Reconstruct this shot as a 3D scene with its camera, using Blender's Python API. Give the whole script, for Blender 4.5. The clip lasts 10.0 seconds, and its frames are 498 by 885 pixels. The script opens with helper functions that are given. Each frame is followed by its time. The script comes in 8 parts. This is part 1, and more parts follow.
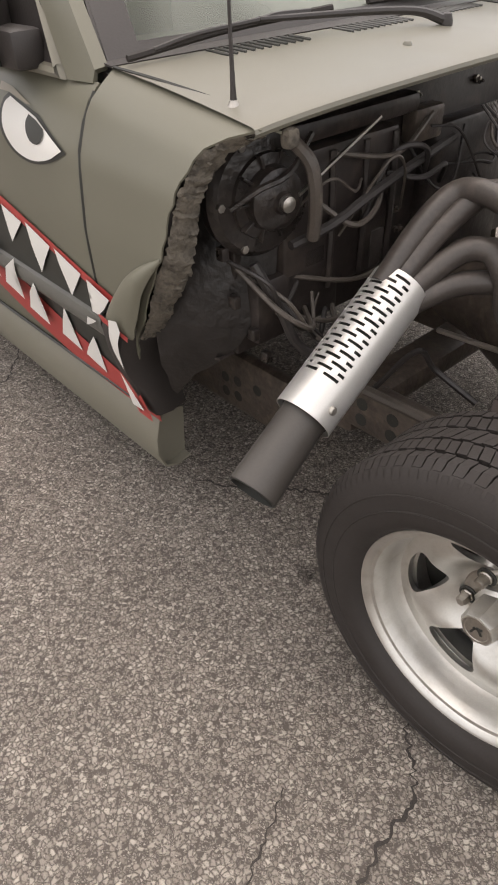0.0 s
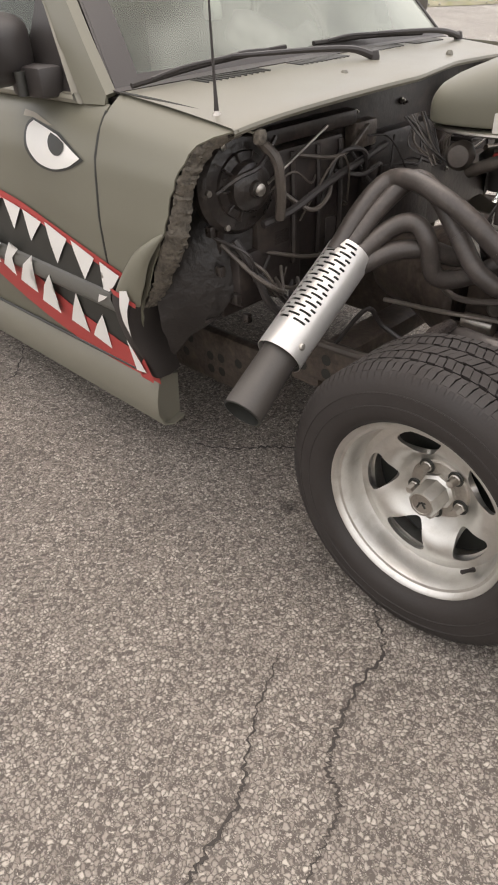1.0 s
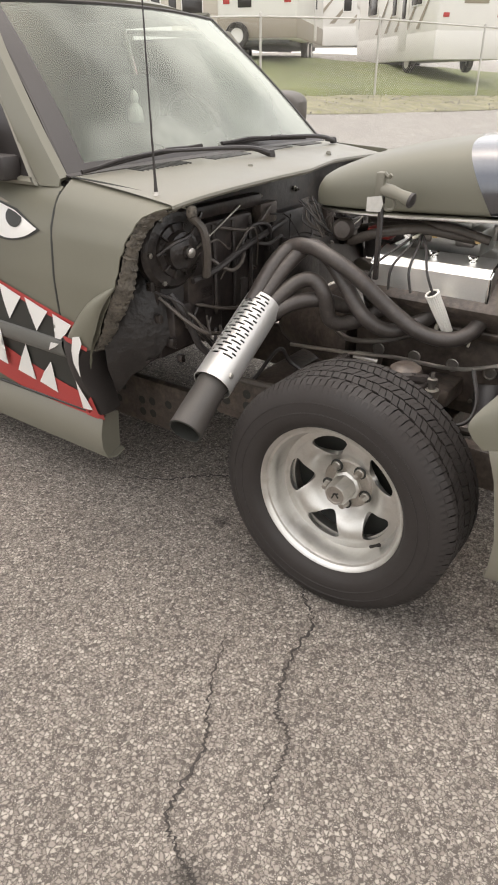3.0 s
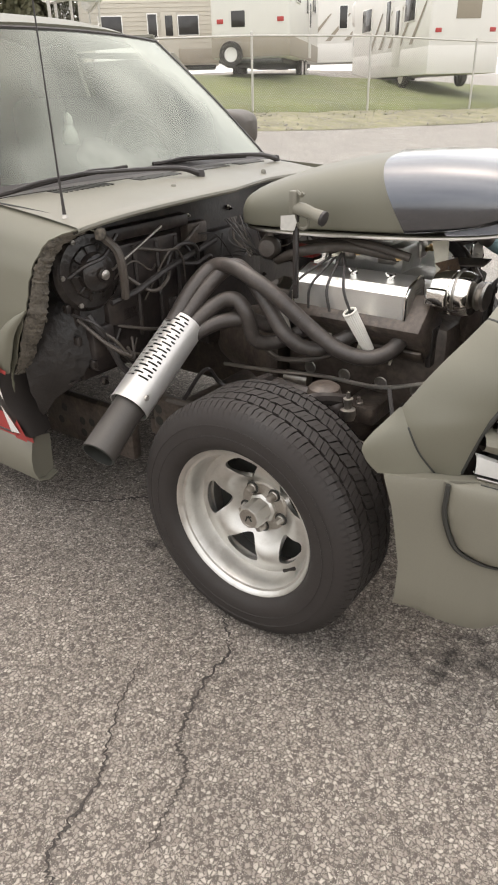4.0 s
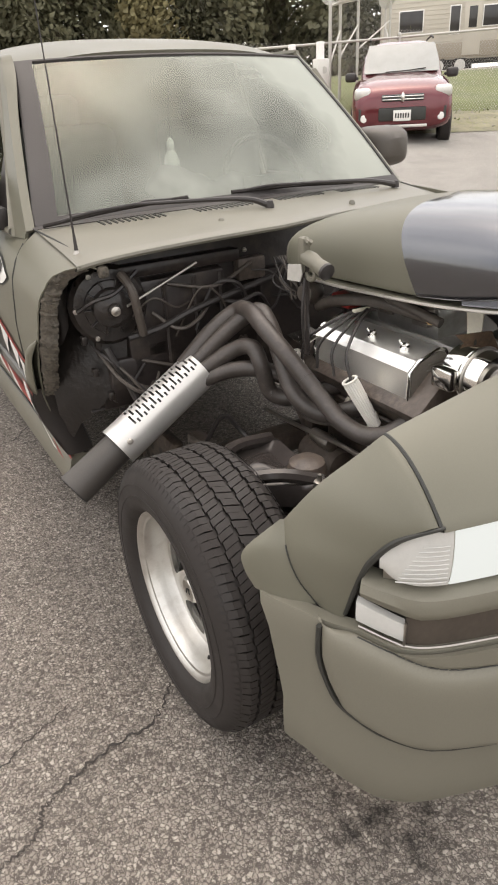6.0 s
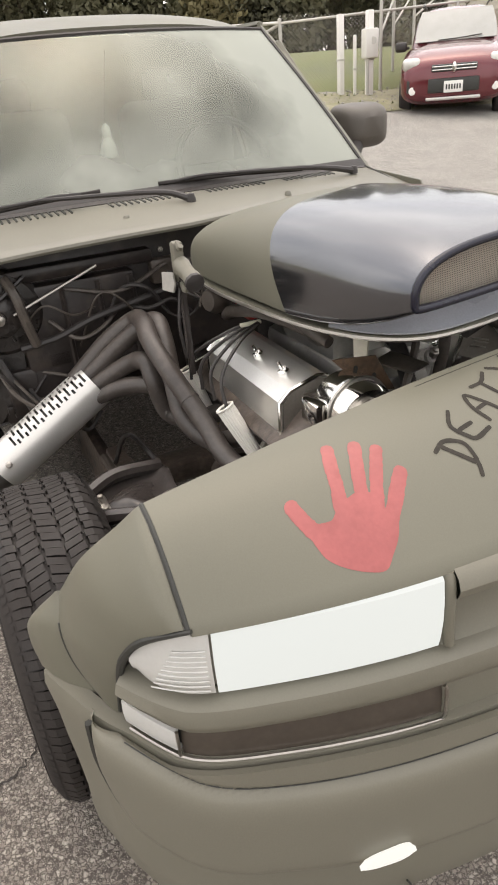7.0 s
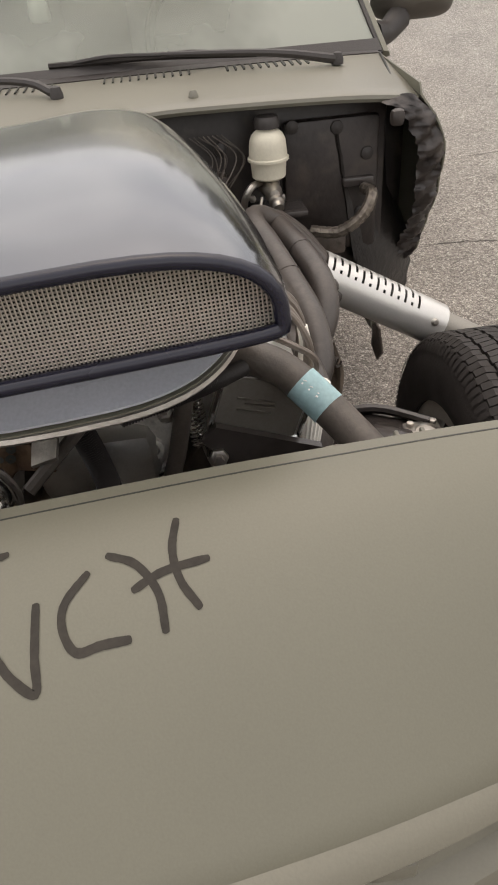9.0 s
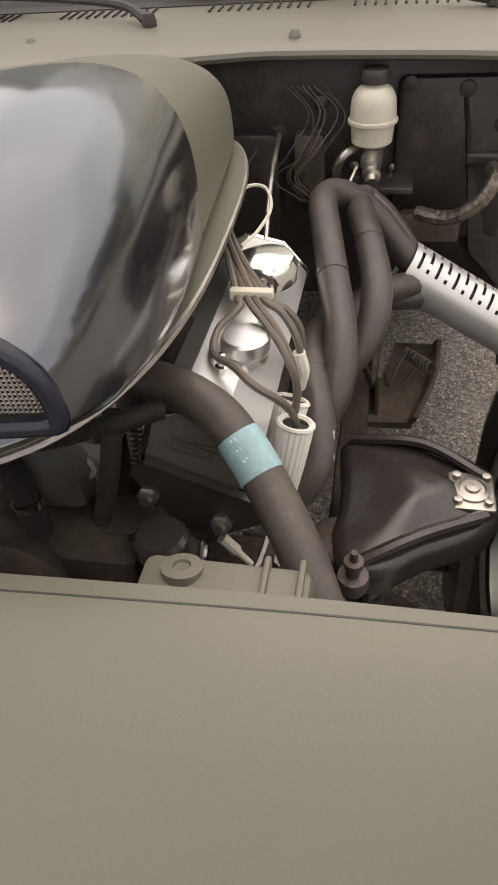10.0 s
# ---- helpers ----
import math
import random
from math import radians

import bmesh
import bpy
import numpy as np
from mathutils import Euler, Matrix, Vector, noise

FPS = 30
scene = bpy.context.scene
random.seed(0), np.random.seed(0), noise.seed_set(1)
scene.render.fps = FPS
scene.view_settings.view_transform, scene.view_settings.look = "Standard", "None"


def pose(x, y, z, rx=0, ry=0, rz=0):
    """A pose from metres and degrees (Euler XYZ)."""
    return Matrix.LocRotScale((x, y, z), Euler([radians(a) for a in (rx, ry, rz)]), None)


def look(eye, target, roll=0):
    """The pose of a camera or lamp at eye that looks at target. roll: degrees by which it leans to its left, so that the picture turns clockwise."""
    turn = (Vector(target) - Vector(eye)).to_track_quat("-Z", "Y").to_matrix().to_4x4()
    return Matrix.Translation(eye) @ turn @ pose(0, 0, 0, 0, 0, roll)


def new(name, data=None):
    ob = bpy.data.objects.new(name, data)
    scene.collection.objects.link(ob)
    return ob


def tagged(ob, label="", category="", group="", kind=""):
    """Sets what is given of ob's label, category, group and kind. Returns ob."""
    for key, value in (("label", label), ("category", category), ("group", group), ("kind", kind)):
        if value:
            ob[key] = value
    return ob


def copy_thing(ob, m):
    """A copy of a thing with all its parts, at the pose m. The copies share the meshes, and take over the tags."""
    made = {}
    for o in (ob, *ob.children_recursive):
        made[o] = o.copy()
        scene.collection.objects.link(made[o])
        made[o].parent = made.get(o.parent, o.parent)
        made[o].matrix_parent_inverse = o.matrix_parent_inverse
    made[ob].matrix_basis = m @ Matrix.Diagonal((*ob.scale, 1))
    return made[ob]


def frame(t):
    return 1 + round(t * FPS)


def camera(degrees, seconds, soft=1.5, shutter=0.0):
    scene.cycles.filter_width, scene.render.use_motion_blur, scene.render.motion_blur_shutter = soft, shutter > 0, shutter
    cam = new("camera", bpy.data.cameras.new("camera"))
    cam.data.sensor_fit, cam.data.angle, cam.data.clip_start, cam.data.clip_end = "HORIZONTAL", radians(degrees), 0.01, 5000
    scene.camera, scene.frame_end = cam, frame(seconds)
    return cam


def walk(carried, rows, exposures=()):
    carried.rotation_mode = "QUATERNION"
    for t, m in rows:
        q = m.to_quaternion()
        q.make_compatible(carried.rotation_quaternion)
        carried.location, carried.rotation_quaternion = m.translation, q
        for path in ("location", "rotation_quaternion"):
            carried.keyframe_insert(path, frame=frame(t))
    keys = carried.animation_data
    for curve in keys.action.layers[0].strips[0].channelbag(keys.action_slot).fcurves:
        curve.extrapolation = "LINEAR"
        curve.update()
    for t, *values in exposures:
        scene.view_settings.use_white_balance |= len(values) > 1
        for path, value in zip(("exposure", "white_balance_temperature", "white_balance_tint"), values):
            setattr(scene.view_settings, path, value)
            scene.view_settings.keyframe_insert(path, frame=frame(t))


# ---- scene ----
cam = camera(41.2, 10.0, soft=1.9)
PATH = [
    (0, (0.263, -1.459, 1.299), (-0.925, -0.448, 0.048), -2.4),
    (0.5, (0.411, -1.629, 1.303), (-0.79, -0.511, 0.16), -2.1),
    (1, (0.535, -1.766, 1.301), (-0.649, -0.64, 0.147), -3.1),
    (1.5, (0.586, -1.883, 1.315), (-0.609, -0.734, 0.195), -2.7),
    (2, (0.625, -2.014, 1.324), (-0.546, -0.789, 0.263), -2.4),
    (2.5, (0.664, -2.084, 1.333), (-0.432, -0.744, 0.332), -0.7),
    (3, (0.698, -2.101, 1.335), (-0.334, -0.686, 0.37), -0.5),
    (3.2, (0.715, -2.09, 1.335), (-0.298, -0.641, 0.402), -0.7),
    (4.3, (0.948, -1.859, 1.339), (-0.185, -0.496, 0.413), -3.1),
    (4.5, (0.977, -1.827, 1.334), (-0.217, -0.521, 0.403), -4.5),
    (5, (1.056, -1.648, 1.324), (-0.185, -0.399, 0.376), -4.6),
    (5.2, (1.098, -1.556, 1.343), (-0.159, -0.341, 0.373), -3.6),
    (6.3, (1.236, -1.076, 1.404), (-0.387, -0.314, 0.511), -3.4),
    (6.5, (1.249, -0.961, 1.399), (-0.379, -0.226, 0.499), -3.5),
    (7, (1.21, -0.728, 1.386), (-0.408, -0.041, 0.432), -5.0),
    (7.5, (1.088, -0.479, 1.371), (-0.473, 0.179, 0.309), -2.1),
    (8, (1.03, -0.253, 1.35), (-0.563, 0.195, 0.227), -4.4),
    (8.5, (0.975, 0.008, 1.358), (-0.646, 0.23, 0.207), -4.2),
    (9, (0.891, 0.188, 1.341), (-0.692, 0.309, 0.125), -5.1),
    (9.5, (0.762, 0.341, 1.33), (-0.734, 0.281, 0.005), -3.0),
    (10, (0.687, 0.438, 1.332), (-0.759, 0.078, -0.002), -5.0),
]
walk(cam, [(t, look(eye, target, roll)) for t, eye, target, roll in PATH], [(0, -0.03, 6700, 13), (1.5, 0.15, 6650, 12), (4.5, 0.17, 6560, 10), (6.5, 0.09, 6680, 11), (7.3, 0.06, 6680, 11), (8.0, -0.14, 6680, 11), (8.5, -0.24, 6720, 11), (9.2, -0.26, 6800, 12), (10, -0.26, 6880, 13)])

# ---- light: bright overcast sky, soft sun ----
world = bpy.data.worlds.new("sky")
scene.world = world
world.use_nodes = True
wn = world.node_tree.nodes
wl = world.node_tree.links
sky = wn.new("ShaderNodeTexSky")
sky.sky_type, sky.sun_disc = "NISHITA", False
sky.sun_elevation, sky.sun_rotation = radians(76), radians(300)
sky.air_density, sky.dust_density, sky.ozone_density = 1.0, 6.0, 1.0
veil = wn.new("ShaderNodeMix")
veil.data_type = "RGBA"
veil.inputs["Factor"].default_value = 0.72
veil.inputs["B"].default_value = (6.2, 6.0, 5.7, 1)
cloud = wn.new("ShaderNodeTexNoise")
cloud.inputs["Scale"].default_value, cloud.inputs["Detail"].default_value = 2.2, 5
cramp = wn.new("ShaderNodeValToRGB")
cramp.color_ramp.elements[0].position, cramp.color_ramp.elements[0].color = 0.3, (3.9, 3.9, 3.95, 1)
cramp.color_ramp.elements[1].position, cramp.color_ramp.elements[1].color = 0.7, (8.5, 8.2, 7.7, 1)
wl.new(cloud.outputs["Fac"], cramp.inputs["Fac"])
wl.new(cramp.outputs["Color"], veil.inputs["B"])
wl.new(sky.outputs["Color"], veil.inputs["A"])
# a bright haze, a little dimmer at the horizon
wtc = wn.new("ShaderNodeTexCoord")
wsep = wn.new("ShaderNodeSeparateXYZ")
wl.new(wtc.outputs["Generated"], wsep.inputs[0])
wl.new(wtc.outputs["Generated"], cloud.inputs["Vector"])
wmap = wn.new("ShaderNodeMapRange")
wmap.inputs["From Min"].default_value, wmap.inputs["From Max"].default_value = 0.0, 0.8
wmap.inputs["To Min"].default_value, wmap.inputs["To Max"].default_value = 1.04, 1.16
wl.new(wsep.outputs["Z"], wmap.inputs["Value"])
wsc = wn.new("ShaderNodeVectorMath")
wsc.operation = "SCALE"
wl.new(veil.outputs["Result"], wsc.inputs[0])
wl.new(wmap.outputs["Result"], wsc.inputs["Scale"])
wl.new(wsc.outputs[0], wn["Background"].inputs["Color"])
wn["Background"].inputs["Strength"].default_value = 0.27
sun_light = bpy.data.lights.new("sun", "SUN")
sun_light.energy, sun_light.angle, sun_light.color = 0.6, radians(100), (1.0, 0.95, 0.87)
sun = new("sun", sun_light)
sun.matrix_world = look((-1.6, 0.9, 8), (0, 0.2, 0.3))


# ---- materials ----
def mat(name, col, rough=0.5, metal=0.0, var=0.18, big=3.0, fine=90.0, bump=0.08, coat=0.0, spec=0.5, dirt=None, dirt_amt=0.5):
    """A surface with variation at two scales, fine relief and, if given, patches of dirt."""
    m = bpy.data.materials.new(name)
    m.use_nodes = True
    n, l = m.node_tree.nodes, m.node_tree.links
    b = n["Principled BSDF"]
    tc = n.new("ShaderNodeTexCoord")
    n1, n2 = n.new("ShaderNodeTexNoise"), n.new("ShaderNodeTexNoise")
    n1.inputs["Scale"].default_value, n1.inputs["Detail"].default_value = big, 4
    n2.inputs["Scale"].default_value, n2.inputs["Detail"].default_value = fine, 3
    for t in (n1, n2):
        l.new(tc.outputs["Object"], t.inputs["Vector"])
    add = n.new("ShaderNodeMath")
    add.operation = "ADD"
    l.new(n1.outputs["Fac"], add.inputs[0])
    half = n.new("ShaderNodeMath")
    half.operation, half.inputs[1].default_value = "MULTIPLY_ADD", 0.6
    half.inputs[2].default_value = -0.3
    l.new(n2.outputs["Fac"], half.inputs[0])
    l.new(half.outputs[0], add.inputs[1])
    ramp = n.new("ShaderNodeMapRange")
    ramp.inputs["From Min"].default_value, ramp.inputs["From Max"].default_value = 0.2, 0.8
    ramp.inputs["To Min"].default_value, ramp.inputs["To Max"].default_value = 1 - var, 1 + var
    l.new(add.outputs[0], ramp.inputs["Value"])
    mul = n.new("ShaderNodeVectorMath")
    mul.operation = "SCALE"
    mul.inputs[0].default_value = col
    l.new(ramp.outputs["Result"], mul.inputs["Scale"])
    out = mul.outputs[0]
    if dirt:
        n3 = n.new("ShaderNodeTexNoise")
        n3.inputs["Scale"].default_value, n3.inputs["Detail"].default_value = big * 2.7, 6
        l.new(tc.outputs["Object"], n3.inputs["Vector"])
        r3 = n.new("ShaderNodeMapRange")
        r3.inputs["From Min"].default_value, r3.inputs["From Max"].default_value = 0.52, 0.7
        r3.inputs["To Max"].default_value = dirt_amt
        l.new(n3.outputs["Fac"], r3.inputs["Value"])
        mx = n.new("ShaderNodeMix")
        mx.data_type = "RGBA"
        l.new(r3.outputs["Result"], mx.inputs["Factor"])
        l.new(out, mx.inputs["A"])
        mx.inputs["B"].default_value = (*dirt, 1)
        out = mx.outputs["Result"]
    l.new(out, b.inputs["Base Color"])
    rr = n.new("ShaderNodeMapRange")
    rr.inputs["From Min"].default_value, rr.inputs["From Max"].default_value = 0.25, 0.75
    rr.inputs["To Min"].default_value, rr.inputs["To Max"].default_value = max(0.02, rough * 0.8), min(1, rough * 1.2)
    l.new(n1.outputs["Fac"], rr.inputs["Value"])
    l.new(rr.outputs["Result"], b.inputs["Roughness"])
    b.inputs["Metallic"].default_value = metal
    b.inputs["Coat Weight"].default_value = coat
    b.inputs["Specular IOR Level"].default_value = spec
    if bump:
        bp = n.new("ShaderNodeBump")
        bp.inputs["Strength"].default_value, bp.inputs["Distance"].default_value = bump, 0.004
        l.new(n2.outputs["Fac"], bp.inputs["Height"])
        l.new(bp.outputs["Normal"], b.inputs["Normal"])
    return m


def pane(name, tint, ior, film, amount):
    """A thin pane: tinted see-through glass with a mirror gloss and an uneven pale film of dirt and sky glare."""
    m = bpy.data.materials.new(name)
    m.use_nodes = True
    n, l = m.node_tree.nodes, m.node_tree.links
    n.remove(n["Principled BSDF"])
    clear = n.new("ShaderNodeBsdfTransparent")
    clear.inputs["Color"].default_value = (*tint, 1)
    gloss = n.new("ShaderNodeBsdfGlossy")
    gloss.inputs["Roughness"].default_value = 0.025
    gloss.inputs["Color"].default_value = (0.97, 1.0, 0.90, 1)
    fres = n.new("ShaderNodeFresnel")
    fres.inputs["IOR"].default_value = ior
    body = n.new("ShaderNodeMixShader")
    tc = n.new("ShaderNodeTexCoord")
    n1 = n.new("ShaderNodeTexNoise")
    n1.inputs["Scale"].default_value, n1.inputs["Detail"].default_value = 2.2, 4
    l.new(tc.outputs["Object"], n1.inputs["Vector"])
    r = n.new("ShaderNodeMapRange")
    r.inputs["From Min"].default_value, r.inputs["From Max"].default_value = 0.32, 0.68
    r.inputs["To Min"].default_value, r.inputs["To Max"].default_value = amount
    # sky glare painted as a denser pale film on the driver's half
    sep = n.new("ShaderNodeSeparateXYZ")
    l.new(tc.outputs["Object"], sep.inputs[0])
    mixed = n.new("ShaderNodeMath")
    mixed.operation, mixed.inputs[1].default_value = "MULTIPLY_ADD", 0.34
    l.new(sep.outputs["Y"], mixed.inputs[0])
    l.new(n1.outputs["Fac"], mixed.inputs[2])
    l.new(mixed.outputs[0], r.inputs["Value"])
    pale_film = n.new("ShaderNodeBsdfDiffuse")
    pale_film.inputs["Color"].default_value = (*film, 1)
    filmed = n.new("ShaderNodeMixShader")
    l.new(r.outputs["Result"], filmed.inputs["Fac"])
    l.new(clear.outputs[0], filmed.inputs[1])
    l.new(pale_film.outputs[0], filmed.inputs[2])
    l.new(fres.outputs["Fac"], body.inputs["Fac"])
    l.new(filmed.outputs[0], body.inputs[1])
    l.new(gloss.outputs[0], body.inputs[2])
    l.new(body.outputs[0], n["Material Output"].inputs["Surface"])
    return m


def lit(name, col, power):
    m = bpy.data.materials.new(name)
    m.use_nodes = True
    b = m.node_tree.nodes["Principled BSDF"]
    b.inputs["Base Color"].default_value = (0.1, 0.1, 0.1, 1)
    b.inputs["Roughness"].default_value = 0.15
    b.inputs["Emission Color"].default_value = (*col, 1)
    b.inputs["Emission Strength"].default_value = power
    return m


def asphalt():
    m = bpy.data.materials.new("asphalt")
    m.use_nodes = True
    n, l = m.node_tree.nodes, m.node_tree.links
    b = n["Principled BSDF"]
    tc = n.new("ShaderNodeTexCoord")
    warp = n.new("ShaderNodeTexNoise")
    warp.inputs["Scale"].default_value = 45
    l.new(tc.outputs["Object"], warp.inputs["Vector"])
    mixv = n.new("ShaderNodeMix")
    mixv.data_type = "VECTOR"
    mixv.inputs["Factor"].default_value = 0.012
    l.new(tc.outputs["Object"], mixv.inputs["A"])
    l.new(warp.outputs["Color"], mixv.inputs["B"])

    def stones(scale, lo, hi, cut):
        v = n.new("ShaderNodeTexVoronoi")
        v.inputs["Scale"].default_value, v.inputs["Randomness"].default_value = scale, 1.0
        l.new(mixv.outputs["Result"], v.inputs["Vector"])
        sep = n.new("ShaderNodeSeparateColor")
        l.new(v.outputs["Color"], sep.inputs["Color"])
        cr = n.new("ShaderNodeValToRGB")
        e = cr.color_ramp.elements
        e[0].position, e[0].color = 0.0, (*lo, 1)
        e[1].position, e[1].color = 1.0, (*hi, 1)
        mid = cr.color_ramp.elements.new(0.6)
        mid.color = tuple(0.62 * a + 0.38 * c for a, c in zip(lo, hi)) + (1,)
        l.new(sep.outputs[0], cr.inputs["Fac"])
        ed = n.new("ShaderNodeTexVoronoi")
        ed.feature = "DISTANCE_TO_EDGE"
        ed.inputs["Scale"].default_value = scale
        l.new(mixv.outputs["Result"], ed.inputs["Vector"])
        mr = n.new("ShaderNodeMapRange")
        mr.inputs["From Min"].default_value, mr.inputs["From Max"].default_value = cut * 0.15, cut * 2.3
        l.new(ed.outputs["Distance"], mr.inputs["Value"])
        pick = n.new("ShaderNodeMath")
        pick.operation, pick.inputs[1].default_value = "GREATER_THAN", 0.28
        l.new(sep.outputs[1], pick.inputs[0])
        both = n.new("ShaderNodeMath")
        both.operation = "MULTIPLY"
        l.new(mr.outputs["Result"], both.inputs[0])
        l.new(pick.outputs[0], both.inputs[1])
        return cr.outputs["Color"], both.outputs[0]

    c1, m1 = stones(104, (0.25, 0.218, 0.187), (0.50, 0.451, 0.391), 0.11)
    c2, m2 = stones(230, (0.172, 0.150, 0.128), (0.45, 0.405, 0.353), 0.13)
    base = n.new("ShaderNodeRGB")
    base.outputs[0].default_value = (0.106, 0.091, 0.079, 1)
    a = n.new("ShaderNodeMix")
    a.data_type = "RGBA"
    l.new(m2, a.inputs["Factor"])
    l.new(base.outputs[0], a.inputs["A"])
    l.new(c2, a.inputs["B"])
    bb = n.new("ShaderNodeMix")
    bb.data_type = "RGBA"
    l.new(m1, bb.inputs["Factor"])
    l.new(a.outputs["Result"], bb.inputs["A"])
    l.new(c1, bb.inputs["B"])
    # broad tone changes, grazing sky sheen painted paler across the lot, an oil stain near the bumper
    wide = n.new("ShaderNodeTexNoise")
    wide.inputs["Scale"].default_value, wide.inputs["Detail"].default_value = 2.6, 5
    l.new(tc.outputs["Object"], wide.inputs["Vector"])
    tone = n.new("ShaderNodeMapRange")
    tone.inputs["From Min"].default_value, tone.inputs["From Max"].default_value = 0.3, 0.7
    tone.inputs["To Min"].default_value, tone.inputs["To Max"].default_value = 0.90, 1.10
    l.new(wide.outputs["Fac"], tone.inputs["Value"])
    stain_d = n.new("ShaderNodeVectorMath")
    stain_d.operation = "DISTANCE"
    l.new(tc.outputs["Object"], stain_d.inputs[0])
    stain_d.inputs[1].default_value = (0.54, -0.605, 0)
    stain_w = n.new("ShaderNodeMath")
    stain_w.operation, stain_w.inputs[1].default_value = "MULTIPLY_ADD", 0.55
    rag = n.new("ShaderNodeTexNoise")
    rag.inputs["Scale"].default_value, rag.inputs["Detail"].default_value = 22, 6
    l.new(tc.outputs["Object"], rag.inputs["Vector"])
    l.new(rag.outputs["Fac"], stain_w.inputs[0])
    l.new(stain_d.outputs["Value"], stain_w.inputs[2])
    stain = n.new("ShaderNodeMapRange")
    stain.inputs["From Min"].default_value, stain.inputs["From Max"].default_value = 0.22, 0.42
    stain.inputs["To Min"].default_value, stain.inputs["To Max"].default_value = 0.22, 1.0
    l.new(stain_w.outputs[0], stain.inputs["Value"])
    dark = stain.outputs["Result"]
    for spot, size, depth in (((-0.476, -0.657, 0), 0.045, 0.35), ((0.185, -1.60, 0), 0.07, 0.45), ((0.62, -0.52, 0), 0.10, 0.5)):
        sd = n.new("ShaderNodeVectorMath")
        sd.operation = "DISTANCE"
        sd.inputs[1].default_value = spot
        l.new(tc.outputs["Object"], sd.inputs[0])
        sw_ = n.new("ShaderNodeMath")
        sw_.operation, sw_.inputs[1].default_value = "MULTIPLY_ADD", size * 1.6
        l.new(rag.outputs["Fac"], sw_.inputs[0])
        l.new(sd.outputs["Value"], sw_.inputs[2])
        sr = n.new("ShaderNodeMapRange")
        sr.inputs["From Min"].default_value, sr.inputs["From Max"].default_value = size * 0.9, size * 1.7
        sr.inputs["To Min"].default_value, sr.inputs["To Max"].default_value = depth, 1.0
        l.new(sw_.outputs[0], sr.inputs["Value"])
        both_ = n.new("ShaderNodeMath")
        both_.operation = "MULTIPLY"
        l.new(dark, both_.inputs[0])
        l.new(sr.outputs["Result"], both_.inputs[1])
        dark = both_.outputs[0]
    tt = n.new("ShaderNodeMath")
    tt.operation = "MULTIPLY"
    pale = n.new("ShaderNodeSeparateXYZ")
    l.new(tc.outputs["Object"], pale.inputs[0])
    # paler towards the far side: grazing sky sheen put into the colour
    far_sheen = n.new("ShaderNodeMapRange")
    far_sheen.inputs["From Min"].default_value, far_sheen.inputs["From Max"].default_value = -0.2, 2.6
    far_sheen.inputs["To Min"].default_value, far_sheen.inputs["To Max"].default_value = 1.0, 1.55
    l.new(pale.outputs["Y"], far_sheen.inputs["Value"])
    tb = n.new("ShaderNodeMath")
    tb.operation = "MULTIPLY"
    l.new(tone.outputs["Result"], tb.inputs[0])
    l.new(far_sheen.outputs["Result"], tb.inputs[1])
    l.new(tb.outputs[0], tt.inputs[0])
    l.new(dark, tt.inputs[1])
    sc = n.new("ShaderNodeVectorMath")
    sc.operation = "SCALE"
    l.new(bb.outputs["Result"], sc.inputs[0])
    l.new(tt.outputs[0], sc.inputs["Scale"])
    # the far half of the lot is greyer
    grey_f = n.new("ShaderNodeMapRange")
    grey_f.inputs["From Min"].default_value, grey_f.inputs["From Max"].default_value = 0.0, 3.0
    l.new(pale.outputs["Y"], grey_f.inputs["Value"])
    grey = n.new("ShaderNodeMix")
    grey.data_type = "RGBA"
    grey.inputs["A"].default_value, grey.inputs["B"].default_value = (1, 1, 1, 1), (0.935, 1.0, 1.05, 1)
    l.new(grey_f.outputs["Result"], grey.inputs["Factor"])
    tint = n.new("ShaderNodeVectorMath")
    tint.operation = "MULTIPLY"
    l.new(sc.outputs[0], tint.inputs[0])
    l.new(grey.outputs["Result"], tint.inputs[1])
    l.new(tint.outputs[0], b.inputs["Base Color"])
    b.inputs["Roughness"].default_value = 0.86
    b.inputs["Specular IOR Level"].default_value = 0.3
    hs = n.new("ShaderNodeMath")
    hs.operation = "ADD"
    l.new(m1, hs.inputs[0])
    l.new(m2, hs.inputs[1])
    bp = n.new("ShaderNodeBump")
    bp.inputs["Strength"].default_value, bp.inputs["Distance"].default_value = 0.7, 0.003
    l.new(hs.outputs[0], bp.inputs["Height"])
    l.new(bp.outputs["Normal"], b.inputs["Normal"])
    return m


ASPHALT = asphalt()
CRACK = mat("crack_dirt", (0.045, 0.038, 0.033), 0.95, var=0.5, fine=300, bump=0.6)
OLIVE = mat("olive_paint", (0.150, 0.143, 0.108), 0.44, var=0.08, big=2.2, fine=500, bump=0.03, spec=0.45)
OLIVE_DULL = mat("olive_plastic", (0.168, 0.157, 0.122), 0.5, var=0.08, big=3, fine=350, bump=0.05)
COWL = mat("olive_cowl_paint", (0.172, 0.162, 0.130), 0.38, var=0.10, big=3, fine=400, bump=0.04)
BLACK = mat("black_paint", (0.027, 0.021, 0.019), 0.40, var=0.4, big=6, fine=60, bump=0.3, dirt=(0.085, 0.066, 0.052), dirt_amt=0.5)
BLACK_GLOSS = mat("black_enamel", (0.045, 0.038, 0.035), 0.22, var=0.25, big=8, bump=0.05)
GREASE = mat("greasy_black_enamel", (0.022, 0.018, 0.016), 0.30, var=0.5, big=14, fine=60, bump=0.6, dirt=(0.06, 0.047, 0.038), dirt_amt=0.5)
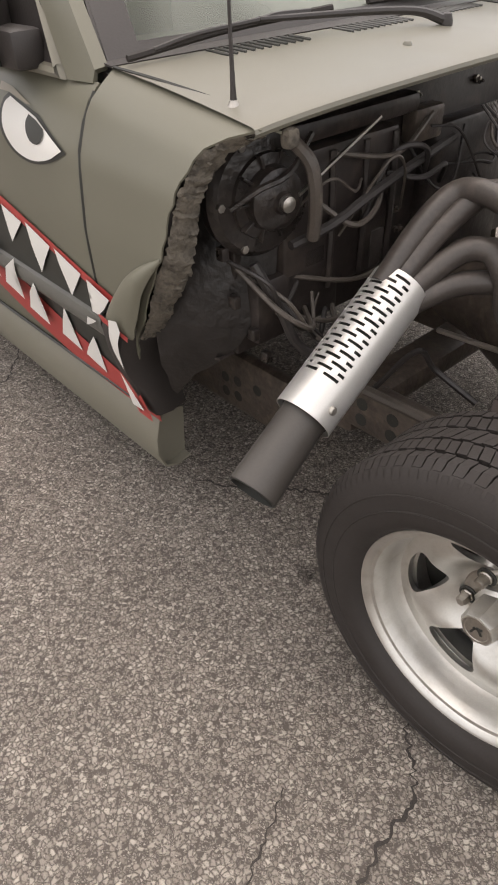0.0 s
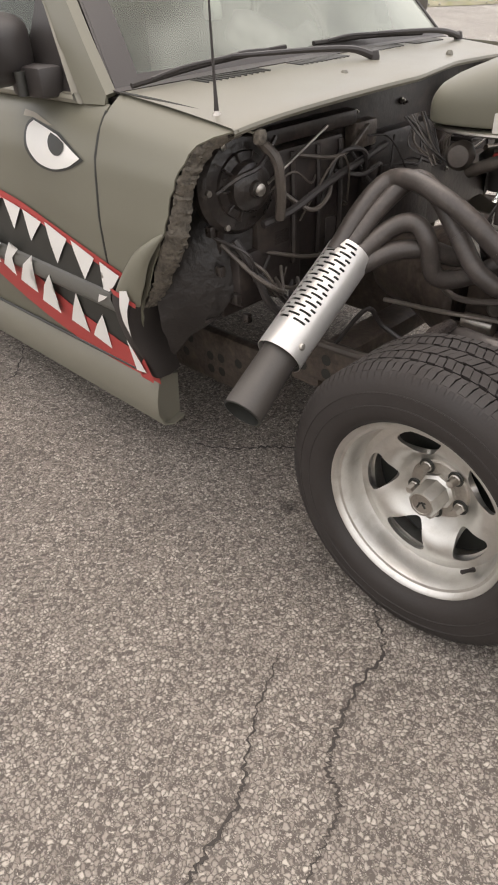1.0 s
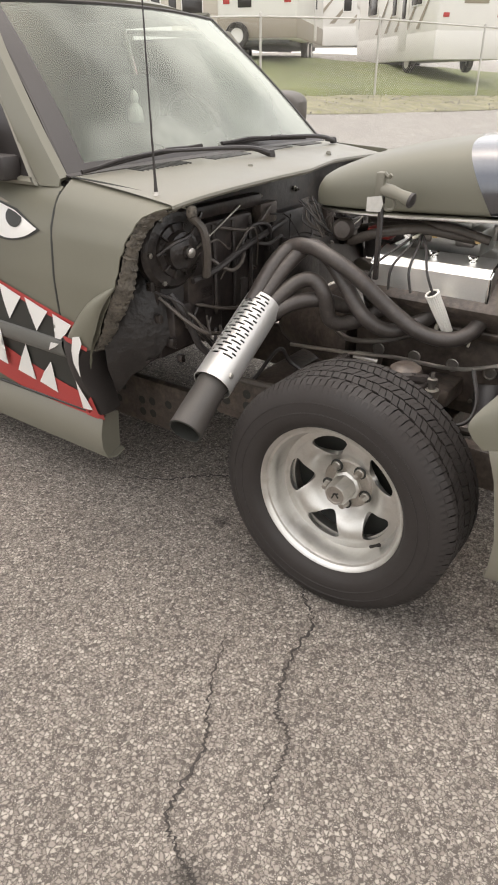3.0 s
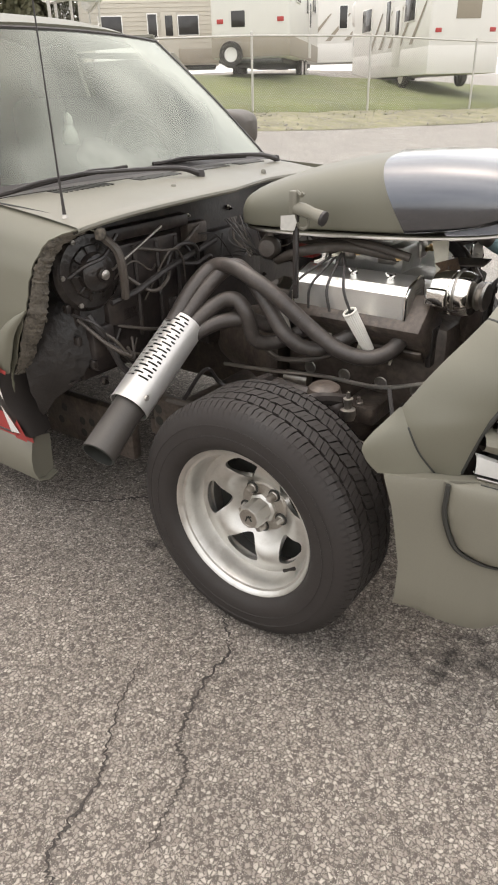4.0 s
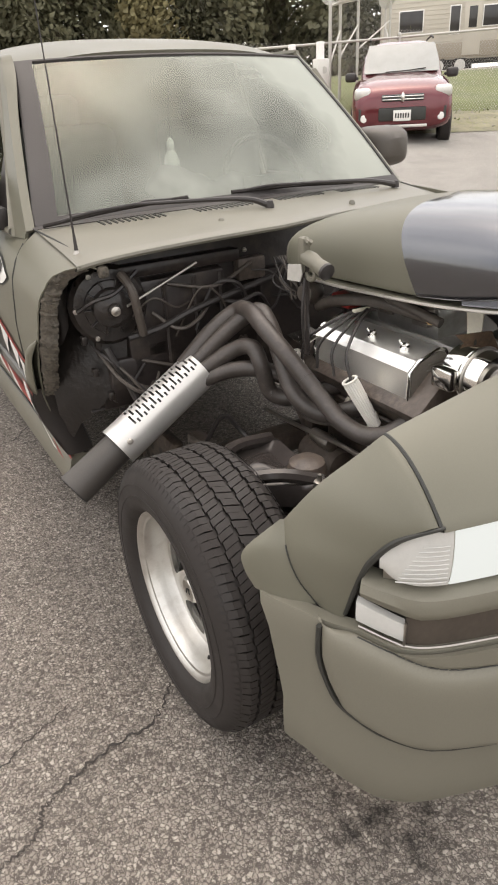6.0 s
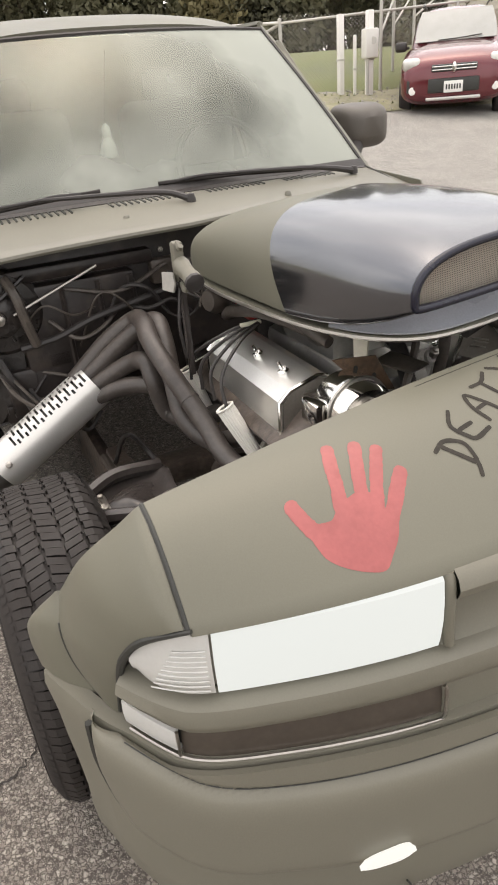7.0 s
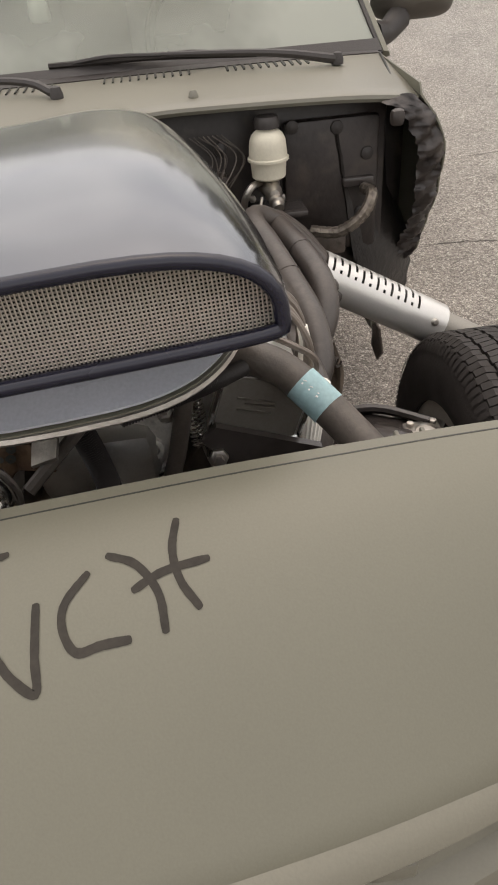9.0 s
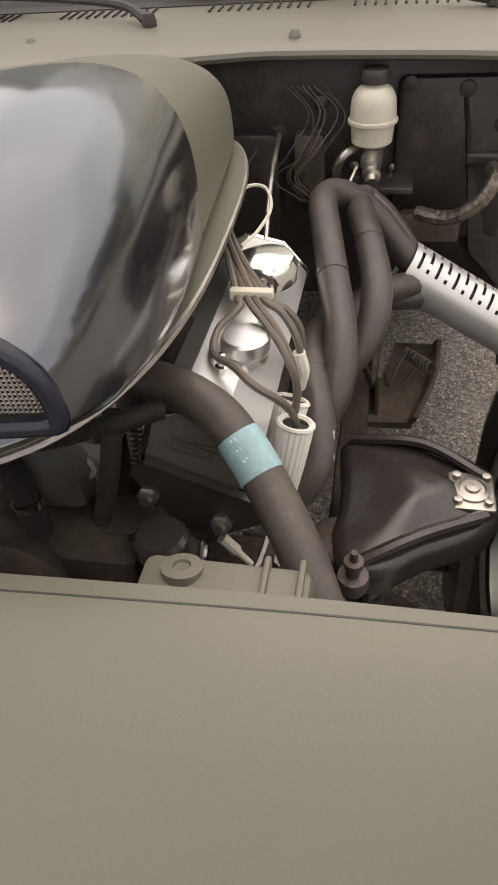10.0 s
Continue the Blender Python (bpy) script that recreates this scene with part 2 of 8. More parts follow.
GRIME = mat("greasy_steel", (0.085, 0.067, 0.055), 0.42, var=0.5, big=11, fine=70, bump=0.5, dirt=(0.17, 0.13, 0.10), dirt_amt=0.6)
SLOT = mat("smoked_brown_plastic", (0.072, 0.058, 0.046), 0.25, var=0.2, big=8, bump=0.03)
RUBBER = mat("tyre_rubber", (0.022, 0.0175, 0.0152), 0.7, var=0.18, big=12, fine=200, bump=0.12)
PLASTIC = mat("black_plastic", (0.034, 0.029, 0.027), 0.5, var=0.15, fine=260, bump=0.15)
HOSE = mat("hose_rubber", (0.080, 0.066, 0.055), 0.5, var=0.22, big=12, fine=220, bump=0.12, dirt=(0.15, 0.125, 0.10), dirt_amt=0.4)
ALU = mat("cast_aluminium", (0.62, 0.605, 0.57), 0.42, metal=0.95, var=0.08, big=14, fine=300, bump=0.05, dirt=(0.36, 0.33, 0.28), dirt_amt=0.25)
FOIL = mat("dirty_crumpled_foil", (0.20, 0.17, 0.14), 0.34, metal=0.6, var=0.45, big=24, fine=90, bump=0.9, dirt=(0.06, 0.05, 0.04), dirt_amt=0.8)
RUST = mat("rusty_sheet_steel", (0.12, 0.075, 0.045), 0.6, metal=0.3, var=0.4, big=20, fine=120, bump=0.4, dirt=(0.05, 0.035, 0.025), dirt_amt=0.7)
CAST = mat("sand_cast_aluminium", (0.72, 0.69, 0.63), 0.5, metal=0.25, var=0.15, big=16, fine=260, bump=0.35, dirt=(0.16, 0.14, 0.115), dirt_amt=0.5)
RUST_GREY = mat("dull_brown_steel", (0.16, 0.125, 0.095), 0.6, metal=0.2, var=0.3, big=12, fine=120, bump=0.3, dirt=(0.08, 0.06, 0.045), dirt_amt=0.6)
END_PLATE = mat("dark_brushed_metal", (0.30, 0.275, 0.24), 0.42, metal=0.5, var=0.15, big=12, fine=200, bump=0.08)
CHROME = mat("polished_aluminium", (0.86, 0.85, 0.82), 0.10, metal=1.0, var=0.05, big=9, fine=250, bump=0.02)
COVER = mat("brushed_aluminium_cover", (0.80, 0.79, 0.76), 0.33, metal=0.95, var=0.06, big=9, fine=250, bump=0.03)
COVER_SATIN = mat("satin_aluminium_cover", (0.84, 0.83, 0.80), 0.36, metal=0.9, var=0.05, big=9, fine=250, bump=0.03)
STEEL = mat("dull_steel", (0.45, 0.42, 0.38), 0.4, metal=1.0, var=0.2, big=20, fine=200, bump=0.15)
SLEEVE = mat("perforated_aluminium", (0.68, 0.66, 0.625), 0.36, metal=0.6, var=0.06, big=8, fine=300, bump=0.03)
HEADER = mat("ceramic_black_tube", (0.060, 0.050, 0.044), 0.42, var=0.22, big=14, fine=180, bump=0.1, dirt=(0.105, 0.087, 0.075), dirt_amt=0.45)
TAILPIPE = mat("flat_grey_pipe", (0.060, 0.053, 0.047), 0.5, var=0.12, big=10, fine=240, bump=0.06)
DULL_PIPE = mat("dull_galvanised_pipe", (0.30, 0.28, 0.245), 0.5, metal=0.35, var=0.12, big=10, fine=240, bump=0.06)
FOAM = mat("torn_fibreglass_edge", (0.11, 0.095, 0.075), 0.9, var=0.5, big=24, fine=120, bump=1.0, dirt=(0.035, 0.03, 0.025), dirt_amt=0.8)
WHITE = mat("white_paint", (0.78, 0.76, 0.72), 0.45, var=0.04, fine=300, bump=0.02)
RED = mat("red_paint", (0.42, 0.055, 0.05), 0.45, var=0.10, fine=200, bump=0.02)
# also colours flat pieces that stand for shade inside the wheels
MOUTH = mat("dark_grey_paint_and_shade", (0.030, 0.030, 0.026), 0.5, var=0.12, fine=300, bump=0.03)
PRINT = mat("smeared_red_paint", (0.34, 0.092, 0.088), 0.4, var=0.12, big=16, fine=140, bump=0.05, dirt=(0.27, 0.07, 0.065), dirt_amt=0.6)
MARKER = mat("dark_marker_paint", (0.042, 0.037, 0.031), 0.75, var=0.35, big=40, fine=200, bump=0.02, spec=0.2)
SCOOP_BLUE = mat("dark_blue_metallic", (0.102, 0.106, 0.118), 0.19, metal=0.92, var=0.06, big=3, fine=900, bump=0.01, coat=0.7)
SCOOP_BLUE.node_tree.nodes["Principled BSDF"].inputs["Coat IOR"].default_value = 1.8
SCOOP_BLUE.node_tree.nodes["Principled BSDF"].inputs["Coat Roughness"].default_value = 0.09
FAIRING = mat("grey_blue_gloss_paint", (0.46, 0.47, 0.51), 0.3, var=0.15, big=6, fine=300, bump=0.02, coat=0.5)
SCOOP_LIP = mat("dark_navy_rim", (0.011, 0.011, 0.022), 0.26, var=0.08, big=6, fine=400, bump=0.01)
SOOT = mat("sooty_black", (0.014, 0.011, 0.0095), 0.48, var=0.5, big=9, fine=45, bump=1.0)
CREAM = mat("yellowed_plastic", (0.62, 0.58, 0.47), 0.4, var=0.1, big=14, fine=180, bump=0.04)
BOOT = mat("white_woven_sleeve", (0.78, 0.75, 0.68), 0.7, var=0.06, big=20, fine=250, bump=0.2)
BLUE_TAPE = mat("pale_blue_label", (0.30, 0.45, 0.47), 0.5, var=0.22, big=30, fine=150, bump=0.05)
LEAD = mat("grey_silicone_lead", (0.155, 0.128, 0.105), 0.42, var=0.2, big=20, fine=200, bump=0.05)
RED_CAP = mat("red_cap_plastic", (0.35, 0.035, 0.03), 0.4, var=0.2, fine=150, bump=0.05)
BRASS = mat("aged_gold_metal", (0.55, 0.40, 0.2), 0.35, metal=1.0, var=0.3, big=20, bump=0.1)
GREY_CLOTH = mat("grey_seat_cloth", (0.16, 0.155, 0.145), 0.9, var=0.15, fine=300, bump=0.3)
DASH = mat("dash_vinyl", (0.06, 0.058, 0.055), 0.6, var=0.1, fine=300, bump=0.2)
SCREEN = pane("windscreen_glass", (0.80, 0.86, 0.79), 1.6, (0.30, 0.313, 0.277), (0.03, 0.78))
SIDE_GLASS = pane("side_glass", (0.42, 0.45, 0.43), 1.5, (0.4, 0.4, 0.38), (0.02, 0.06))
MIRROR_BACK = mat("grey_brown_mirror_plastic", (0.088, 0.076, 0.064), 0.5, var=0.12, big=6, fine=260, bump=0.1)
LENS = mat("clear_lamp_lens", (0.58, 0.57, 0.54), 0.10, var=0.05, big=20, fine=120, bump=0.1, coat=0.6)
HEADLAMP = lit("headlamp_lit_lens", (0.955, 1.0, 0.965), 0.71)
FOG = lit("fog_lamp_lens", (1.0, 0.99, 0.92), 0.85)
GRASS = mat("lawn_grass", (0.135, 0.150, 0.060), 0.9, var=0.35, big=0.8, fine=14, bump=0.9, dirt=(0.17, 0.16, 0.08), dirt_amt=0.5)
GRAVEL = mat("verge_gravel", (0.22, 0.205, 0.135), 0.95, var=0.4, big=2.0, fine=26, bump=1.0, dirt=(0.18, 0.18, 0.07), dirt_amt=0.8)
CONCRETE = mat("pale_concrete", (0.30, 0.28, 0.255), 0.9, var=0.12, big=0.6, fine=10, bump=0.2)
GALV = mat("galvanised_steel", (0.50, 0.48, 0.44), 0.5, metal=0.4, var=0.12, big=4, fine=90, bump=0.05)
RV_WHITE = mat("rv_white_panel", (0.70, 0.68, 0.63), 0.4, var=0.06, big=0.8, fine=40, bump=0.03)
RV_BEIGE = mat("rv_beige_siding", (0.52, 0.48, 0.40), 0.45, var=0.08, big=0.8, fine=40, bump=0.05)
RV_TAN = mat("rv_tan_band", (0.30, 0.26, 0.20), 0.45, var=0.08, big=1.0, fine=40, bump=0.03)
RV_DARK = mat("rv_dark_window", (0.045, 0.042, 0.04), 0.12, var=0.2, big=2, bump=0)
CAR_RED = mat("dark_red_car_paint", (0.125, 0.016, 0.022), 0.2, metal=0.3, var=0.05, big=2, fine=500, bump=0.01, coat=0.8)
BARK = mat("bark", (0.10, 0.075, 0.055), 0.9, var=0.3, big=4, fine=30, bump=0.9)
LEAF = mat("conifer_leaf", (0.105, 0.100, 0.055), 0.75, var=0.5, big=0.7, fine=6, bump=0)
LEAF_DRY = mat("yellowing_leaf", (0.19, 0.165, 0.08), 0.75, var=0.4, big=0.8, fine=6, bump=0)


# ---- mesh helpers ----
def part(name, bm, material, parent=None, label="", sharp=38):
    """Links a bmesh as one mesh object, under a thing or a part where given."""
    me = bpy.data.meshes.new(name)
    bmesh.ops.remove_doubles(bm, verts=bm.verts, dist=1e-5)
    bmesh.ops.recalc_face_normals(bm, faces=bm.faces)
    bm.to_mesh(me)
    bm.free()
    for p in me.polygons:
        p.use_smooth = True
    me.set_sharp_from_angle(angle=radians(sharp))
    mats = material if isinstance(material, (list, tuple)) else [material]
    for m in mats:
        me.materials.append(m)
    ob = new(name, me)
    if parent is not None:
        ob.parent = parent
    if label:
        tagged(ob, label)
    return ob


def thing(name, label, category, group="", kind="", at=(0, 0, 0)):
    e = new(name)
    e.empty_display_size = 0.1
    e.location = at
    return tagged(e, label, category, group, kind)


def catmull(pts, steps=8, closed=False):
    """A smooth line through the points."""
    p = [Vector(q) for q in pts]
    n = len(p)
    out = []
    for i in range(n if closed else n - 1):
        a = p[(i - 1) % n] if closed or i > 0 else p[0] * 2 - p[1]
        b, c = p[i], p[(i + 1) % n]
        d = p[(i + 2) % n] if closed or i < n - 2 else p[-1] * 2 - p[-2]
        for k in range(steps):
            t = k / steps
            out.append(0.5 * ((2 * b) + (c - a) * t + (2 * a - 5 * b + 4 * c - d) * t * t + (3 * b - a - 3 * c + d) * t ** 3))
    if not closed:
        out.append(p[-1])
    return out


def grid(rows, closed=False, bm=None):
    """Faces over rows of points; closed: each row is a ring."""
    bm = bm or bmesh.new()
    vs = [[bm.verts.new(q) for q in r] for r in rows]
    n = len(rows[0])
    for a, b in zip(vs, vs[1:]):
        for j in range(n if closed else n - 1):
            k = (j + 1) % n
            try:
                bm.faces.new((a[j], a[k], b[k], b[j]))
            except ValueError:
                pass
    return bm


def cap(bm, ring):
    try:
        bm.faces.new(ring)
    except ValueError:
        pass


def tube(pts, r, n=10, steps=6, closed=False, bm=None, smooth=True, flat=1.0):
    """A round pipe along a line. r: one radius, or one for each point."""
    line = catmull(pts, steps, closed) if smooth else [Vector(p) for p in pts]
    if isinstance(r, (int, float)):
        rad = [r] * len(line)
    else:
        rad = [float(q) for q in np.interp(np.linspace(0, 1, len(line)), np.linspace(0, 1, len(r)), r)]
    bm = bm or bmesh.new()
    up = None
    rings = []
    m = len(line)
    for i, q in enumerate(line):
        if closed:
            d = (line[(i + 1) % m] - line[(i - 1) % m]).normalized()
        else:
            d = (line[min(i + 1, m - 1)] - line[max(i - 1, 0)]).normalized()
        if up is None:
            up = d.orthogonal().normalized()
        up = (up - d * up.dot(d)).normalized()
        side = d.cross(up)
        rings.append([bm.verts.new(q + rad[i] * (math.cos(a) * up + flat * math.sin(a) * side)) for a in (2 * math.pi * k / n for k in range(n))])
    for i in range(m if closed else m - 1):
        a, b = rings[i], rings[(i + 1) % m]
        for k in range(n):
            bm.faces.new((a[k], a[(k + 1) % n], b[(k + 1) % n], b[k]))
    if not closed:
        cap(bm, rings[0])
        cap(bm, rings[-1])
    return bm


def lathe(profile, n=32, m=None, bm=None, caps=True):
    """A turned body: (radius, height) pairs about z, moved by m."""
    bm = bm or bmesh.new()
    m = m or Matrix()
    rings = [[bm.verts.new(m @ Vector((r * math.cos(2 * math.pi * k / n), r * math.sin(2 * math.pi * k / n), h))) for k in range(n)] for r, h in profile]
    for a, b in zip(rings, rings[1:]):
        for k in range(n):
            bm.faces.new((a[k], a[(k + 1) % n], b[(k + 1) % n], b[k]))
    if caps:
        cap(bm, rings[0])
        cap(bm, rings[-1])
    return bm


def aim(at, direction):
    """A pose at a point whose z axis follows the direction."""
    return Matrix.Translation(at) @ Vector(direction).to_track_quat("Z", "Y").to_matrix().to_4x4()


def box(c, s, bevel=0.004, m=None, bm=None, seg=2):
    """A bevelled block of centre c and size s."""
    b = bmesh.new()
    bmesh.ops.create_cube(b, size=1)
    bmesh.ops.scale(b, vec=s, verts=b.verts)
    if bevel:
        bmesh.ops.bevel(b, geom=b.edges[:], offset=min(bevel, min(s) * 0.45), segments=seg, affect="EDGES", profile=0.5)
    bmesh.ops.translate(b, vec=c, verts=b.verts)
    if m:
        bmesh.ops.transform(b, matrix=m, verts=b.verts)
    if bm is None:
        return b
    tmp = bpy.data.meshes.new("tmp")
    b.to_mesh(tmp)
    b.free()
    bm.from_mesh(tmp)
    bpy.data.meshes.remove(tmp)
    return bm


def plate(outline, z0, z1, m=None, bm=None):
    """A flat plate: outline in x, y, between two heights, moved by m."""
    bm = bm or bmesh.new()
    m = m or Matrix()
    lo = [bm.verts.new(m @ Vector((x, y, z0))) for x, y in outline]
    hi = [bm.verts.new(m @ Vector((x, y, z1))) for x, y in outline]
    cap(bm, lo)
    cap(bm, hi)
    for i in range(len(lo)):
        j = (i + 1) % len(lo)
        bm.faces.new((lo[i], lo[j], hi[j], hi[i]))
    return bm


def thick(bm, t):
    bmesh.ops.recalc_face_normals(bm, faces=bm.faces)
    bmesh.ops.solidify(bm, geom=bm.faces[:], thickness=t)
    return bm


def flip(bm, about=0.0):
    """Mirrors a bmesh across the vertical plane y = about."""
    for v in bm.verts:
        v.co.y = 2 * about - v.co.y
    bmesh.ops.reverse_faces(bm, faces=bm.faces)
    return bm


def helix(a, b, r, turns, wire, n=12):
    """A coil spring between two points."""
    m = aim(a, Vector(b) - Vector(a))
    h = (Vector(b) - Vector(a)).length
    pts = [m @ Vector((r * math.cos(2 * math.pi * k / n), r * math.sin(2 * math.pi * k / n), h * k / (n * turns))) for k in range(n * turns + 1)]
    return tube(pts, wire, n=6, smooth=False)


def lerp(x, xs, ys):
    return float(np.interp(x, xs, ys))


def smooth_lerp(x, xs, ys):
    """Interpolation with soft corners."""
    w = 0.25 * min(b - a for a, b in zip(xs, xs[1:]))
    return sum(lerp(x + k * w, xs, ys) for k in (-2, -1, 0, 1, 2)) / 5


# ---- ground ----
def rise(x, y):
    """Height of the lot: level by the truck, climbing to the verge and the lawn behind."""
    far = 0.035 * min(max(y - 14, 0), 12) * min(1, max(0, (x + 26) / 8))
    return far + smooth_lerp(-x, [-60, 1.6, 4, 7.5, 9, 11, 13, 15, 19, 40, 400], [0, 0, 0.20, 0.63, 0.85, 1.12, 1.60, 1.74, 1.90, 2.7, 9])


def sheet(name, xs, ys, f, material, label, category, kind="structure"):
    bm = grid([[Vector((x, y, f(x, y))) for y in ys] for x in xs])
    ob = part(name, bm, material, sharp=180)
    return tagged(ob, label, category, "", kind)


def spread(a, b, near, n):
    """Steps from a to b that are closer together about near."""
    u = np.linspace(-1, 1, n)
    v = np.sign(u) * np.abs(u) ** 2.6
    return [float(near + (q * (b - near) if q > 0 else -q * (a - near))) for q in v]


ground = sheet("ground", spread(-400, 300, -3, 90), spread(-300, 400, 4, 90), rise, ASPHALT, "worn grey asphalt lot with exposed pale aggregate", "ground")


def crack(pts, width):
    """A ragged crack in the asphalt, a thin dark ribbon with uneven sides."""
    line = catmull([(x, y, 0) for x, y in pts], 14)
    rng = random.Random(len(pts) * 7 + int(pts[0][0] * 100))
    rows = []
    for i, q in enumerate(line):
        d = (line[min(i + 1, len(line) - 1)] - line[max(i - 1, 0)]).normalized()
        s = Vector((-d.y, d.x, 0))
        off = s * rng.uniform(-0.007, 0.007)
        w = width * rng.uniform(0.25, 1.0) * (0.3 + 0.7 * math.sin(math.pi * (0.04 + 0.92 * i / len(line))))
        z = Vector((0, 0, 0.0025 + rise(q.x, q.y)))
        rows.append([q + off + s * w + z, q + off - s * w + z])
    ob = part("crack", grid(rows), CRACK)
    return tagged(ob, "dark ragged crack in the grey asphalt", "crack", "cracks in the asphalt", "structure")


crack([(-0.12, -0.74), (-0.03, -0.83), (0.03, -0.90), (0.046, -1.03), (0.08, -1.13), (0.116, -1.197), (0.168, -1.232), (0.2, -1.33), (0.23, -1.42)], 0.0055)
crack([(-0.14, -1.06), (-0.087, -1.186), (-0.025, -1.288), (0.026, -1.364), (0.051, -1.474), (0.073, -1.542), (0.136, -1.578), (0.2, -1.607), (0.3, -1.7)], 0.005)
crack([(-0.95, -0.64), (-0.81, -0.554), (-0.737, -0.481), (-0.66, -0.42), (-0.5, -0.33)], 0.0065)
crack([(-0.83, -1.50), (-0.794, -1.546), (-0.729, -1.558), (-0.621, -1.614), (-0.51, -1.694), (-0.388, -1.723)], 0.004)
crack([(-2.05, -0.62), (-1.94, -0.70), (-1.82, -0.797), (-1.80, -0.86), (-1.86, -0.95)], 0.004)
crack([(-1.7, 2.9), (-1.9, 2.2), (-2.15, 1.7), (-2.2, 1.2)], 0.006)
crack([(-3.4, 4.4), (-3.1, 3.3), (-3.3, 2.4), (-3.2, 1.5)], 0.005)


# ---- the truck ----
truck = thing("pickup_truck", "olive primer pickup truck with cut-away fenders and exposed engine", "pickup truck")

SIDE_Z = [0.15, 0.34, 0.50, 0.60, 0.70, 0.81, 0.95, 1.03, 1.06, 1.085]
SIDE_Y = [0.745, 0.765, 0.805, 0.832, 0.843, 0.845, 0.83, 0.797, 0.765, 0.72]


def side(z):
    """Half width of the cab's flank at a height."""
    return smooth_lerp(z, SIDE_Z, SIDE_Y)


def flank(x0, x1, z0, z1, nx=12, nz=26, off=0.0, s=-1):
    rows = []
    for i in range(nx + 1):
        x = x0 + (x1 - x0) * i / nx
        rows.append([Vector((x, s * (side(z0 + (z1 - z0) * j / nz) + off), z0 + (z1 - z0) * j / nz)) for j in range(nz + 1)])
    return grid(rows)


# cut front edge of the fender, x against height, and how it was torn
CUT_Z = [0.585, 0.614, 0.65, 0.69, 0.756, 0.824, 0.88, 0.963, 1.02, 1.04, 1.062, 1.078, 1.086]
CUT_X = [-0.83, -0.812, -0.783, -0.757, -0.725, -0.680, -0.660, -0.636, -0.620, -0.606, -0.585, -0.562, -0.53]
CUT_X_LEFT = [-0.82, -0.79, -0.745, -0.735, -0.70, -0.655, -0.628, -0.592, -0.600, -0.606, -0.615, -0.625, -0.63]
TORN_Z = [0.60, 0.63, 0.70, 0.75, 0.785, 0.826, 0.86, 0.90, 0.96, 1.02, 1.07]
TORN_W = [0.008, 0.014, 0.026, 0.056, 0.060, 0.050, 0.032, 0.022, 0.018, 0.024, 0.03]


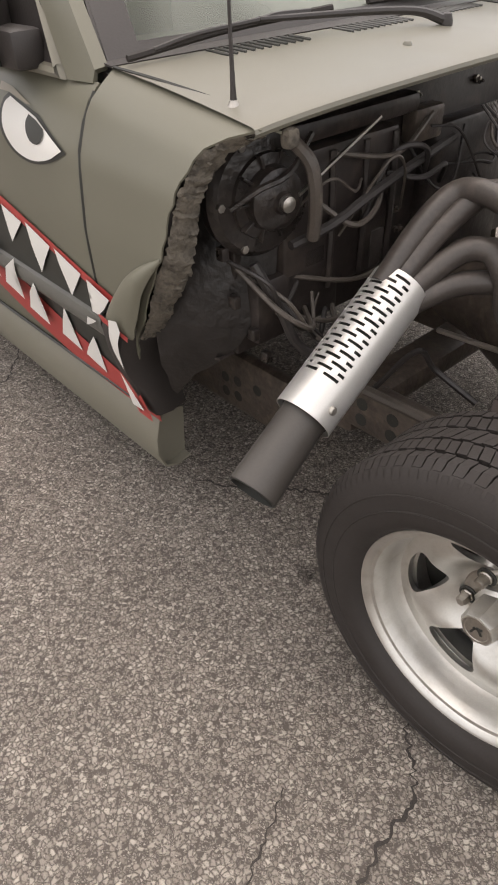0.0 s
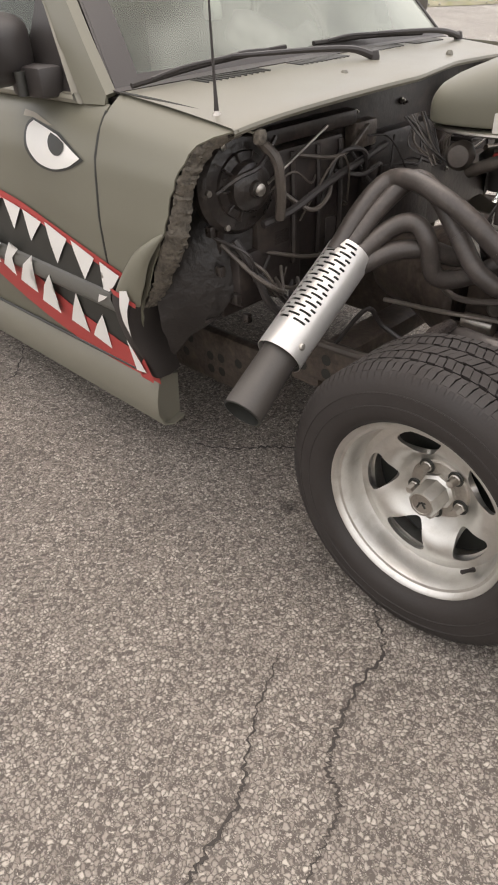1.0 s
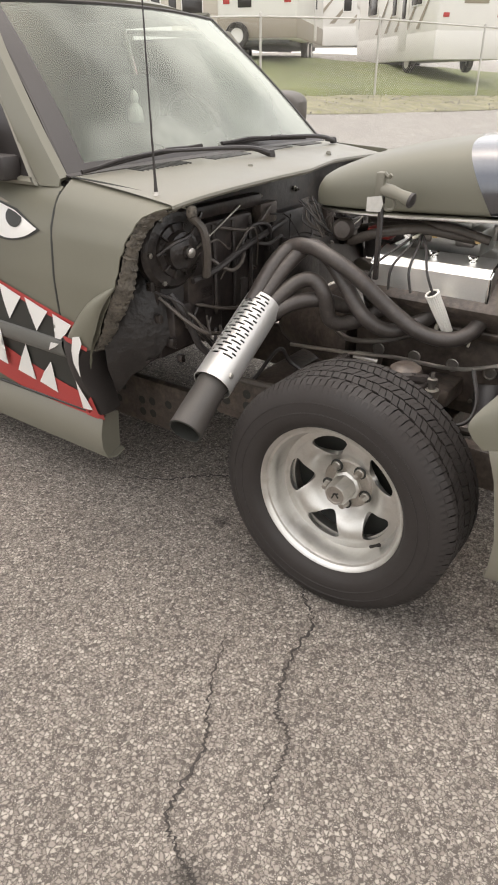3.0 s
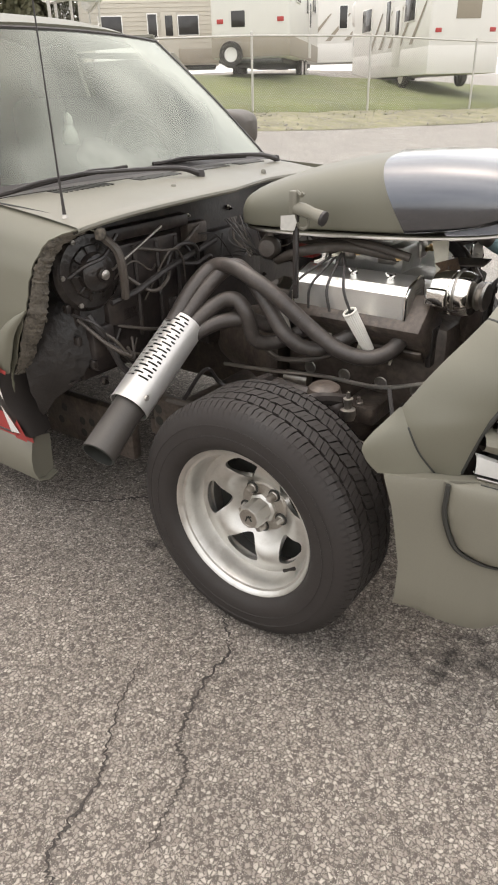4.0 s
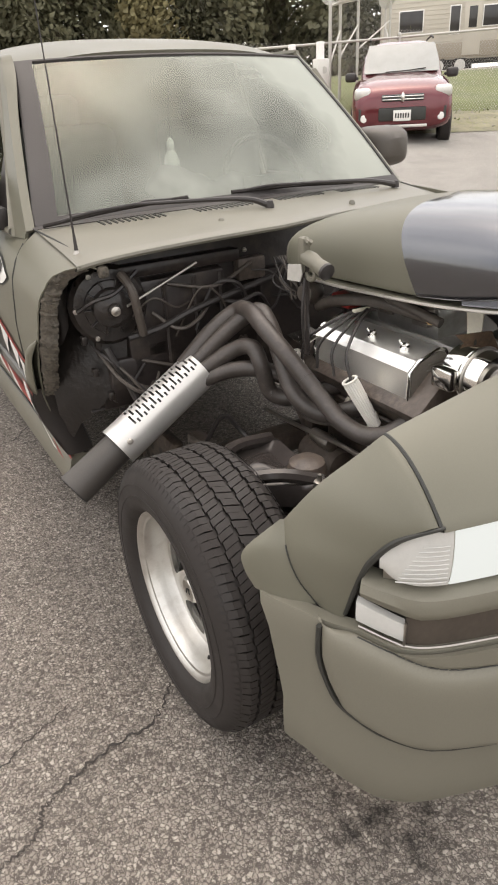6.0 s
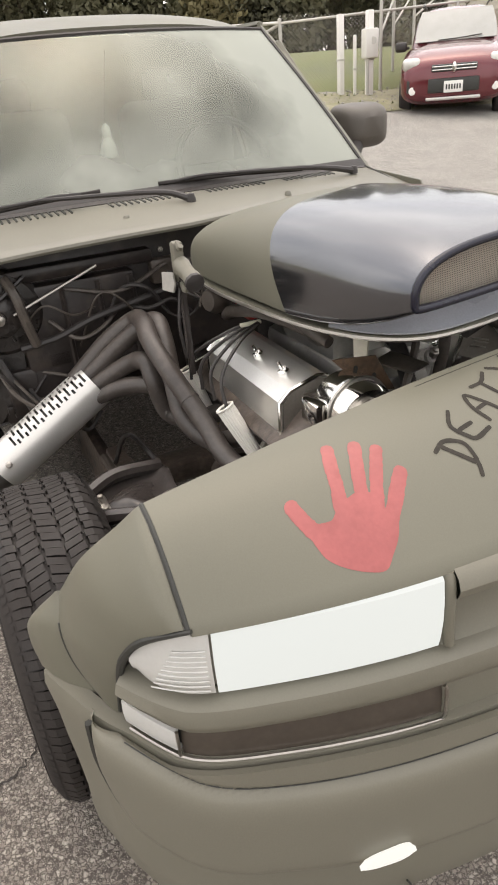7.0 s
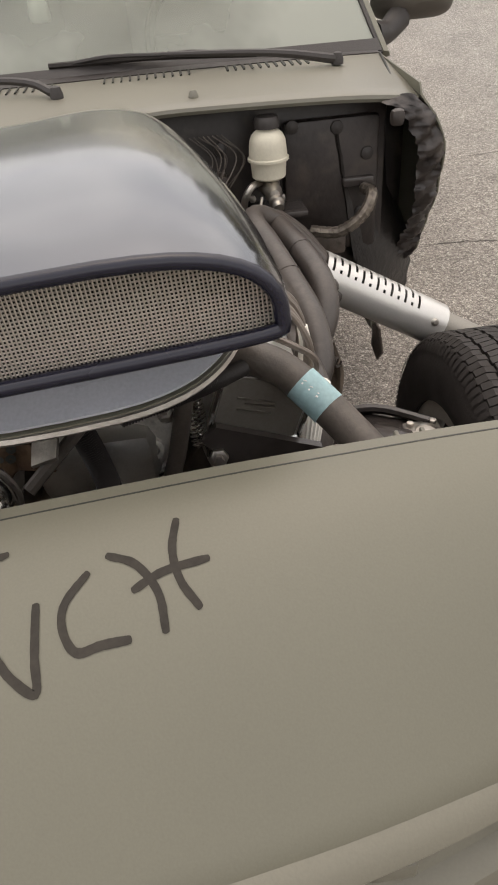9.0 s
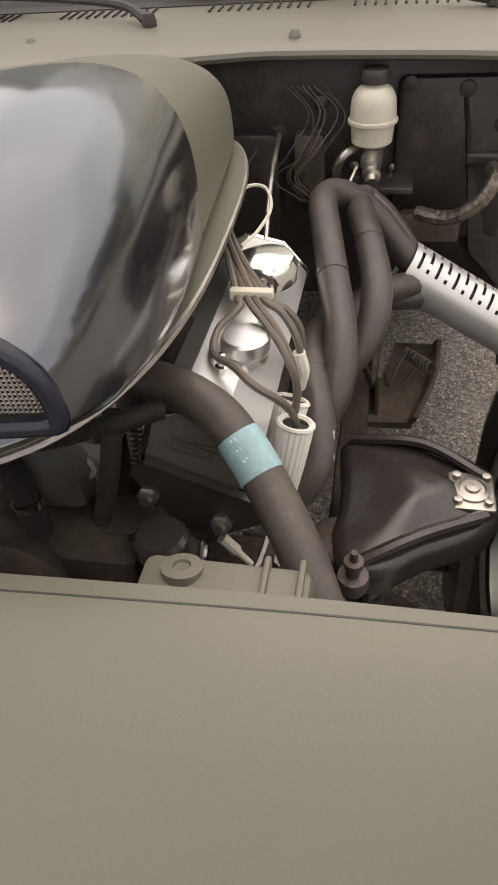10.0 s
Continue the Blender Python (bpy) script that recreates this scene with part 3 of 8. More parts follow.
def fender_rest(s):
    """What is left of a front fender behind the cut, with its torn fibreglass edge."""
    rng = random.Random(5 if s < 0 else 6)
    wide_by = 0.0 if s < 0 else -0.035
    cut_x = CUT_X if s < 0 else CUT_X_LEFT

    def drop(p):
        """The fender's top falls a little towards the front."""
        if p.z > 0.9:
            p.z -= (0.046 if s < 0 else 0.024) * max(0, (p.x + 0.93)) / 0.4 * (p.z - 0.9) / 0.18
        p.y += s * wide_by
        return p
    rows = []
    zs = [0.345 + (1.084 - 0.345) * j / 34 for j in range(35)]
    for z in zs:
        x1 = smooth_lerp(z, CUT_Z, cut_x) if z > 0.6 else lerp(z, [0.3, 0.40, 0.47, 0.60], [-0.895, -0.905, -0.90, -0.82])
        x1 += rng.uniform(-0.004, 0.004)
        rows.append([drop(Vector((-0.932 + (x1 + 0.932) * i / 8, s * side(z), z))) for i in range(9)])
    if s < 0:
        rows.append([p + Vector((0, -s * 0.018, 0.0005)) for p in rows[-1]])
        rows.append([p + Vector((0, -s * 0.03, -0.012)) for p in rows[-1]])
    else:
        for row in rows:
            for p in row:
                p.y = max(p.y, 0.737)
    fender = part("fender", thick(grid(rows), 0.004), OLIVE, truck)
    # torn edge: a lumpy strip that turns inwards from the skin
    rows = []
    deep = 0.045 if s < 0 else 0.062
    for k in range(80):
        z = 0.602 + 0.468 * k / 79
        x1 = smooth_lerp(z, CUT_Z, cut_x)
        wide = lerp(z, TORN_Z, TORN_W) * 0.82 + rng.uniform(-0.004, 0.004)
        rough_by = 1.0 if s < 0 else 1.3
        ring = []
        for j in range(8):
            u = j / 7
            lump = 0.0 if s < 0 else 0.009 * math.sin(z * 62 + 2.6 * u) * math.sin(math.pi * min(1, 1.3 * u)) + 0.006 * math.sin(z * 131 + 5 * u)
            ring.append(drop(Vector((lump + x1 + 0.002 + wide * (0.75 * u + 0.25 * math.sin(math.pi * u)) + rough_by * rng.uniform(-0.0035, 0.0035), s * (side(z) - 0.006 - deep * u ** 1.2 + rng.uniform(-0.003, 0.003)), z - 0.008 * u + rng.uniform(-0.003, 0.003)))))
        rows.append(ring)
    part("torn_edge", grid(rows), FOAM if s < 0 else BLACK, fender, "ragged torn fibreglass edge", sharp=60 if s < 0 else 120)
    if s < 0:
        # flare of the old wheel arch, from its arched upper edge to the cut
        arch = catmull([(-0.908, 0.632, 0), (-0.893, 0.660, 0), (-0.850, 0.706, 0), (-0.791, 0.764, 0), (-0.730, 0.802, 0), (-0.680, 0.826, 0)], 6)
        lower = catmull([(-0.893, 0.630, 0), (-0.812, 0.612, 0), (-0.783, 0.652, 0), (-0.756, 0.692, 0), (-0.722, 0.757, 0), (-0.677, 0.822, 0)], 6)
        rows = []
        for a, b in zip(arch, lower):
            span = min(1.0, (b - a).length / 0.05)
            rows.append([Vector((a.x + (b.x - a.x) * u, -(side(a.y + (b.y - a.y) * u) + 0.002 + o * span), a.y + (b.y - a.y) * u)) for u, o in ((0, 0), (0.04, 0.010), (0.12, 0.018), (0.3, 0.026), (0.6, 0.029), (0.85, 0.026), (1.0, 0.018))])
        part("arch_lip", thick(grid(rows), 0.005), OLIVE, fender, sharp=60)
        # broken lower end of the flare, carrying the last teeth
        rows = []
        for z, o in ((0.628, 0.020), (0.60, 0.030), (0.55, 0.040), (0.49, 0.040), (0.43, 0.030), (0.38, 0.022), (0.345, 0.014)):
            x1 = lerp(z, [0.345, 0.43, 0.5, 0.56, 0.628], [-0.872, -0.868, -0.875, -0.855, -0.815])
            rows.append([Vector((x, -(side(z) + y), z)) for x, y in ((-0.932, 0.001), (-0.925, o * 0.8), (x1 - 0.03, o), (x1 - 0.008, o * 0.9), (x1, o * 0.4), (x1 + 0.004, -0.03), (x1 - 0.01, -0.08), (-0.93, -0.09))])
        part("flare_end", grid(rows, closed=True), PLASTIC, fender, "dark broken end of the wheel-arch flare", sharp=50)
    part("inner_pillar", box((-0.82, s * 0.72, 0.80), (0.08, 0.09, 0.46), 0.03, seg=3), BLACK, truck)
    rows = []
    for k in range(19):
        u = k / 18
        bulge = 0.05 * math.sin(math.pi * min(1, u * 1.5)) + rng.uniform(-0.004, 0.004)
        rows.append([Vector((-0.80 + 0.15 * v + 0.05 * math.sin(math.pi * v) * (1 - u), s * (0.765 - 0.16 * v - 0.05 * u + bulge * (1 - v)), 0.44 + 0.24 * v ** 0.7 + (0.54 - 0.24 * v ** 0.7) * u + rng.uniform(-0.006, 0.006))) for v in (0, 0.15, 0.3, 0.5, 0.7, 0.85, 1.0)])
    part("inner_fender", thick(grid(rows), 0.006), SOOT, truck, "dirty black inner fender panel")
    return fender


fender_right = fender_rest(-1)
fender_left = fender_rest(1)


def door(s):
    d = part("door", thick(flank(-0.940, -2.02, 0.335, 1.062, 20, 30, 0, s), 0.03), OLIVE, truck)
    # belt line, window frame and glass
    part("belt_seal", tube([(-1.06, s * 0.775, 1.068), (-1.5, s * 0.775, 1.075), (-2.0, s * 0.772, 1.08)], 0.009, 8), PLASTIC, d)
    q = [(-1.05, 1.07), (-1.40, 1.50), (-2.0, 1.53), (-2.0, 1.07)]
    line = [(x, s * (0.775 - 0.30 * (z - 1.07)), z) for x, z in q]
    part("window_frame", tube(line, 0.016, 8, smooth=False, closed=True), OLIVE_DULL, d)
    rows = [[Vector((lerp(z, [1.07, 1.5], [-1.06, -1.40]) + (-2.0 - lerp(z, [1.07, 1.5], [-1.06, -1.40])) * u / 4, s * (0.772 - 0.30 * (z - 1.07)), z)) for u in range(5)] for z in (1.075, 1.2, 1.35, 1.5)]
    g = part("side_glass", thick(grid(rows), 0.004), SIDE_GLASS, d)
    g.visible_shadow = False
    part("corner_patch", plate([(-1.055, 1.073), (-1.31, 1.073), (-1.25, 1.315)] if s < 0 else [(-1.055, 1.075), (-1.19, 1.075), (-1.19, 1.235)], -0.006, 0.009, Matrix(((1, 0, 0, 0), (0, -0.3 * s, 1, s * 1.094), (0, 1, 0, 0), (0, 0, 0, 1)))), PLASTIC, d)
    return d


door_right, door_left = door(-1), door(1)
part("door_seam", tube([(-0.936, -side(z) + 0.001, z) for z in np.linspace(0.36, 1.05, 16)], 0.0045, 6, smooth=False), MOUTH, truck)
part("door_seam", tube([(-0.936, side(z) - 0.001, z) for z in np.linspace(0.36, 1.05, 16)], 0.0045, 6, smooth=False), MOUTH, truck)


def skirt(s):
    rows = []
    for i in range(12):
        x = -0.885 - 1.15 * i / 11
        top = 0.325 + 0.0 * i
        prof = [(0.745, top + 0.02), (0.768, top), (0.785, 0.275), (0.79, 0.23), (0.775, 0.185), (0.74, 0.175), (0.70, 0.19)]
        rows.append([Vector((x + (0.004 * (j - 2) if i == 0 else 0), s * y, z - 0.008 * (1 - i / 11))) for j, (y, z) in enumerate(prof)])
    k = part("side_skirt", thick(grid(rows), 0.006), OLIVE_DULL, truck)
    end = [(0.745, 0.345), (0.768, 0.325), (0.785, 0.275), (0.79, 0.23), (0.775, 0.185), (0.74, 0.175), (0.70, 0.19), (0.69, 0.33)]
    part("skirt_end", plate([(s * y, z) for y, z in end], -0.006, 0.006, Matrix(((0, 0, 1, -0.90), (1, 0, 0, 0), (0, 1, 0, -0.008), (0, 0, 0, 1)))), OLIVE_DULL, k)


skirt(-1)
part("skirt_stub", thick(grid([[Vector((-0.90, 0.765, 0.34)), Vector((-0.90, 0.78, 0.25)), Vector((-0.92, 0.77, 0.215))], [Vector((-1.02, 0.765, 0.34)), Vector((-1.01, 0.78, 0.27)), Vector((-0.99, 0.77, 0.235))]]), 0.006), GRIME, truck, "torn stub of the side skirt")
part("skirt_seam", tube([(-0.92, -0.768, 0.335), (-1.4, -0.770, 0.335), (-2.0, -0.770, 0.335)], 0.005, 6), MOUTH, truck)


# ---- shark face painted on the flank ----
def decal(name, outline, material, off, parent=None, label=""):
    """A painted area on the flank: outline in x, z, laid just above the skin."""
    bm = bmesh.new()
    vs = [bm.verts.new((x, 0, z)) for x, z in outline]
    f = bm.faces.new(vs)
    bmesh.ops.triangulate(bm, faces=[f])
    for _ in range(5):
        long = [e for e in bm.edges if e.calc_length() > 0.014]
        if long:
            bmesh.ops.subdivide_edges(bm, edges=long, cuts=1)
            bmesh.ops.triangulate(bm, faces=bm.faces[:])
    for v in bm.verts:
        v.co.y = -(side(v.co.z) + off)
        v.co.x += 0.028 * min(1, max(0, (-0.86 - v.co.x) / 0.04)) if off < 0.03 else 0
    return part(name, bm, material, parent or truck, label, sharp=180)


UPX, UPZ = [-1.95, -1.726, -1.534, -1.363, -1.212, -1.070, -0.940, -0.853], [0.808, 0.806, 0.798, 0.778, 0.741, 0.707, 0.676, 0.658]
LOX, LOZ = [-1.95, -1.872, -1.793, -1.648, -1.494, -1.337, -1.172, -1.061, -0.90], [0.62, 0.577, 0.519, 0.441, 0.382, 0.343, 0.330, 0.326, 0.325]
MIX, MIZ = [-1.95, -1.793, -1.593, -1.422, -1.279, -1.193, -1.057, -0.90], [0.70, 0.672, 0.609, 0.556, 0.490, 0.466, 0.426, 0.400]


def lip_up(x):
    return smooth_lerp(x, UPX, UPZ)


def lip_low(x):
    return smooth_lerp(x, LOX, LOZ)


xs_up = [-1.9 + (1.9 - 0.858) * k / 22 for k in range(23)]
mouth = decal("mouth_paint", [(x, lip_up(x)) for x in xs_up] + [(x, lip_low(x)) for x in reversed([-1.9 + (1.9 - 0.945) * k / 22 for k in range(23)])], MOUTH, 0.0025, None, "dark painted shark mouth")
decal("upper_lip_stripe", [(x, lip_up(x) + 0.021) for x in xs_up] + [(x, lip_up(x) - 0.004) for x in reversed(xs_up)], RED, 0.0055, mouth, "red painted lip stripe")
xs_lo = [-1.9 + (1.9 - 0.905) * k / 20 for k in range(21)]
decal("lower_lip_stripe", [(x, smooth_lerp(x, MIX, MIZ)) for x in xs_lo] + [(x, lip_low(x) - 0.004) for x in reversed(xs_lo)], RED, 0.0055, mouth, "broad red painted lower lip")


# upper teeth: two base corners and a tip; the last one hooks over the molding
for tri_ in ([(-1.686, 0.806), (-1.603, 0.797), (-1.651, 0.730)], [(-1.579, 0.800), (-1.472, 0.789), (-1.548, 0.716)], [(-1.457, 0.791), (-1.364, 0.776), (-1.436, 0.702)],
             [(-1.352, 0.775), (-1.259, 0.754), (-1.348, 0.682)], [(-1.238, 0.760), (-1.135, 0.730), (-1.228, 0.638)], [(-1.116, 0.732), (-1.013, 0.703), (-1.095, 0.622)]):
    decal("tooth", tri_, WHITE, 0.0085, mouth)
decal("tooth", [(-0.984, 0.702), (-0.905, 0.680), (-0.940, 0.645), (-0.975, 0.618), (-1.002, 0.618), (-0.994, 0.653)], WHITE, 0.0125, mouth)
decal("tooth", [(-0.975, 0.606), (-1.000, 0.590), (-1.044, 0.568), (-1.015, 0.603)], WHITE, 0.0225, mouth)
# lower teeth; those further back rise over the molding
for pts_ in ([(-1.665, 0.689), (-1.668, 0.652), (-1.630, 0.636), (-1.684, 0.592), (-1.726, 0.613)], [(-1.584, 0.665), (-1.581, 0.632), (-1.538, 0.640), (-1.597, 0.594), (-1.612, 0.554), (-1.671, 0.578)],
             [(-1.476, 0.656), (-1.476, 0.635), (-1.429, 0.643), (-1.496, 0.600), (-1.539, 0.523), (-1.590, 0.556)], [(-1.347, 0.642), (-1.394, 0.600), (-1.426, 0.548), (-1.434, 0.488), (-1.520, 0.514), (-1.437, 0.590)]):
    decal("tooth", pts_, WHITE, 0.0225, mouth)
for pts_ in ([(-1.282, 0.596), (-1.316, 0.537), (-1.340, 0.438), (-1.433, 0.461), (-1.361, 0.537)], [(-1.189, 0.553), (-1.208, 0.486), (-1.220, 0.399), (-1.311, 0.418), (-1.255, 0.484)], [(-1.084, 0.509), (-1.094, 0.462), (-1.117, 0.374), (-1.201, 0.398), (-1.152, 0.449)]):
    decal("tooth", pts_, WHITE, 0.0085 if pts_[0][1] < 0.56 else 0.020, mouth)
# teeth and red corner on the old arch in front of the seam
decal("tooth", [(-0.848, 0.655), (-0.815, 0.664), (-0.812, 0.640), (-0.838, 0.600), (-0.858, 0.560), (-0.876, 0.506), (-0.882, 0.556), (-0.868, 0.607)], WHITE, 0.0400, mouth)
decal("flare_stripe", [(-0.905, 0.644), (-0.893, 0.648), (-0.80, 0.628), (-0.806, 0.614), (-0.895, 0.630)], RED, 0.0325, mouth, "red painted stripe on the flare")
decal("tooth", [(-0.914, 0.482), (-0.904, 0.450), (-0.880, 0.375), (-0.930, 0.368)], WHITE, 0.0375, mouth)
decal("lip_corner", [(-0.905, 0.395), (-0.872, 0.43), (-0.866, 0.36), (-0.872, 0.338), (-0.93, 0.34), (-0.93, 0.362), (-0.89, 0.368)], RED, 0.0315, mouth, "red lip corner")

# side molding across the door, painted through by the mouth
rows = []
for i in range(26):
    x = -0.945 - 1.07 * i / 25
    zc = lerp(x, [-1.95, -1.5, -0.94], [0.60, 0.590, 0.578])
    rows.append([Vector((x, -(side(zc + dz) + o), zc + dz)) for dz, o in ((0.036, 0), (0.032, 0.012), (0.018, 0.017), (-0.012, 0.017), (-0.028, 0.012), (-0.034, 0))])
GREY_MOLD = mat("grey_molding", (0.13, 0.128, 0.115), 0.45, var=0.1, fine=300, bump=0.06)
part("side_molding", grid(rows), GREY_MOLD, truck, "grey rubber side molding")

# eye
def eye_ring(corner, low, top):
    return [corner] + [(p.x, p.y) for p in catmull([(x, z, 0) for x, z in low], 4)] + top


eye = decal("eye_outline", eye_ring((-1.130, 0.994), [(-1.011, 0.944), (-1.081, 0.915), (-1.161, 0.900), (-1.240, 0.908), (-1.288, 0.938), (-1.302, 0.976), (-1.292, 1.003), (-1.269, 1.017)], []), MOUTH, 0.0020, None, "painted cartoon eye, white with dark pupil")
decal("eye_white", eye_ring((-1.137, 0.989), [(-1.025, 0.947), (-1.086, 0.920), (-1.160, 0.907), (-1.230, 0.916), (-1.272, 0.945), (-1.287, 0.977), (-1.279, 0.999), (-1.256, 1.012)], []), WHITE, 0.0045, eye)
decal("pupil", eye_ring((-1.130, 0.985), [(-1.098, 0.974), (-1.097, 0.960), (-1.115, 0.945), (-1.143, 0.944), (-1.165, 0.957), (-1.174, 0.976), (-1.165, 0.992)], []), MOUTH, 0.0070, eye)
decal("brow", [(-1.313, 1.033), (-1.253, 1.028), (-1.166, 1.007), (-1.186, 1.006), (-1.265, 1.018), (-1.313, 1.018)], RV_TAN, 0.0032, eye, "faded tan brow stroke")


# ---- cab: cowl, windscreen, roof ----
def screen_pt(u, v):
    """A point of the windscreen: u across from -1 to 1, v from foot to head."""
    y0, y1 = (0.725 * u, 0.575 * u) if u < 0 else (0.747 * u, 0.604 * u)
    x0 = -0.88 - 0.085 * u * u
    x1 = -1.375 - 0.085 * u * u
    y = y0 + (y1 - y0) * v
    x = x0 + (x1 - x0) * v - 0.02 * math.sin(math.pi * v)
    return Vector((x + 0.02 * math.sin(math.pi * v) * 2, y, 1.095 + 0.475 * v - 0.012 * u * u))


us = [float(q) for q in np.linspace(-1, 1, 25)]
vs_ = [float(q) for q in np.linspace(0, 1, 13)]
windscreen = part("windscreen", grid([[screen_pt(u, v) for u in us] for v in vs_]), SCREEN, truck, "hazy reflective windscreen", sharp=180)
edge = [screen_pt(u, 0) for u in us] + [screen_pt(1, v) for v in vs_[1:]] + [screen_pt(u, 1) for u in us[::-1][1:]] + [screen_pt(-1, v) for v in vs_[::-1][1:-1]]
windscreen.visible_shadow = False
trim = [[screen_pt(u, v) + Vector((0.006, 0, 0.005)) for v in vs_] for u in (-1.0, -0.985, -0.94, -0.905)]
part("screen_trim", thick(grid(trim), 0.003), PLASTIC, windscreen, "wide black trim beside the windscreen")
base_trim = [[screen_pt(u, v) + Vector((0.007, 0, 0.005)) for u in us] for v in (0.0, 0.02, 0.05)]
part("screen_trim", thick(grid(base_trim), 0.003), PLASTIC, windscreen, "black trim along the foot of the windscreen")
part("screen_seal", tube(edge, 0.007, 6, closed=True, smooth=False), PLASTIC, windscreen)


def roof_pt(u, v):
    """Roof skin: v from the windscreen's head backwards."""
    head = screen_pt(u, 1)
    x = head.x - 0.012 - 1.0 * v
    w = lerp(v, [0, 0.1, 1], [0.60, 0.64, 0.66])
    z = head.z + 0.018 + 0.070 * math.sin(min(1, v * 2.2) * math.pi / 2) - 0.05 * abs(u) ** 4
    return Vector((x, u * w, z))


vr = [0, 0.02, 0.05, 0.1, 0.2, 0.4, 0.7, 1.0]
part("roof", thick(grid([[roof_pt(u, v) for u in us] for v in vr]), 0.02), OLIVE, truck)
for s in (-1, 1):
    a = [Vector((-0.955, s * 0.765, 1.06)), Vector((-1.10, s * 0.735, 1.20)), Vector((-1.27, s * 0.685, 1.38)), Vector((-1.43, s * 0.635, 1.56)), Vector((-1.55, s * 0.635, 1.575)), Vector((-2.4, s * 0.65, 1.575))]
    b = [Vector((-0.95, s * 0.730, 1.085)), Vector((-1.07, s * 0.700, 1.21)), Vector((-1.24, s * 0.648, 1.39)), Vector((-1.40, s * 0.592, 1.55)), Vector((-1.55, s * 0.595, 1.590)), Vector((-2.4, s * 0.61, 1.590))]
    if s > 0:
        b = [screen_pt(1, v) + Vector((0, 0.007, 0.002)) for v in (0, 0.27, 0.63, 1)] + [Vector((-1.57, 0.612, 1.590)), Vector((-2.4, 0.625, 1.590))]
        a = [v + Vector((-0.022, 0.024, -0.016)) for v in b]
    c = [Vector((-1.03, s * 0.775, 1.06)), Vector((-1.16, s * 0.74, 1.20)), Vector((-1.33, s * 0.69, 1.38)), Vector((-1.48, s * 0.645, 1.53)), Vector((-1.6, s * 0.645, 1.55)), Vector((-2.4, s * 0.66, 1.55))]
    m = [Vector((v.x - 0.004, u.y - s * 0.008, v.z - 0.004)) for u, v in zip(a, b)]
    rows = [catmull(q, 5) for q in (b, m, a, c)]
    part("pillar", thick(grid(rows), 0.012), OLIVE, truck)
    part("cab_quarter", thick(grid([[Vector((x, s * (side(z) if z < 1.06 else 0.775 - 0.27 * (z - 1.06)), z)) for z in np.linspace(0.3, 1.58, 16)] for x in (-2.03, -2.2, -2.4)]), 0.02), OLIVE, truck)
part("cab_back", box((-2.40, 0, 0.98), (0.03, 1.5, 1.3), 0.01), OLIVE, truck)
part("cab_floor", box((-1.62, 0, 0.50), (1.5, 1.4, 0.04), 0.01), BLACK, truck)


def cowl_pt(u, v):
    """The strip of old hood left before the windscreen: v from its cut front edge to the screen."""
    y = 0.735 * u
    xf = lerp(y, [-0.735, -0.1, 0.2, 0.735], [-0.505, -0.512, -0.590, -0.590]) - 0.045 * abs(u) ** 6
    xb = -0.865 - 0.10 * u * u
    x = xf + (xb - xf) * v
    z = 1.075 + 0.027 * (1 - max(0, 1 - v) ** 1.6) - 0.016 * abs(u) ** 2.2 - 0.018 * abs(u) ** 8 * (1 - v)
    return Vector((x, y, z))


uc = [float(q) for q in np.linspace(-1, 1, 41)]
rows = [[cowl_pt(u, v) for u in uc] for v in np.linspace(1, 0, 9)]
rows += [[cowl_pt(u, 0) + Vector((dx, 0, dz)) for u in uc] for dx, dz in ((0.006, -0.003), (0.008, -0.010), (0.003, -0.017), (-0.012, -0.019))]
cowl = part("cowl", grid(rows), COWL, truck, "pale olive strip of cut hood")
part("cowl_underside", thick(grid([[cowl_pt(u, v) + Vector((0, 0, -0.022)) for u in uc] for v in (0.03, 0.5, 1.0)]), -0.01), BLACK, cowl)
# vent slots and dark plenum under the wipers
for u0 in (-0.62, -0.2, 0.22, 0.6):
    for k in range(11):
        u = u0 + (k - 5) * 0.026
        p, q = cowl_pt(u, 0.74), cowl_pt(u, 0.90)
        part("vent_slot", tube([p + Vector((0, 0, 0.001)), q + Vector((0, 0, 0.001))], 0.0042, 4, smooth=False, flat=0.5), MOUTH, cowl)
part("plenum", thick(grid([[cowl_pt(u, 0.92) + Vector((0, 0, 0.002)) for u in uc], [cowl_pt(u, 1.06) + Vector((0, 0, 0.006)) for u in uc]]), 0.004), PLASTIC, cowl)
for s in (-1, 1):
    nz = part("washer_nozzle", lathe([(0.001, 0.013), (0.006, 0.012), (0.009, 0.008), (0.011, 0.0), (0.011, -0.004)], 14, Matrix.Translation((-0.640, s * 0.250 + 0.004, 1.081))), COWL, cowl)
    part("fender_gap", tube([cowl_pt(s * 0.995, v) + Vector((0, s * 0.008 - s * 0.05 * (1 - v), 0.0015)) for v in (0.05, 0.3, 0.6, 0.9)], 0.0035, 6), MOUTH, cowl)
    part("corner_bracket", box((-0.535 - (0.03 if s > 0 else 0), s * 0.668, 1.016), (0.024, 0.030, 0.034), 0.010), FOAM if s < 0 else BLACK, cowl)


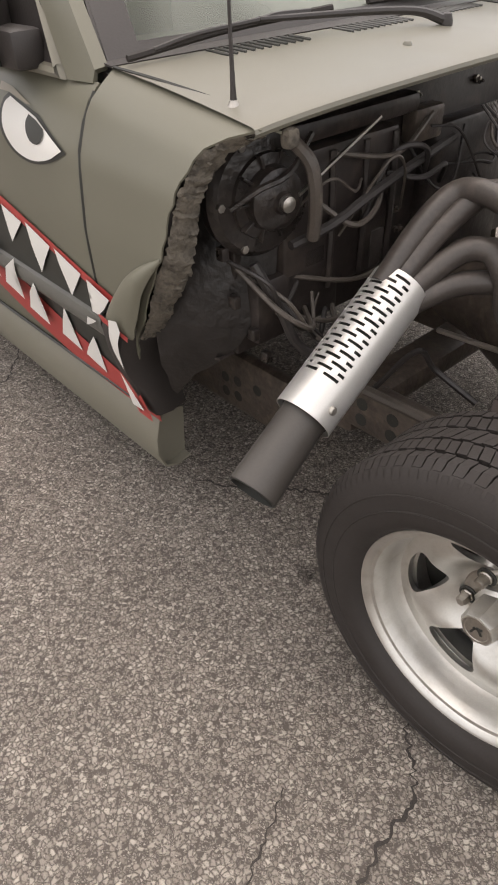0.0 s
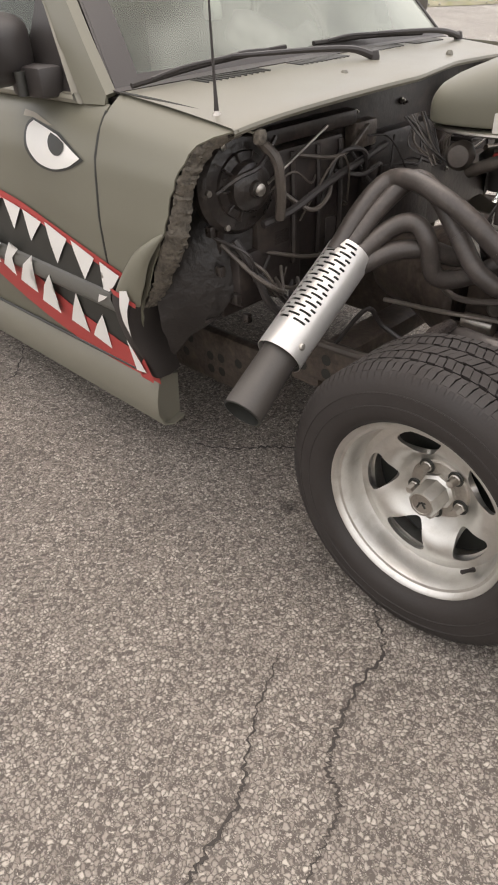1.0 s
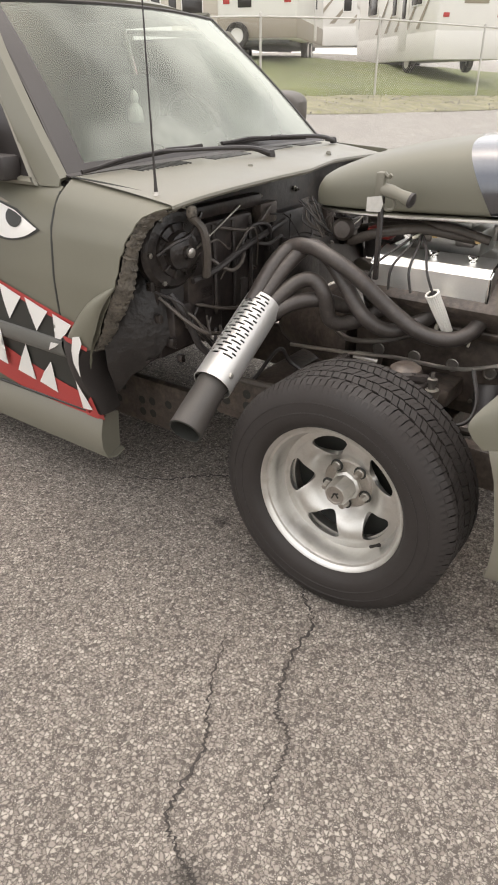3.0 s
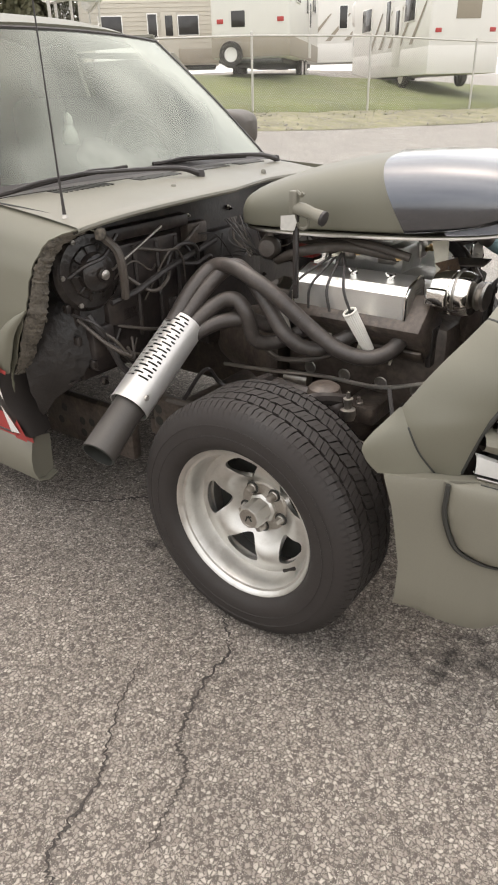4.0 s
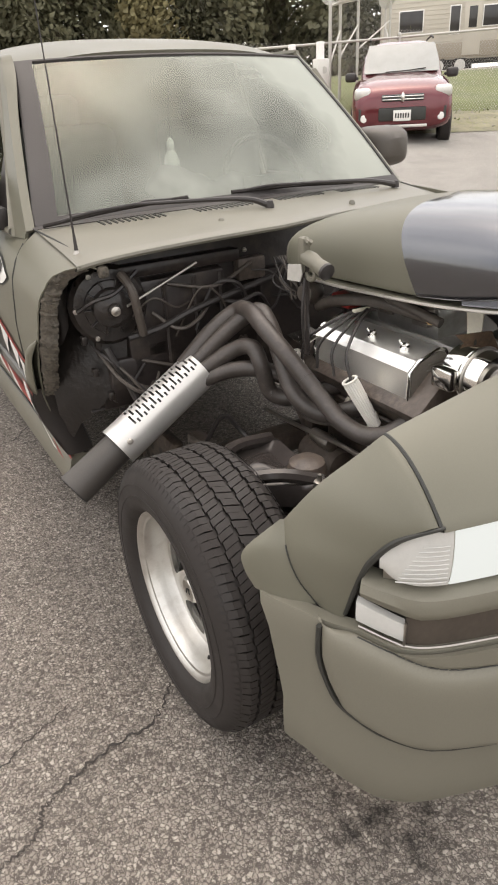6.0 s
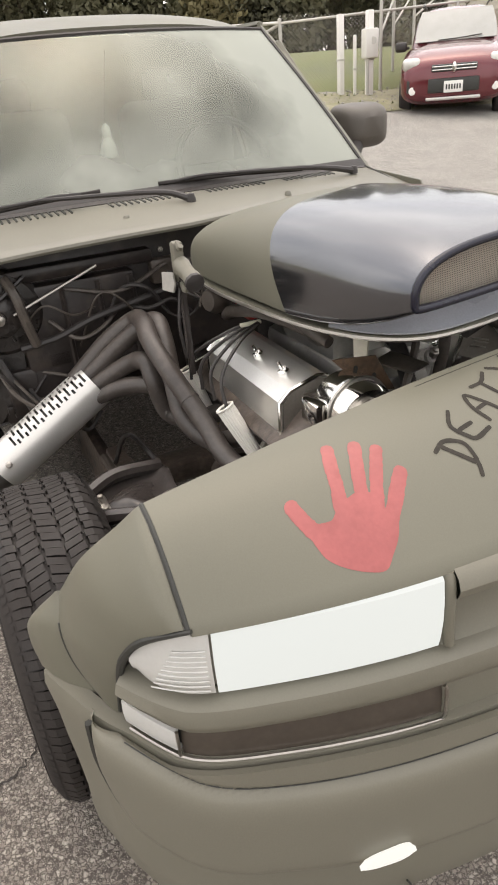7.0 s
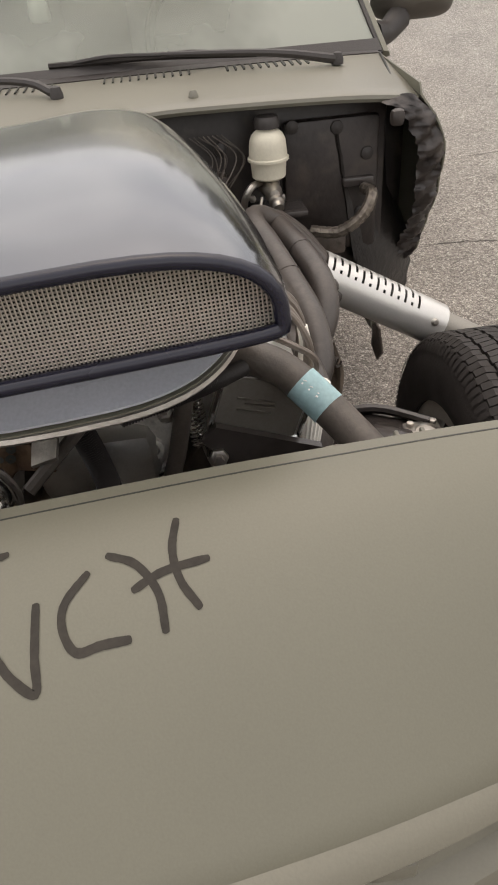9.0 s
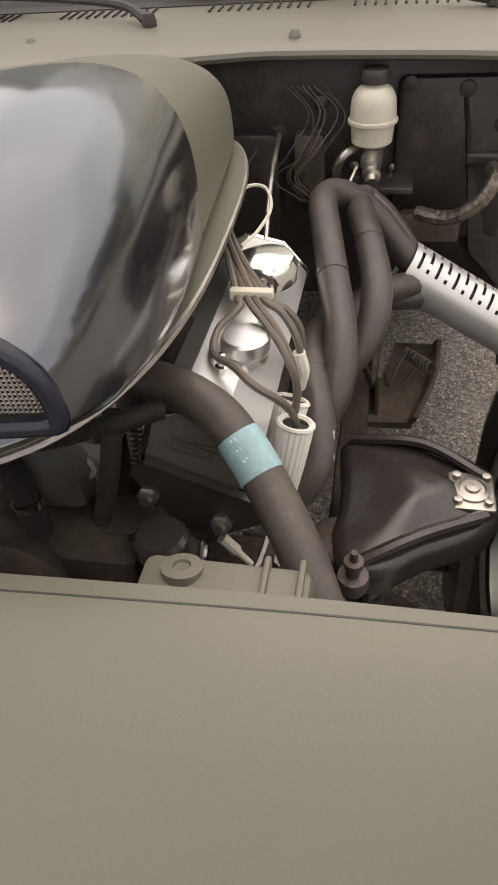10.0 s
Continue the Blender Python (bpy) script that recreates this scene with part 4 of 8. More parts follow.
def wiper(pivot, bend, tip, blade_a, blade_b):
    w = part("wiper_arm", tube([pivot, bend, tip], [0.011, 0.008, 0.0055], 8), PLASTIC, truck, "black wiper arm")
    a, b = Vector(blade_a), Vector(blade_b)
    mid_ = (a + b) / 2
    part("blade", tube([a, mid_ + Vector((-0.012, 0, 0.004)), b], 0.0065, 6), RUBBER, w)
    part("bridge", tube([a.lerp(b, 0.12) + Vector((0, 0, 0.004)), a.lerp(b, 0.3) + Vector((0.006, 0, 0.013)), Vector(tip), a.lerp(b, 0.7) + Vector((0.006, 0, 0.013)), a.lerp(b, 0.88) + Vector((0, 0, 0.004))], 0.0045, 6), PLASTIC, w)
    part("pivot_cap", lathe([(0.001, 0.016), (0.010, 0.013), (0.014, 0.0), (0.014, -0.01)], 14, Matrix.Translation(pivot)), PLASTIC, w)


wiper((-0.705, -0.03, 1.102), (-0.755, -0.12, 1.126), (-0.85, -0.44, 1.135), (-0.825, -0.262, 1.140), (-0.905, -0.715, 1.098))
wiper((-0.815, 0.60, 1.098), (-0.800, 0.44, 1.126), (-0.862, 0.20, 1.136), (-0.845, 0.42, 1.120), (-0.900, -0.06, 1.130))

# aerial
aerial = part("antenna_base", lathe([(0.001, 0.016), (0.006, 0.015), (0.008, 0.010), (0.012, 0.005), (0.0125, 0.0), (0.0125, -0.01)], 18, Matrix.Translation((-0.626, -0.705, 1.050))), STEEL, truck, "antenna with small metal base")
part("mast", tube([(-0.626, -0.705, 1.066), (-0.626, -0.706, 1.30), (-0.622, -0.708, 1.85)], [0.0040, 0.0027, 0.002, 0.0018], 6), PLASTIC, aerial)
part("mast_foot", lathe([(0.003, 0.04), (0.004, 0.036), (0.0045, 0.016), (0.006, -0.008)], 10, Matrix.Translation((-0.626, -0.705, 1.068))), PLASTIC, aerial)


def mirror(s):
    cx, cy, cz = -1.27, s * (0.915 if s < 0 else 0.932), 1.172 + (0.023 if s > 0 else 0)
    half_w = 0.168 if s < 0 else 0.115
    rows = []
    for k in range(9):
        x = cx - 0.055 + 0.14 * k / 8
        f = math.sqrt(max(0.0, 1 - ((k - 1.0) / 7.3) ** 2)) if k > 1 else 1.0
        rows.append([Vector((x, cy + half_w * f ** 0.7 * math.copysign(abs(math.cos(a)) ** 0.45, math.cos(a)), cz + 0.085 * f ** 0.7 * math.copysign(abs(math.sin(a)) ** 0.45, math.sin(a)))) for a in (2 * math.pi * j / 28 for j in range(28))])
    bm = grid(rows, closed=True)
    vs = list(bm.verts)
    cap(bm, vs[-28:])
    shell = part("mirror", bm, PLASTIC if s < 0 else MIRROR_BACK, truck, "folding door mirror")
    if s > 0:
        part("mirror_arm", tube([(-1.14, 0.775, 1.10), (-1.17, 0.82, 1.10), (-1.22, 0.87, 1.125)], [0.035, 0.03, 0.035], 10), PLASTIC, shell)
    else:
        part("mirror_foot", box((-1.185, -0.800, 1.105), (0.15, 0.07, 0.070), 0.012), PLASTIC, shell)
        part("mirror_hinge", tube([(-1.185, -0.845, 1.075), (-1.185, -0.845, 1.13)], 0.014, 10), MOUTH, shell)
    part("mirror_glass", box((cx - 0.054, cy, cz), (0.006, 0.20, 0.14), 0.003), CHROME, shell)


mirror(-1)
mirror(1)

# interior seen through the glass
part("dashboard", box((-1.16, 0, 0.98), (0.32, 1.36, 0.20), 0.06, seg=4), DASH, truck)
for s in (-1, 1):
    seat = part("seat_back", box((-1.85, s * 0.36, 1.02), (0.16, 0.5, 0.66), 0.06, m=None, seg=3), GREY_CLOTH, truck)
    part("headrest", box((-1.88, s * 0.36, 1.40), (0.09, 0.24, 0.13), 0.04, seg=3), GREY_CLOTH, seat)
    part("cushion", box((-1.6, s * 0.36, 0.68), (0.55, 0.52, 0.16), 0.05, seg=3), GREY_CLOTH, seat)
sw = part("steering_wheel", tube([Vector((-1.36, 0.36, 1.10)) + 0.185 * Vector((-0.35 * math.sin(a), math.cos(a), 0.93 * math.sin(a))) for a in (2 * math.pi * k / 20 for k in range(20))], 0.014, 8, closed=True, steps=2), DASH, truck)
part("spoke", box((-1.36, 0.36, 1.10), (0.02, 0.34, 0.05), 0.01), DASH, sw)
part("column", tube([(-1.37, 0.36, 1.09), (-1.18, 0.36, 1.02)], 0.035, 10), DASH, sw)
orn = part("hanging_ornament", lathe([(0.002, 0.10), (0.014, 0.085), (0.016, 0.07), (0.012, 0.055), (0.026, 0.035), (0.030, 0.0), (0.024, -0.01)], 14, Matrix.Translation((-1.27, -0.105, 1.20))), WHITE, truck, "small white ornament behind the glass")
part("ornament_string", tube([(-1.27, -0.105, 1.30), (-1.40, -0.03, 1.52)], 0.002, 5), PLASTIC, orn)


# ---- firewall and engine bay ----
firewall = part("firewall", box((-0.69, 0, 0.805), (0.03, 1.36, 0.49), 0.006), BLACK, truck, "black dirty firewall panel")
for c, s_, nm in (((-0.66, -0.42, 0.80), (0.06, 0.34, 0.30), "heater_box"), ((-0.655, -0.40, 0.98), (0.05, 0.42, 0.04), "heater_duct"), ((-0.655, -0.54, 0.66), (0.05, 0.24, 0.14), "toe_board"), ((-0.66, 0.05, 0.72), (0.05, 0.34, 0.40), "tunnel_cover"), ((-0.665, 0.55, 0.86), (0.03, 0.22, 0.30), "pedal_plate")):
    part(nm, box(c, s_, 0.012), BLACK, firewall)
for y in (-0.46, -0.36, -0.27):
    part("rib", tube([(-0.628, y, 0.66), (-0.624, y, 0.80), (-0.628, y, 0.94)], 0.008, 6), BLACK, firewall)
for y, z in ((0.46, 1.0), (0.56, 0.99), (0.63, 0.93), (0.62, 0.80), (0.30, 0.97), (0.20, 0.9)):
    part("grommet", lathe([(0.001, 0.008), (0.008, 0.007), (0.014, 0.004), (0.015, 0)], 12, aim((-0.65, y, z), (1, 0, 0))), PLASTIC, firewall)
# floor pan under the firewall, with the lightening holes of the frame horn
bm = grid([[Vector((-0.69, y, 0.565)), Vector((-0.80, y, 0.52)), Vector((-1.0, y, 0.49)), Vector((-1.5, y, 0.47))] for y in np.linspace(-0.72, 0.72, 9)])
part("floor_pan", thick(bm, 0.006), BLACK, truck)

# heater blower on the passenger side
blower = part("blower_motor", lathe([(0.115, 0.0), (0.118, 0.03), (0.105, 0.045), (0.078, 0.05), (0.076, 0.058), (0.058, 0.062), (0.055, 0.085), (0.04, 0.095), (0.02, 0.098), (0.018, 0.108), (0.001, 0.110)], 36, aim((-0.68, -0.625, 0.895), (1, -0.12, 0))), GREASE, truck, "round black heater blower motor")
for k in range(6):
    a = 2 * math.pi * k / 6
    part("flange_bolt", lathe([(0.008, 0), (0.008, 0.008), (0.001, 0.009)], 6, aim((-0.645, -0.628 + 0.104 * math.cos(a), 0.895 + 0.104 * math.sin(a)), (1, -0.1, 0))), STEEL, blower)
part("motor_cap", lathe([(0.014, 0.0), (0.014, 0.010), (0.008, 0.013), (0.001, 0.014)], 20, aim((-0.575, -0.637, 0.895), (1, -0.12, 0))), STEEL, blower)
for k in range(10):
    a = 2 * math.pi * k / 10
    part("cooling_rib", box((0, 0, 0), (0.030, 0.006, 0.016), 0.002, m=aim((-0.622, -0.632 + 0.066 * math.cos(a), 0.895 + 0.066 * math.sin(a)), (1, -0.1, 0)) @ Matrix.Rotation(a, 4, "Z")), GREASE, blower)
part("blower_strap", tube([(-0.612, -0.735, 0.90), (-0.585, -0.69, 0.93), (-0.575, -0.63, 0.945), (-0.60, -0.55, 0.99)], 0.006, 6), GREASE, blower)
part("vent_hose", tube([(-0.60, -0.60, 0.99), (-0.565, -0.585, 0.95), (-0.562, -0.575, 0.88), (-0.58, -0.56, 0.81)], 0.013, 8), HOSE, blower)
part("stay_rod", tube([(-0.58, -0.60, 0.90), (-0.60, -0.36, 0.985)], 0.004, 6), STEEL, truck)


def cable(pts, r=0.004, m=None, parent=None, name="cable"):
    return part(name, tube(pts, r, 6, 8), m or PLASTIC, parent or truck)


loom = part("wiring_loom", tube([(-0.60, -0.60, 0.80), (-0.59, -0.5, 0.815), (-0.58, -0.40, 0.85), (-0.59, -0.28, 0.87), (-0.60, -0.1, 0.90)], 0.010, 7), PLASTIC, truck, "black wiring loom on the firewall")
rng = random.Random(11)
for k in range(9):
    y0 = -0.58 + 0.07 * k
    cable([(-0.62, y0, 0.86 + rng.uniform(-0.1, 0.1)), (-0.585 + rng.uniform(-0.02, 0.03), y0 + 0.06, 0.84 + rng.uniform(-0.06, 0.08)), (-0.58 + rng.uniform(-0.02, 0.03), y0 + 0.13, 0.88 + rng.uniform(-0.08, 0.06)), (-0.62, y0 + 0.2, 0.84 + rng.uniform(-0.1, 0.12))], rng.choice((0.003, 0.004, 0.006)), rng.choice((PLASTIC, PLASTIC, HOSE)), loom, "wire")
for k in range(8):
    y0 = 0.235 + 0.010 * k
    cable([(-0.65, y0, 1.0), (-0.63 + rng.uniform(-0.01, 0.02), y0 + 0.03 + rng.uniform(0, 0.03), 0.955), (-0.62 + rng.uniform(-0.01, 0.02), y0 + rng.uniform(0.0, 0.03), 0.89), (-0.62, y0 - 0.025 + rng.uniform(-0.01, 0.01), 0.84), (-0.63, y0 + 0.02 + rng.uniform(-0.01, 0.01), 0.79)], 0.0014, rng.choice((HOSE, LEAD, HOSE)), loom, "wire")
for k in range(10):
    cable([(-0.52, -0.14 + 0.01 * k, 0.98), (-0.46 + rng.uniform(-0.03, 0.03), -0.13 + rng.uniform(-0.05, 0.05), 0.92), (-0.42, -0.10 + rng.uniform(-0.05, 0.05), 0.87)], 0.0028, rng.choice((HOSE, PLASTIC, PLASTIC)), loom, "wire")

fender_loom = part("fender_loom", tube([(-0.64, -0.66, 0.77), (-0.615, -0.645, 0.72), (-0.60, -0.62, 0.66), (-0.585, -0.60, 0.60), (-0.56, -0.56, 0.55)], 0.011, 8), PLASTIC, truck, "black taped loom along the inner fender")
for k in range(7):
    y0, z0 = -0.70 + 0.022 * k, 0.78 - 0.022 * k
    cable([(-0.67, y0, z0), (-0.60 + rng.uniform(-0.02, 0.03), y0 + 0.03, z0 - 0.06 + rng.uniform(-0.03, 0.03)), (-0.585 + rng.uniform(-0.03, 0.03), y0 + 0.09, z0 - 0.12), (-0.63, y0 + 0.15, z0 - 0.09 + rng.uniform(-0.04, 0.04))], rng.choice((0.003, 0.0045, 0.006)), rng.choice((PLASTIC, HOSE, GREASE)), fender_loom, "wire")
for x, y, z in ((-0.655, -0.70, 0.70), (-0.64, -0.665, 0.62), (-0.665, -0.715, 0.80), (-0.63, -0.64, 0.56)):
    part("clip", box((x, y, z), (0.022, 0.018, 0.026), 0.004), GREASE, fender_loom)

# brake master cylinder and reservoir
tank = [(0.001, -0.047), (0.028, -0.046), (0.034, -0.040), (0.036, -0.006), (0.0375, -0.001), (0.0415, 0.0), (0.0415, 0.006), (0.0385, 0.008), (0.0375, 0.030), (0.036, 0.046), (0.032, 0.058), (0.025, 0.067), (0.019, 0.071), (0.018, 0.078)]
mc = part("brake_reservoir", lathe(tank, 24, Matrix.Translation((-0.60, 0.398, 0.952)) @ Matrix.Diagonal((1.08, 1.08, 0.85, 1))), CREAM, truck, "yellowed brake fluid reservoir with black cap")
part("reservoir_cap", lathe([(0.026, 0), (0.027, 0.014), (0.023, 0.022), (0.001, 0.024)], 20, Matrix.Translation((-0.60, 0.398, 1.016))), PLASTIC, mc)
part("master_cylinder", lathe([(0.024, 0), (0.026, 0.03), (0.020, 0.04), (0.020, 0.10), (0.012, 0.12), (0.001, 0.122)], 18, aim((-0.66, 0.40, 0.892), (1, 0, 0))), STEEL, mc)
part("mounting_plate", box((-0.63, 0.41, 0.835), (0.11, 0.14, 0.014), 0.004), BLACK_GLOSS, mc)
part("cylinder_elbow", tube([(-0.60, 0.378, 0.905), (-0.575, 0.355, 0.905), (-0.570, 0.340, 0.885), (-0.585, 0.335, 0.855)], 0.008, 8), STEEL, mc)
part("end_fitting", lathe([(0.016, 0), (0.017, 0.012), (0.012, 0.016), (0.012, 0.028), (0.001, 0.029)], 12, aim((-0.548, 0.402, 0.882), (0.8, 0.1, -0.4))), STEEL, mc)
for a_ in (0.6, 2.2, 3.9, 5.4):
    part("bolt", lathe([(0.009, 0), (0.009, 0.008), (0.005, 0.009), (0.001, 0.010)], 6, aim((-0.668, 0.405 + 0.055 * math.cos(a_), 0.890 + 0.055 * math.sin(a_)), (1, 0, 0))), STEEL, mc)
part("brake_pipe", tube([(-0.56, 0.375, 0.885), (-0.53, 0.36, 0.86), (-0.56, 0.33, 0.82), (-0.62, 0.31, 0.80)], 0.0035, 6), STEEL, mc)
part("duct_bracket", box((-0.652, 0.610, 0.872), (0.03, 0.075, 0.022), 0.006), BLACK_GLOSS, truck)
line = catmull([(-0.63, 0.62, 0.86), (-0.58, 0.625, 0.86), (-0.565, 0.60, 0.82), (-0.575, 0.55, 0.785), (-0.60, 0.49, 0.785)], 12)
part("foil_duct", tube(line, [0.0135 * (1.03 if k % 3 else 0.93) for k in range(len(line))], 9, smooth=False), FOIL, truck, "dark foil wrapped duct")

# frame, cross-member and steering parts
for s in (-1, 1):
    bm = box((-0.10, s * 0.40, 0.36), (1.10, 0.055, 0.12), 0.01)
    rail = part("frame_rail", bm, GRIME, truck)
    for k in range(6):
        part("rail_hole", lathe([(0.001, 0.0), (0.017, 0.0)], 14, aim((-0.62 + 0.09 * (k // 2), s * 0.4285, 0.335 + 0.045 * (k % 2)), (0, s, 0)), caps=False), MOUTH, rail)
    part("rail_horn", box((0.46, s * 0.40, 0.42), (0.2, 0.05, 0.10), 0.01), GRIME, rail)
    # upper control arm, ball joint, shock and spring
    arm = [(-0.19, 0.37), (-0.20, 0.46), (-0.165, 0.53), (-0.126, 0.593), (-0.085, 0.620), (-0.03, 0.612), (0.005, 0.582), (0.05, 0.50), (0.095, 0.44), (0.09, 0.385), (0.03, 0.365), (-0.02, 0.37), (-0.09, 0.37), (-0.13, 0.365)]
    ax, ay = -0.055, 0.50
    levels = ((1.0, 0.520), (1.0, 0.566), (0.95, 0.578), (0.86, 0.576), (0.74, 0.560), (0.5, 0.566), (0.25, 0.590), (0.08, 0.596))
    if s > 0:
        levels = ((1.0, 0.520), (1.0, 0.556), (0.95, 0.568), (0.86, 0.572), (0.70, 0.574), (0.5, 0.582), (0.25, 0.600), (0.08, 0.604))
    bm = grid([[Vector((ax + (x - ax) * k, s * (ay + (y - ay) * k), z)) for x, y in [tuple(p[:2]) for p in catmull([(x, y, 0) for x, y in arm], 3, True)]] for k, z in levels], closed=True)
    cap(bm, list(bm.verts)[-42:])
    reach = 0.026 if s > 0 else 0.0
    for v in bm.verts:
        v.co.y += reach
        v.co.z -= reach * 0.6
    ctl = part("control_arm", bm, BLACK_GLOSS, truck, "glossy black upper control arm", sharp=70)
    part("ball_joint_plate", box((-0.070, s * 0.572 + reach, 0.580 - reach * 0.6), (0.080, 0.070, 0.010), 0.012), STEEL, ctl)
    part("ball_joint", lathe([(0.027, 0), (0.027, 0.005), (0.021, 0.007), (0.019, 0.004), (0.012, 0.005), (0.010, 0.009), (0.001, 0.010)], 24, Matrix.Translation((-0.070, s * 0.572 + reach, 0.584 - reach * 0.6))), STEEL, ctl)
    for dx, dy in ((-0.03, -0.025), (0.03, -0.025), (-0.03, 0.025), (0.03, 0.025)):
        part("bolt", lathe([(0.007, 0), (0.007, 0.008), (0.001, 0.009)], 6, Matrix.Translation((-0.070 + dx * 0.9, s * 0.572 + reach + dy * 0.9, 0.585 - reach * 0.6))), STEEL, ctl)
    for pts in ([(-0.185, 0.38, 0.575), (-0.17, 0.50, 0.590), (-0.105, 0.60, 0.585)], [(0.085, 0.40, 0.575), (0.04, 0.49, 0.600), (-0.02, 0.585, 0.588)]):
        part("arm_rib", tube([(x, s * y + reach, z - reach * 0.6 - (0 if s < 0 else 0.006)) for x, y, z in pts], 0.018, 8, 5, flat=1.0 if s < 0 else 0.55), BLACK_GLOSS, ctl)
    sh = part("shock_tower", lathe([(0.05, 0), (0.055, 0.12), (0.045, 0.16), (0.03, 0.17)], 20, Matrix.Translation((0.02, s * 0.40, 0.44 if s < 0 else 0.37))), GRIME, truck)
    part("shock_stud", lathe([(0.020, 0), (0.024, 0.015), (0.022, 0.03), (0.010, 0.032), (0.010, 0.05), (0.014, 0.051), (0.014, 0.062), (0.006, 0.063), (0.005, 0.08)], 16, Matrix.Translation((0.112, s * 0.428, 0.535))), STEEL if s < 0 else GRIME, sh)
    part("coil_spring", helix((0.02, s * 0.42, 0.28), (0.02, s * 0.42, 0.46), 0.055, 5, 0.008), GRIME, truck)
    part("lower_arm", tube([(-0.14, s * 0.36, 0.24), (0.0, s * 0.60, 0.22), (0.14, s * 0.36, 0.24)], 0.028, 8, 4), GRIME, truck)
    part("brake_disc", lathe([(0.05, 0), (0.13, 0), (0.13, 0.022), (0.05, 0.022)], 32, aim((0 if s < 0 else -0.15, s * 0.60, 0.343), (0, s, 0))), GRIME, truck)
    part("tie_rod", tube([(-0.15, s * 0.2, 0.30), (-0.13, s * 0.6, 0.30)], 0.013, 8), GRIME, truck)
    cable([(-0.3, s * 0.44, 0.43), (-0.1, s * 0.47, 0.455), (0.12, s * 0.44, 0.45), (0.3, s * 0.42, 0.47)], 0.008, PLASTIC)
    cable([(0.2, s * 0.36, 0.62), (0.24, s * 0.42, 0.55), (0.22, s * 0.46, 0.50), (0.1, s * 0.45, 0.47)], 0.006, PLASTIC)
    cable([(-0.5, s * 0.43, 0.44), (-0.42, s * 0.40, 0.56), (-0.40, s * 0.35, 0.50), (-0.3, s * 0.33, 0.45)], 0.007, PLASTIC)
part("cross_member", box((-0.02, 0, 0.29), (0.22, 0.85, 0.09), 0.02), GRIME, truck)
for s in (-1, 1):
    horn = part("rail_bracket", box((-1.02, s * 0.405, 0.22), (0.50, 0.05, 0.20), 0.02), GRIME, truck, "rusty frame bracket with round holes")
    for x, z in ((-1.04, 0.175), (-0.985, 0.18), (-1.04, 0.225), (-0.985, 0.232), (-1.17, 0.20), (-1.14, 0.26), (-0.90, 0.24)):
        part("bracket_hole", lathe([(0.001, 0.0), (0.017, 0.0)], 14, aim((x, s * 0.4315, z), (0, s, 0)), caps=False), MOUTH, horn)
pan = part("frame_bracket", plate([(-0.80, 0.585), (-0.66, 0.575), (-0.585, 0.560), (-0.48, 0.525), (-0.475, 0.425), (-0.59, 0.425), (-0.68, 0.46), (-0.80, 0.48)], 0.335, 0.352), RUST_GREY, truck, "dull brown sheet steel bracket")
part("bracket_flange", tube([(-0.80, 0.585, 0.36), (-0.66, 0.575, 0.365), (-0.585, 0.560, 0.365), (-0.48, 0.525, 0.36)], 0.014, 6, 4, flat=0.5), RUST_GREY, pan)
part("bracket_web", box((-0.60, 0.445, 0.40), (0.20, 0.012, 0.12), 0.005), RUST_GREY, pan)
part("bracket_spring", helix((-0.66, 0.50, 0.42), (-0.60, 0.56, 0.42), 0.012, 8, 0.003), GRIME, pan)
part("bracket_wire", tube([(-0.60, 0.50, 0.36), (-0.66, 0.54, 0.40), (-0.64, 0.50, 0.42), (-0.58, 0.47, 0.38), (-0.63, 0.46, 0.37)], 0.004, 6), HOSE, truck)
part("gearbox_member", box((-0.62, 0, 0.30), (0.12, 0.85, 0.07), 0.02), GRIME, truck)
part("cooling_line", tube([(-0.55, -0.45, 0.44), (-0.3, -0.45, 0.45), (0.0, -0.46, 0.47), (0.25, -0.44, 0.48)], 0.013, 8), HOSE, truck)

# bolts and brackets on the firewall
rng = random.Random(31)
for k in range(26):
    y, z = rng.uniform(-0.60, 0.62), rng.uniform(0.62, 1.0)
    part("bolt", lathe([(0.008, 0), (0.008, 0.006), (0.004, 0.007), (0.004, 0.014), (0.001, 0.015)], 6, aim((-0.672, y, z), (1, 0, 0))), rng.choice((STEEL, GRIME, BLACK_GLOSS)), firewall)
for c, s_ in (((-0.65, -0.15, 0.93), (0.04, 0.10, 0.07)), ((-0.65, 0.28, 0.86), (0.04, 0.06, 0.12)), ((-0.655, -0.50, 0.74), (0.05, 0.07, 0.05)), ((-0.655, -0.30, 0.70), (0.06, 0.05, 0.09)), ((-0.65, 0.52, 0.74), (0.05, 0.12, 0.06))):
    part("bracket", box(c, s_, 0.008), rng.choice((BLACK_GLOSS, GRIME)), firewall)
for a, b in (((-0.64, -0.58, 0.72), (-0.62, -0.20, 0.68)), ((-0.63, -0.45, 0.93), (-0.62, -0.16, 0.955)), ((-0.62, -0.62, 0.66), (-0.60, -0.36, 0.63))):
    m_ = [(u + v) / 2 for u, v in zip(a, b)]
    cable([a, (m_[0] + 0.03, m_[1], m_[2] - 0.035), b], 0.0055, HOSE, loom, "wire")


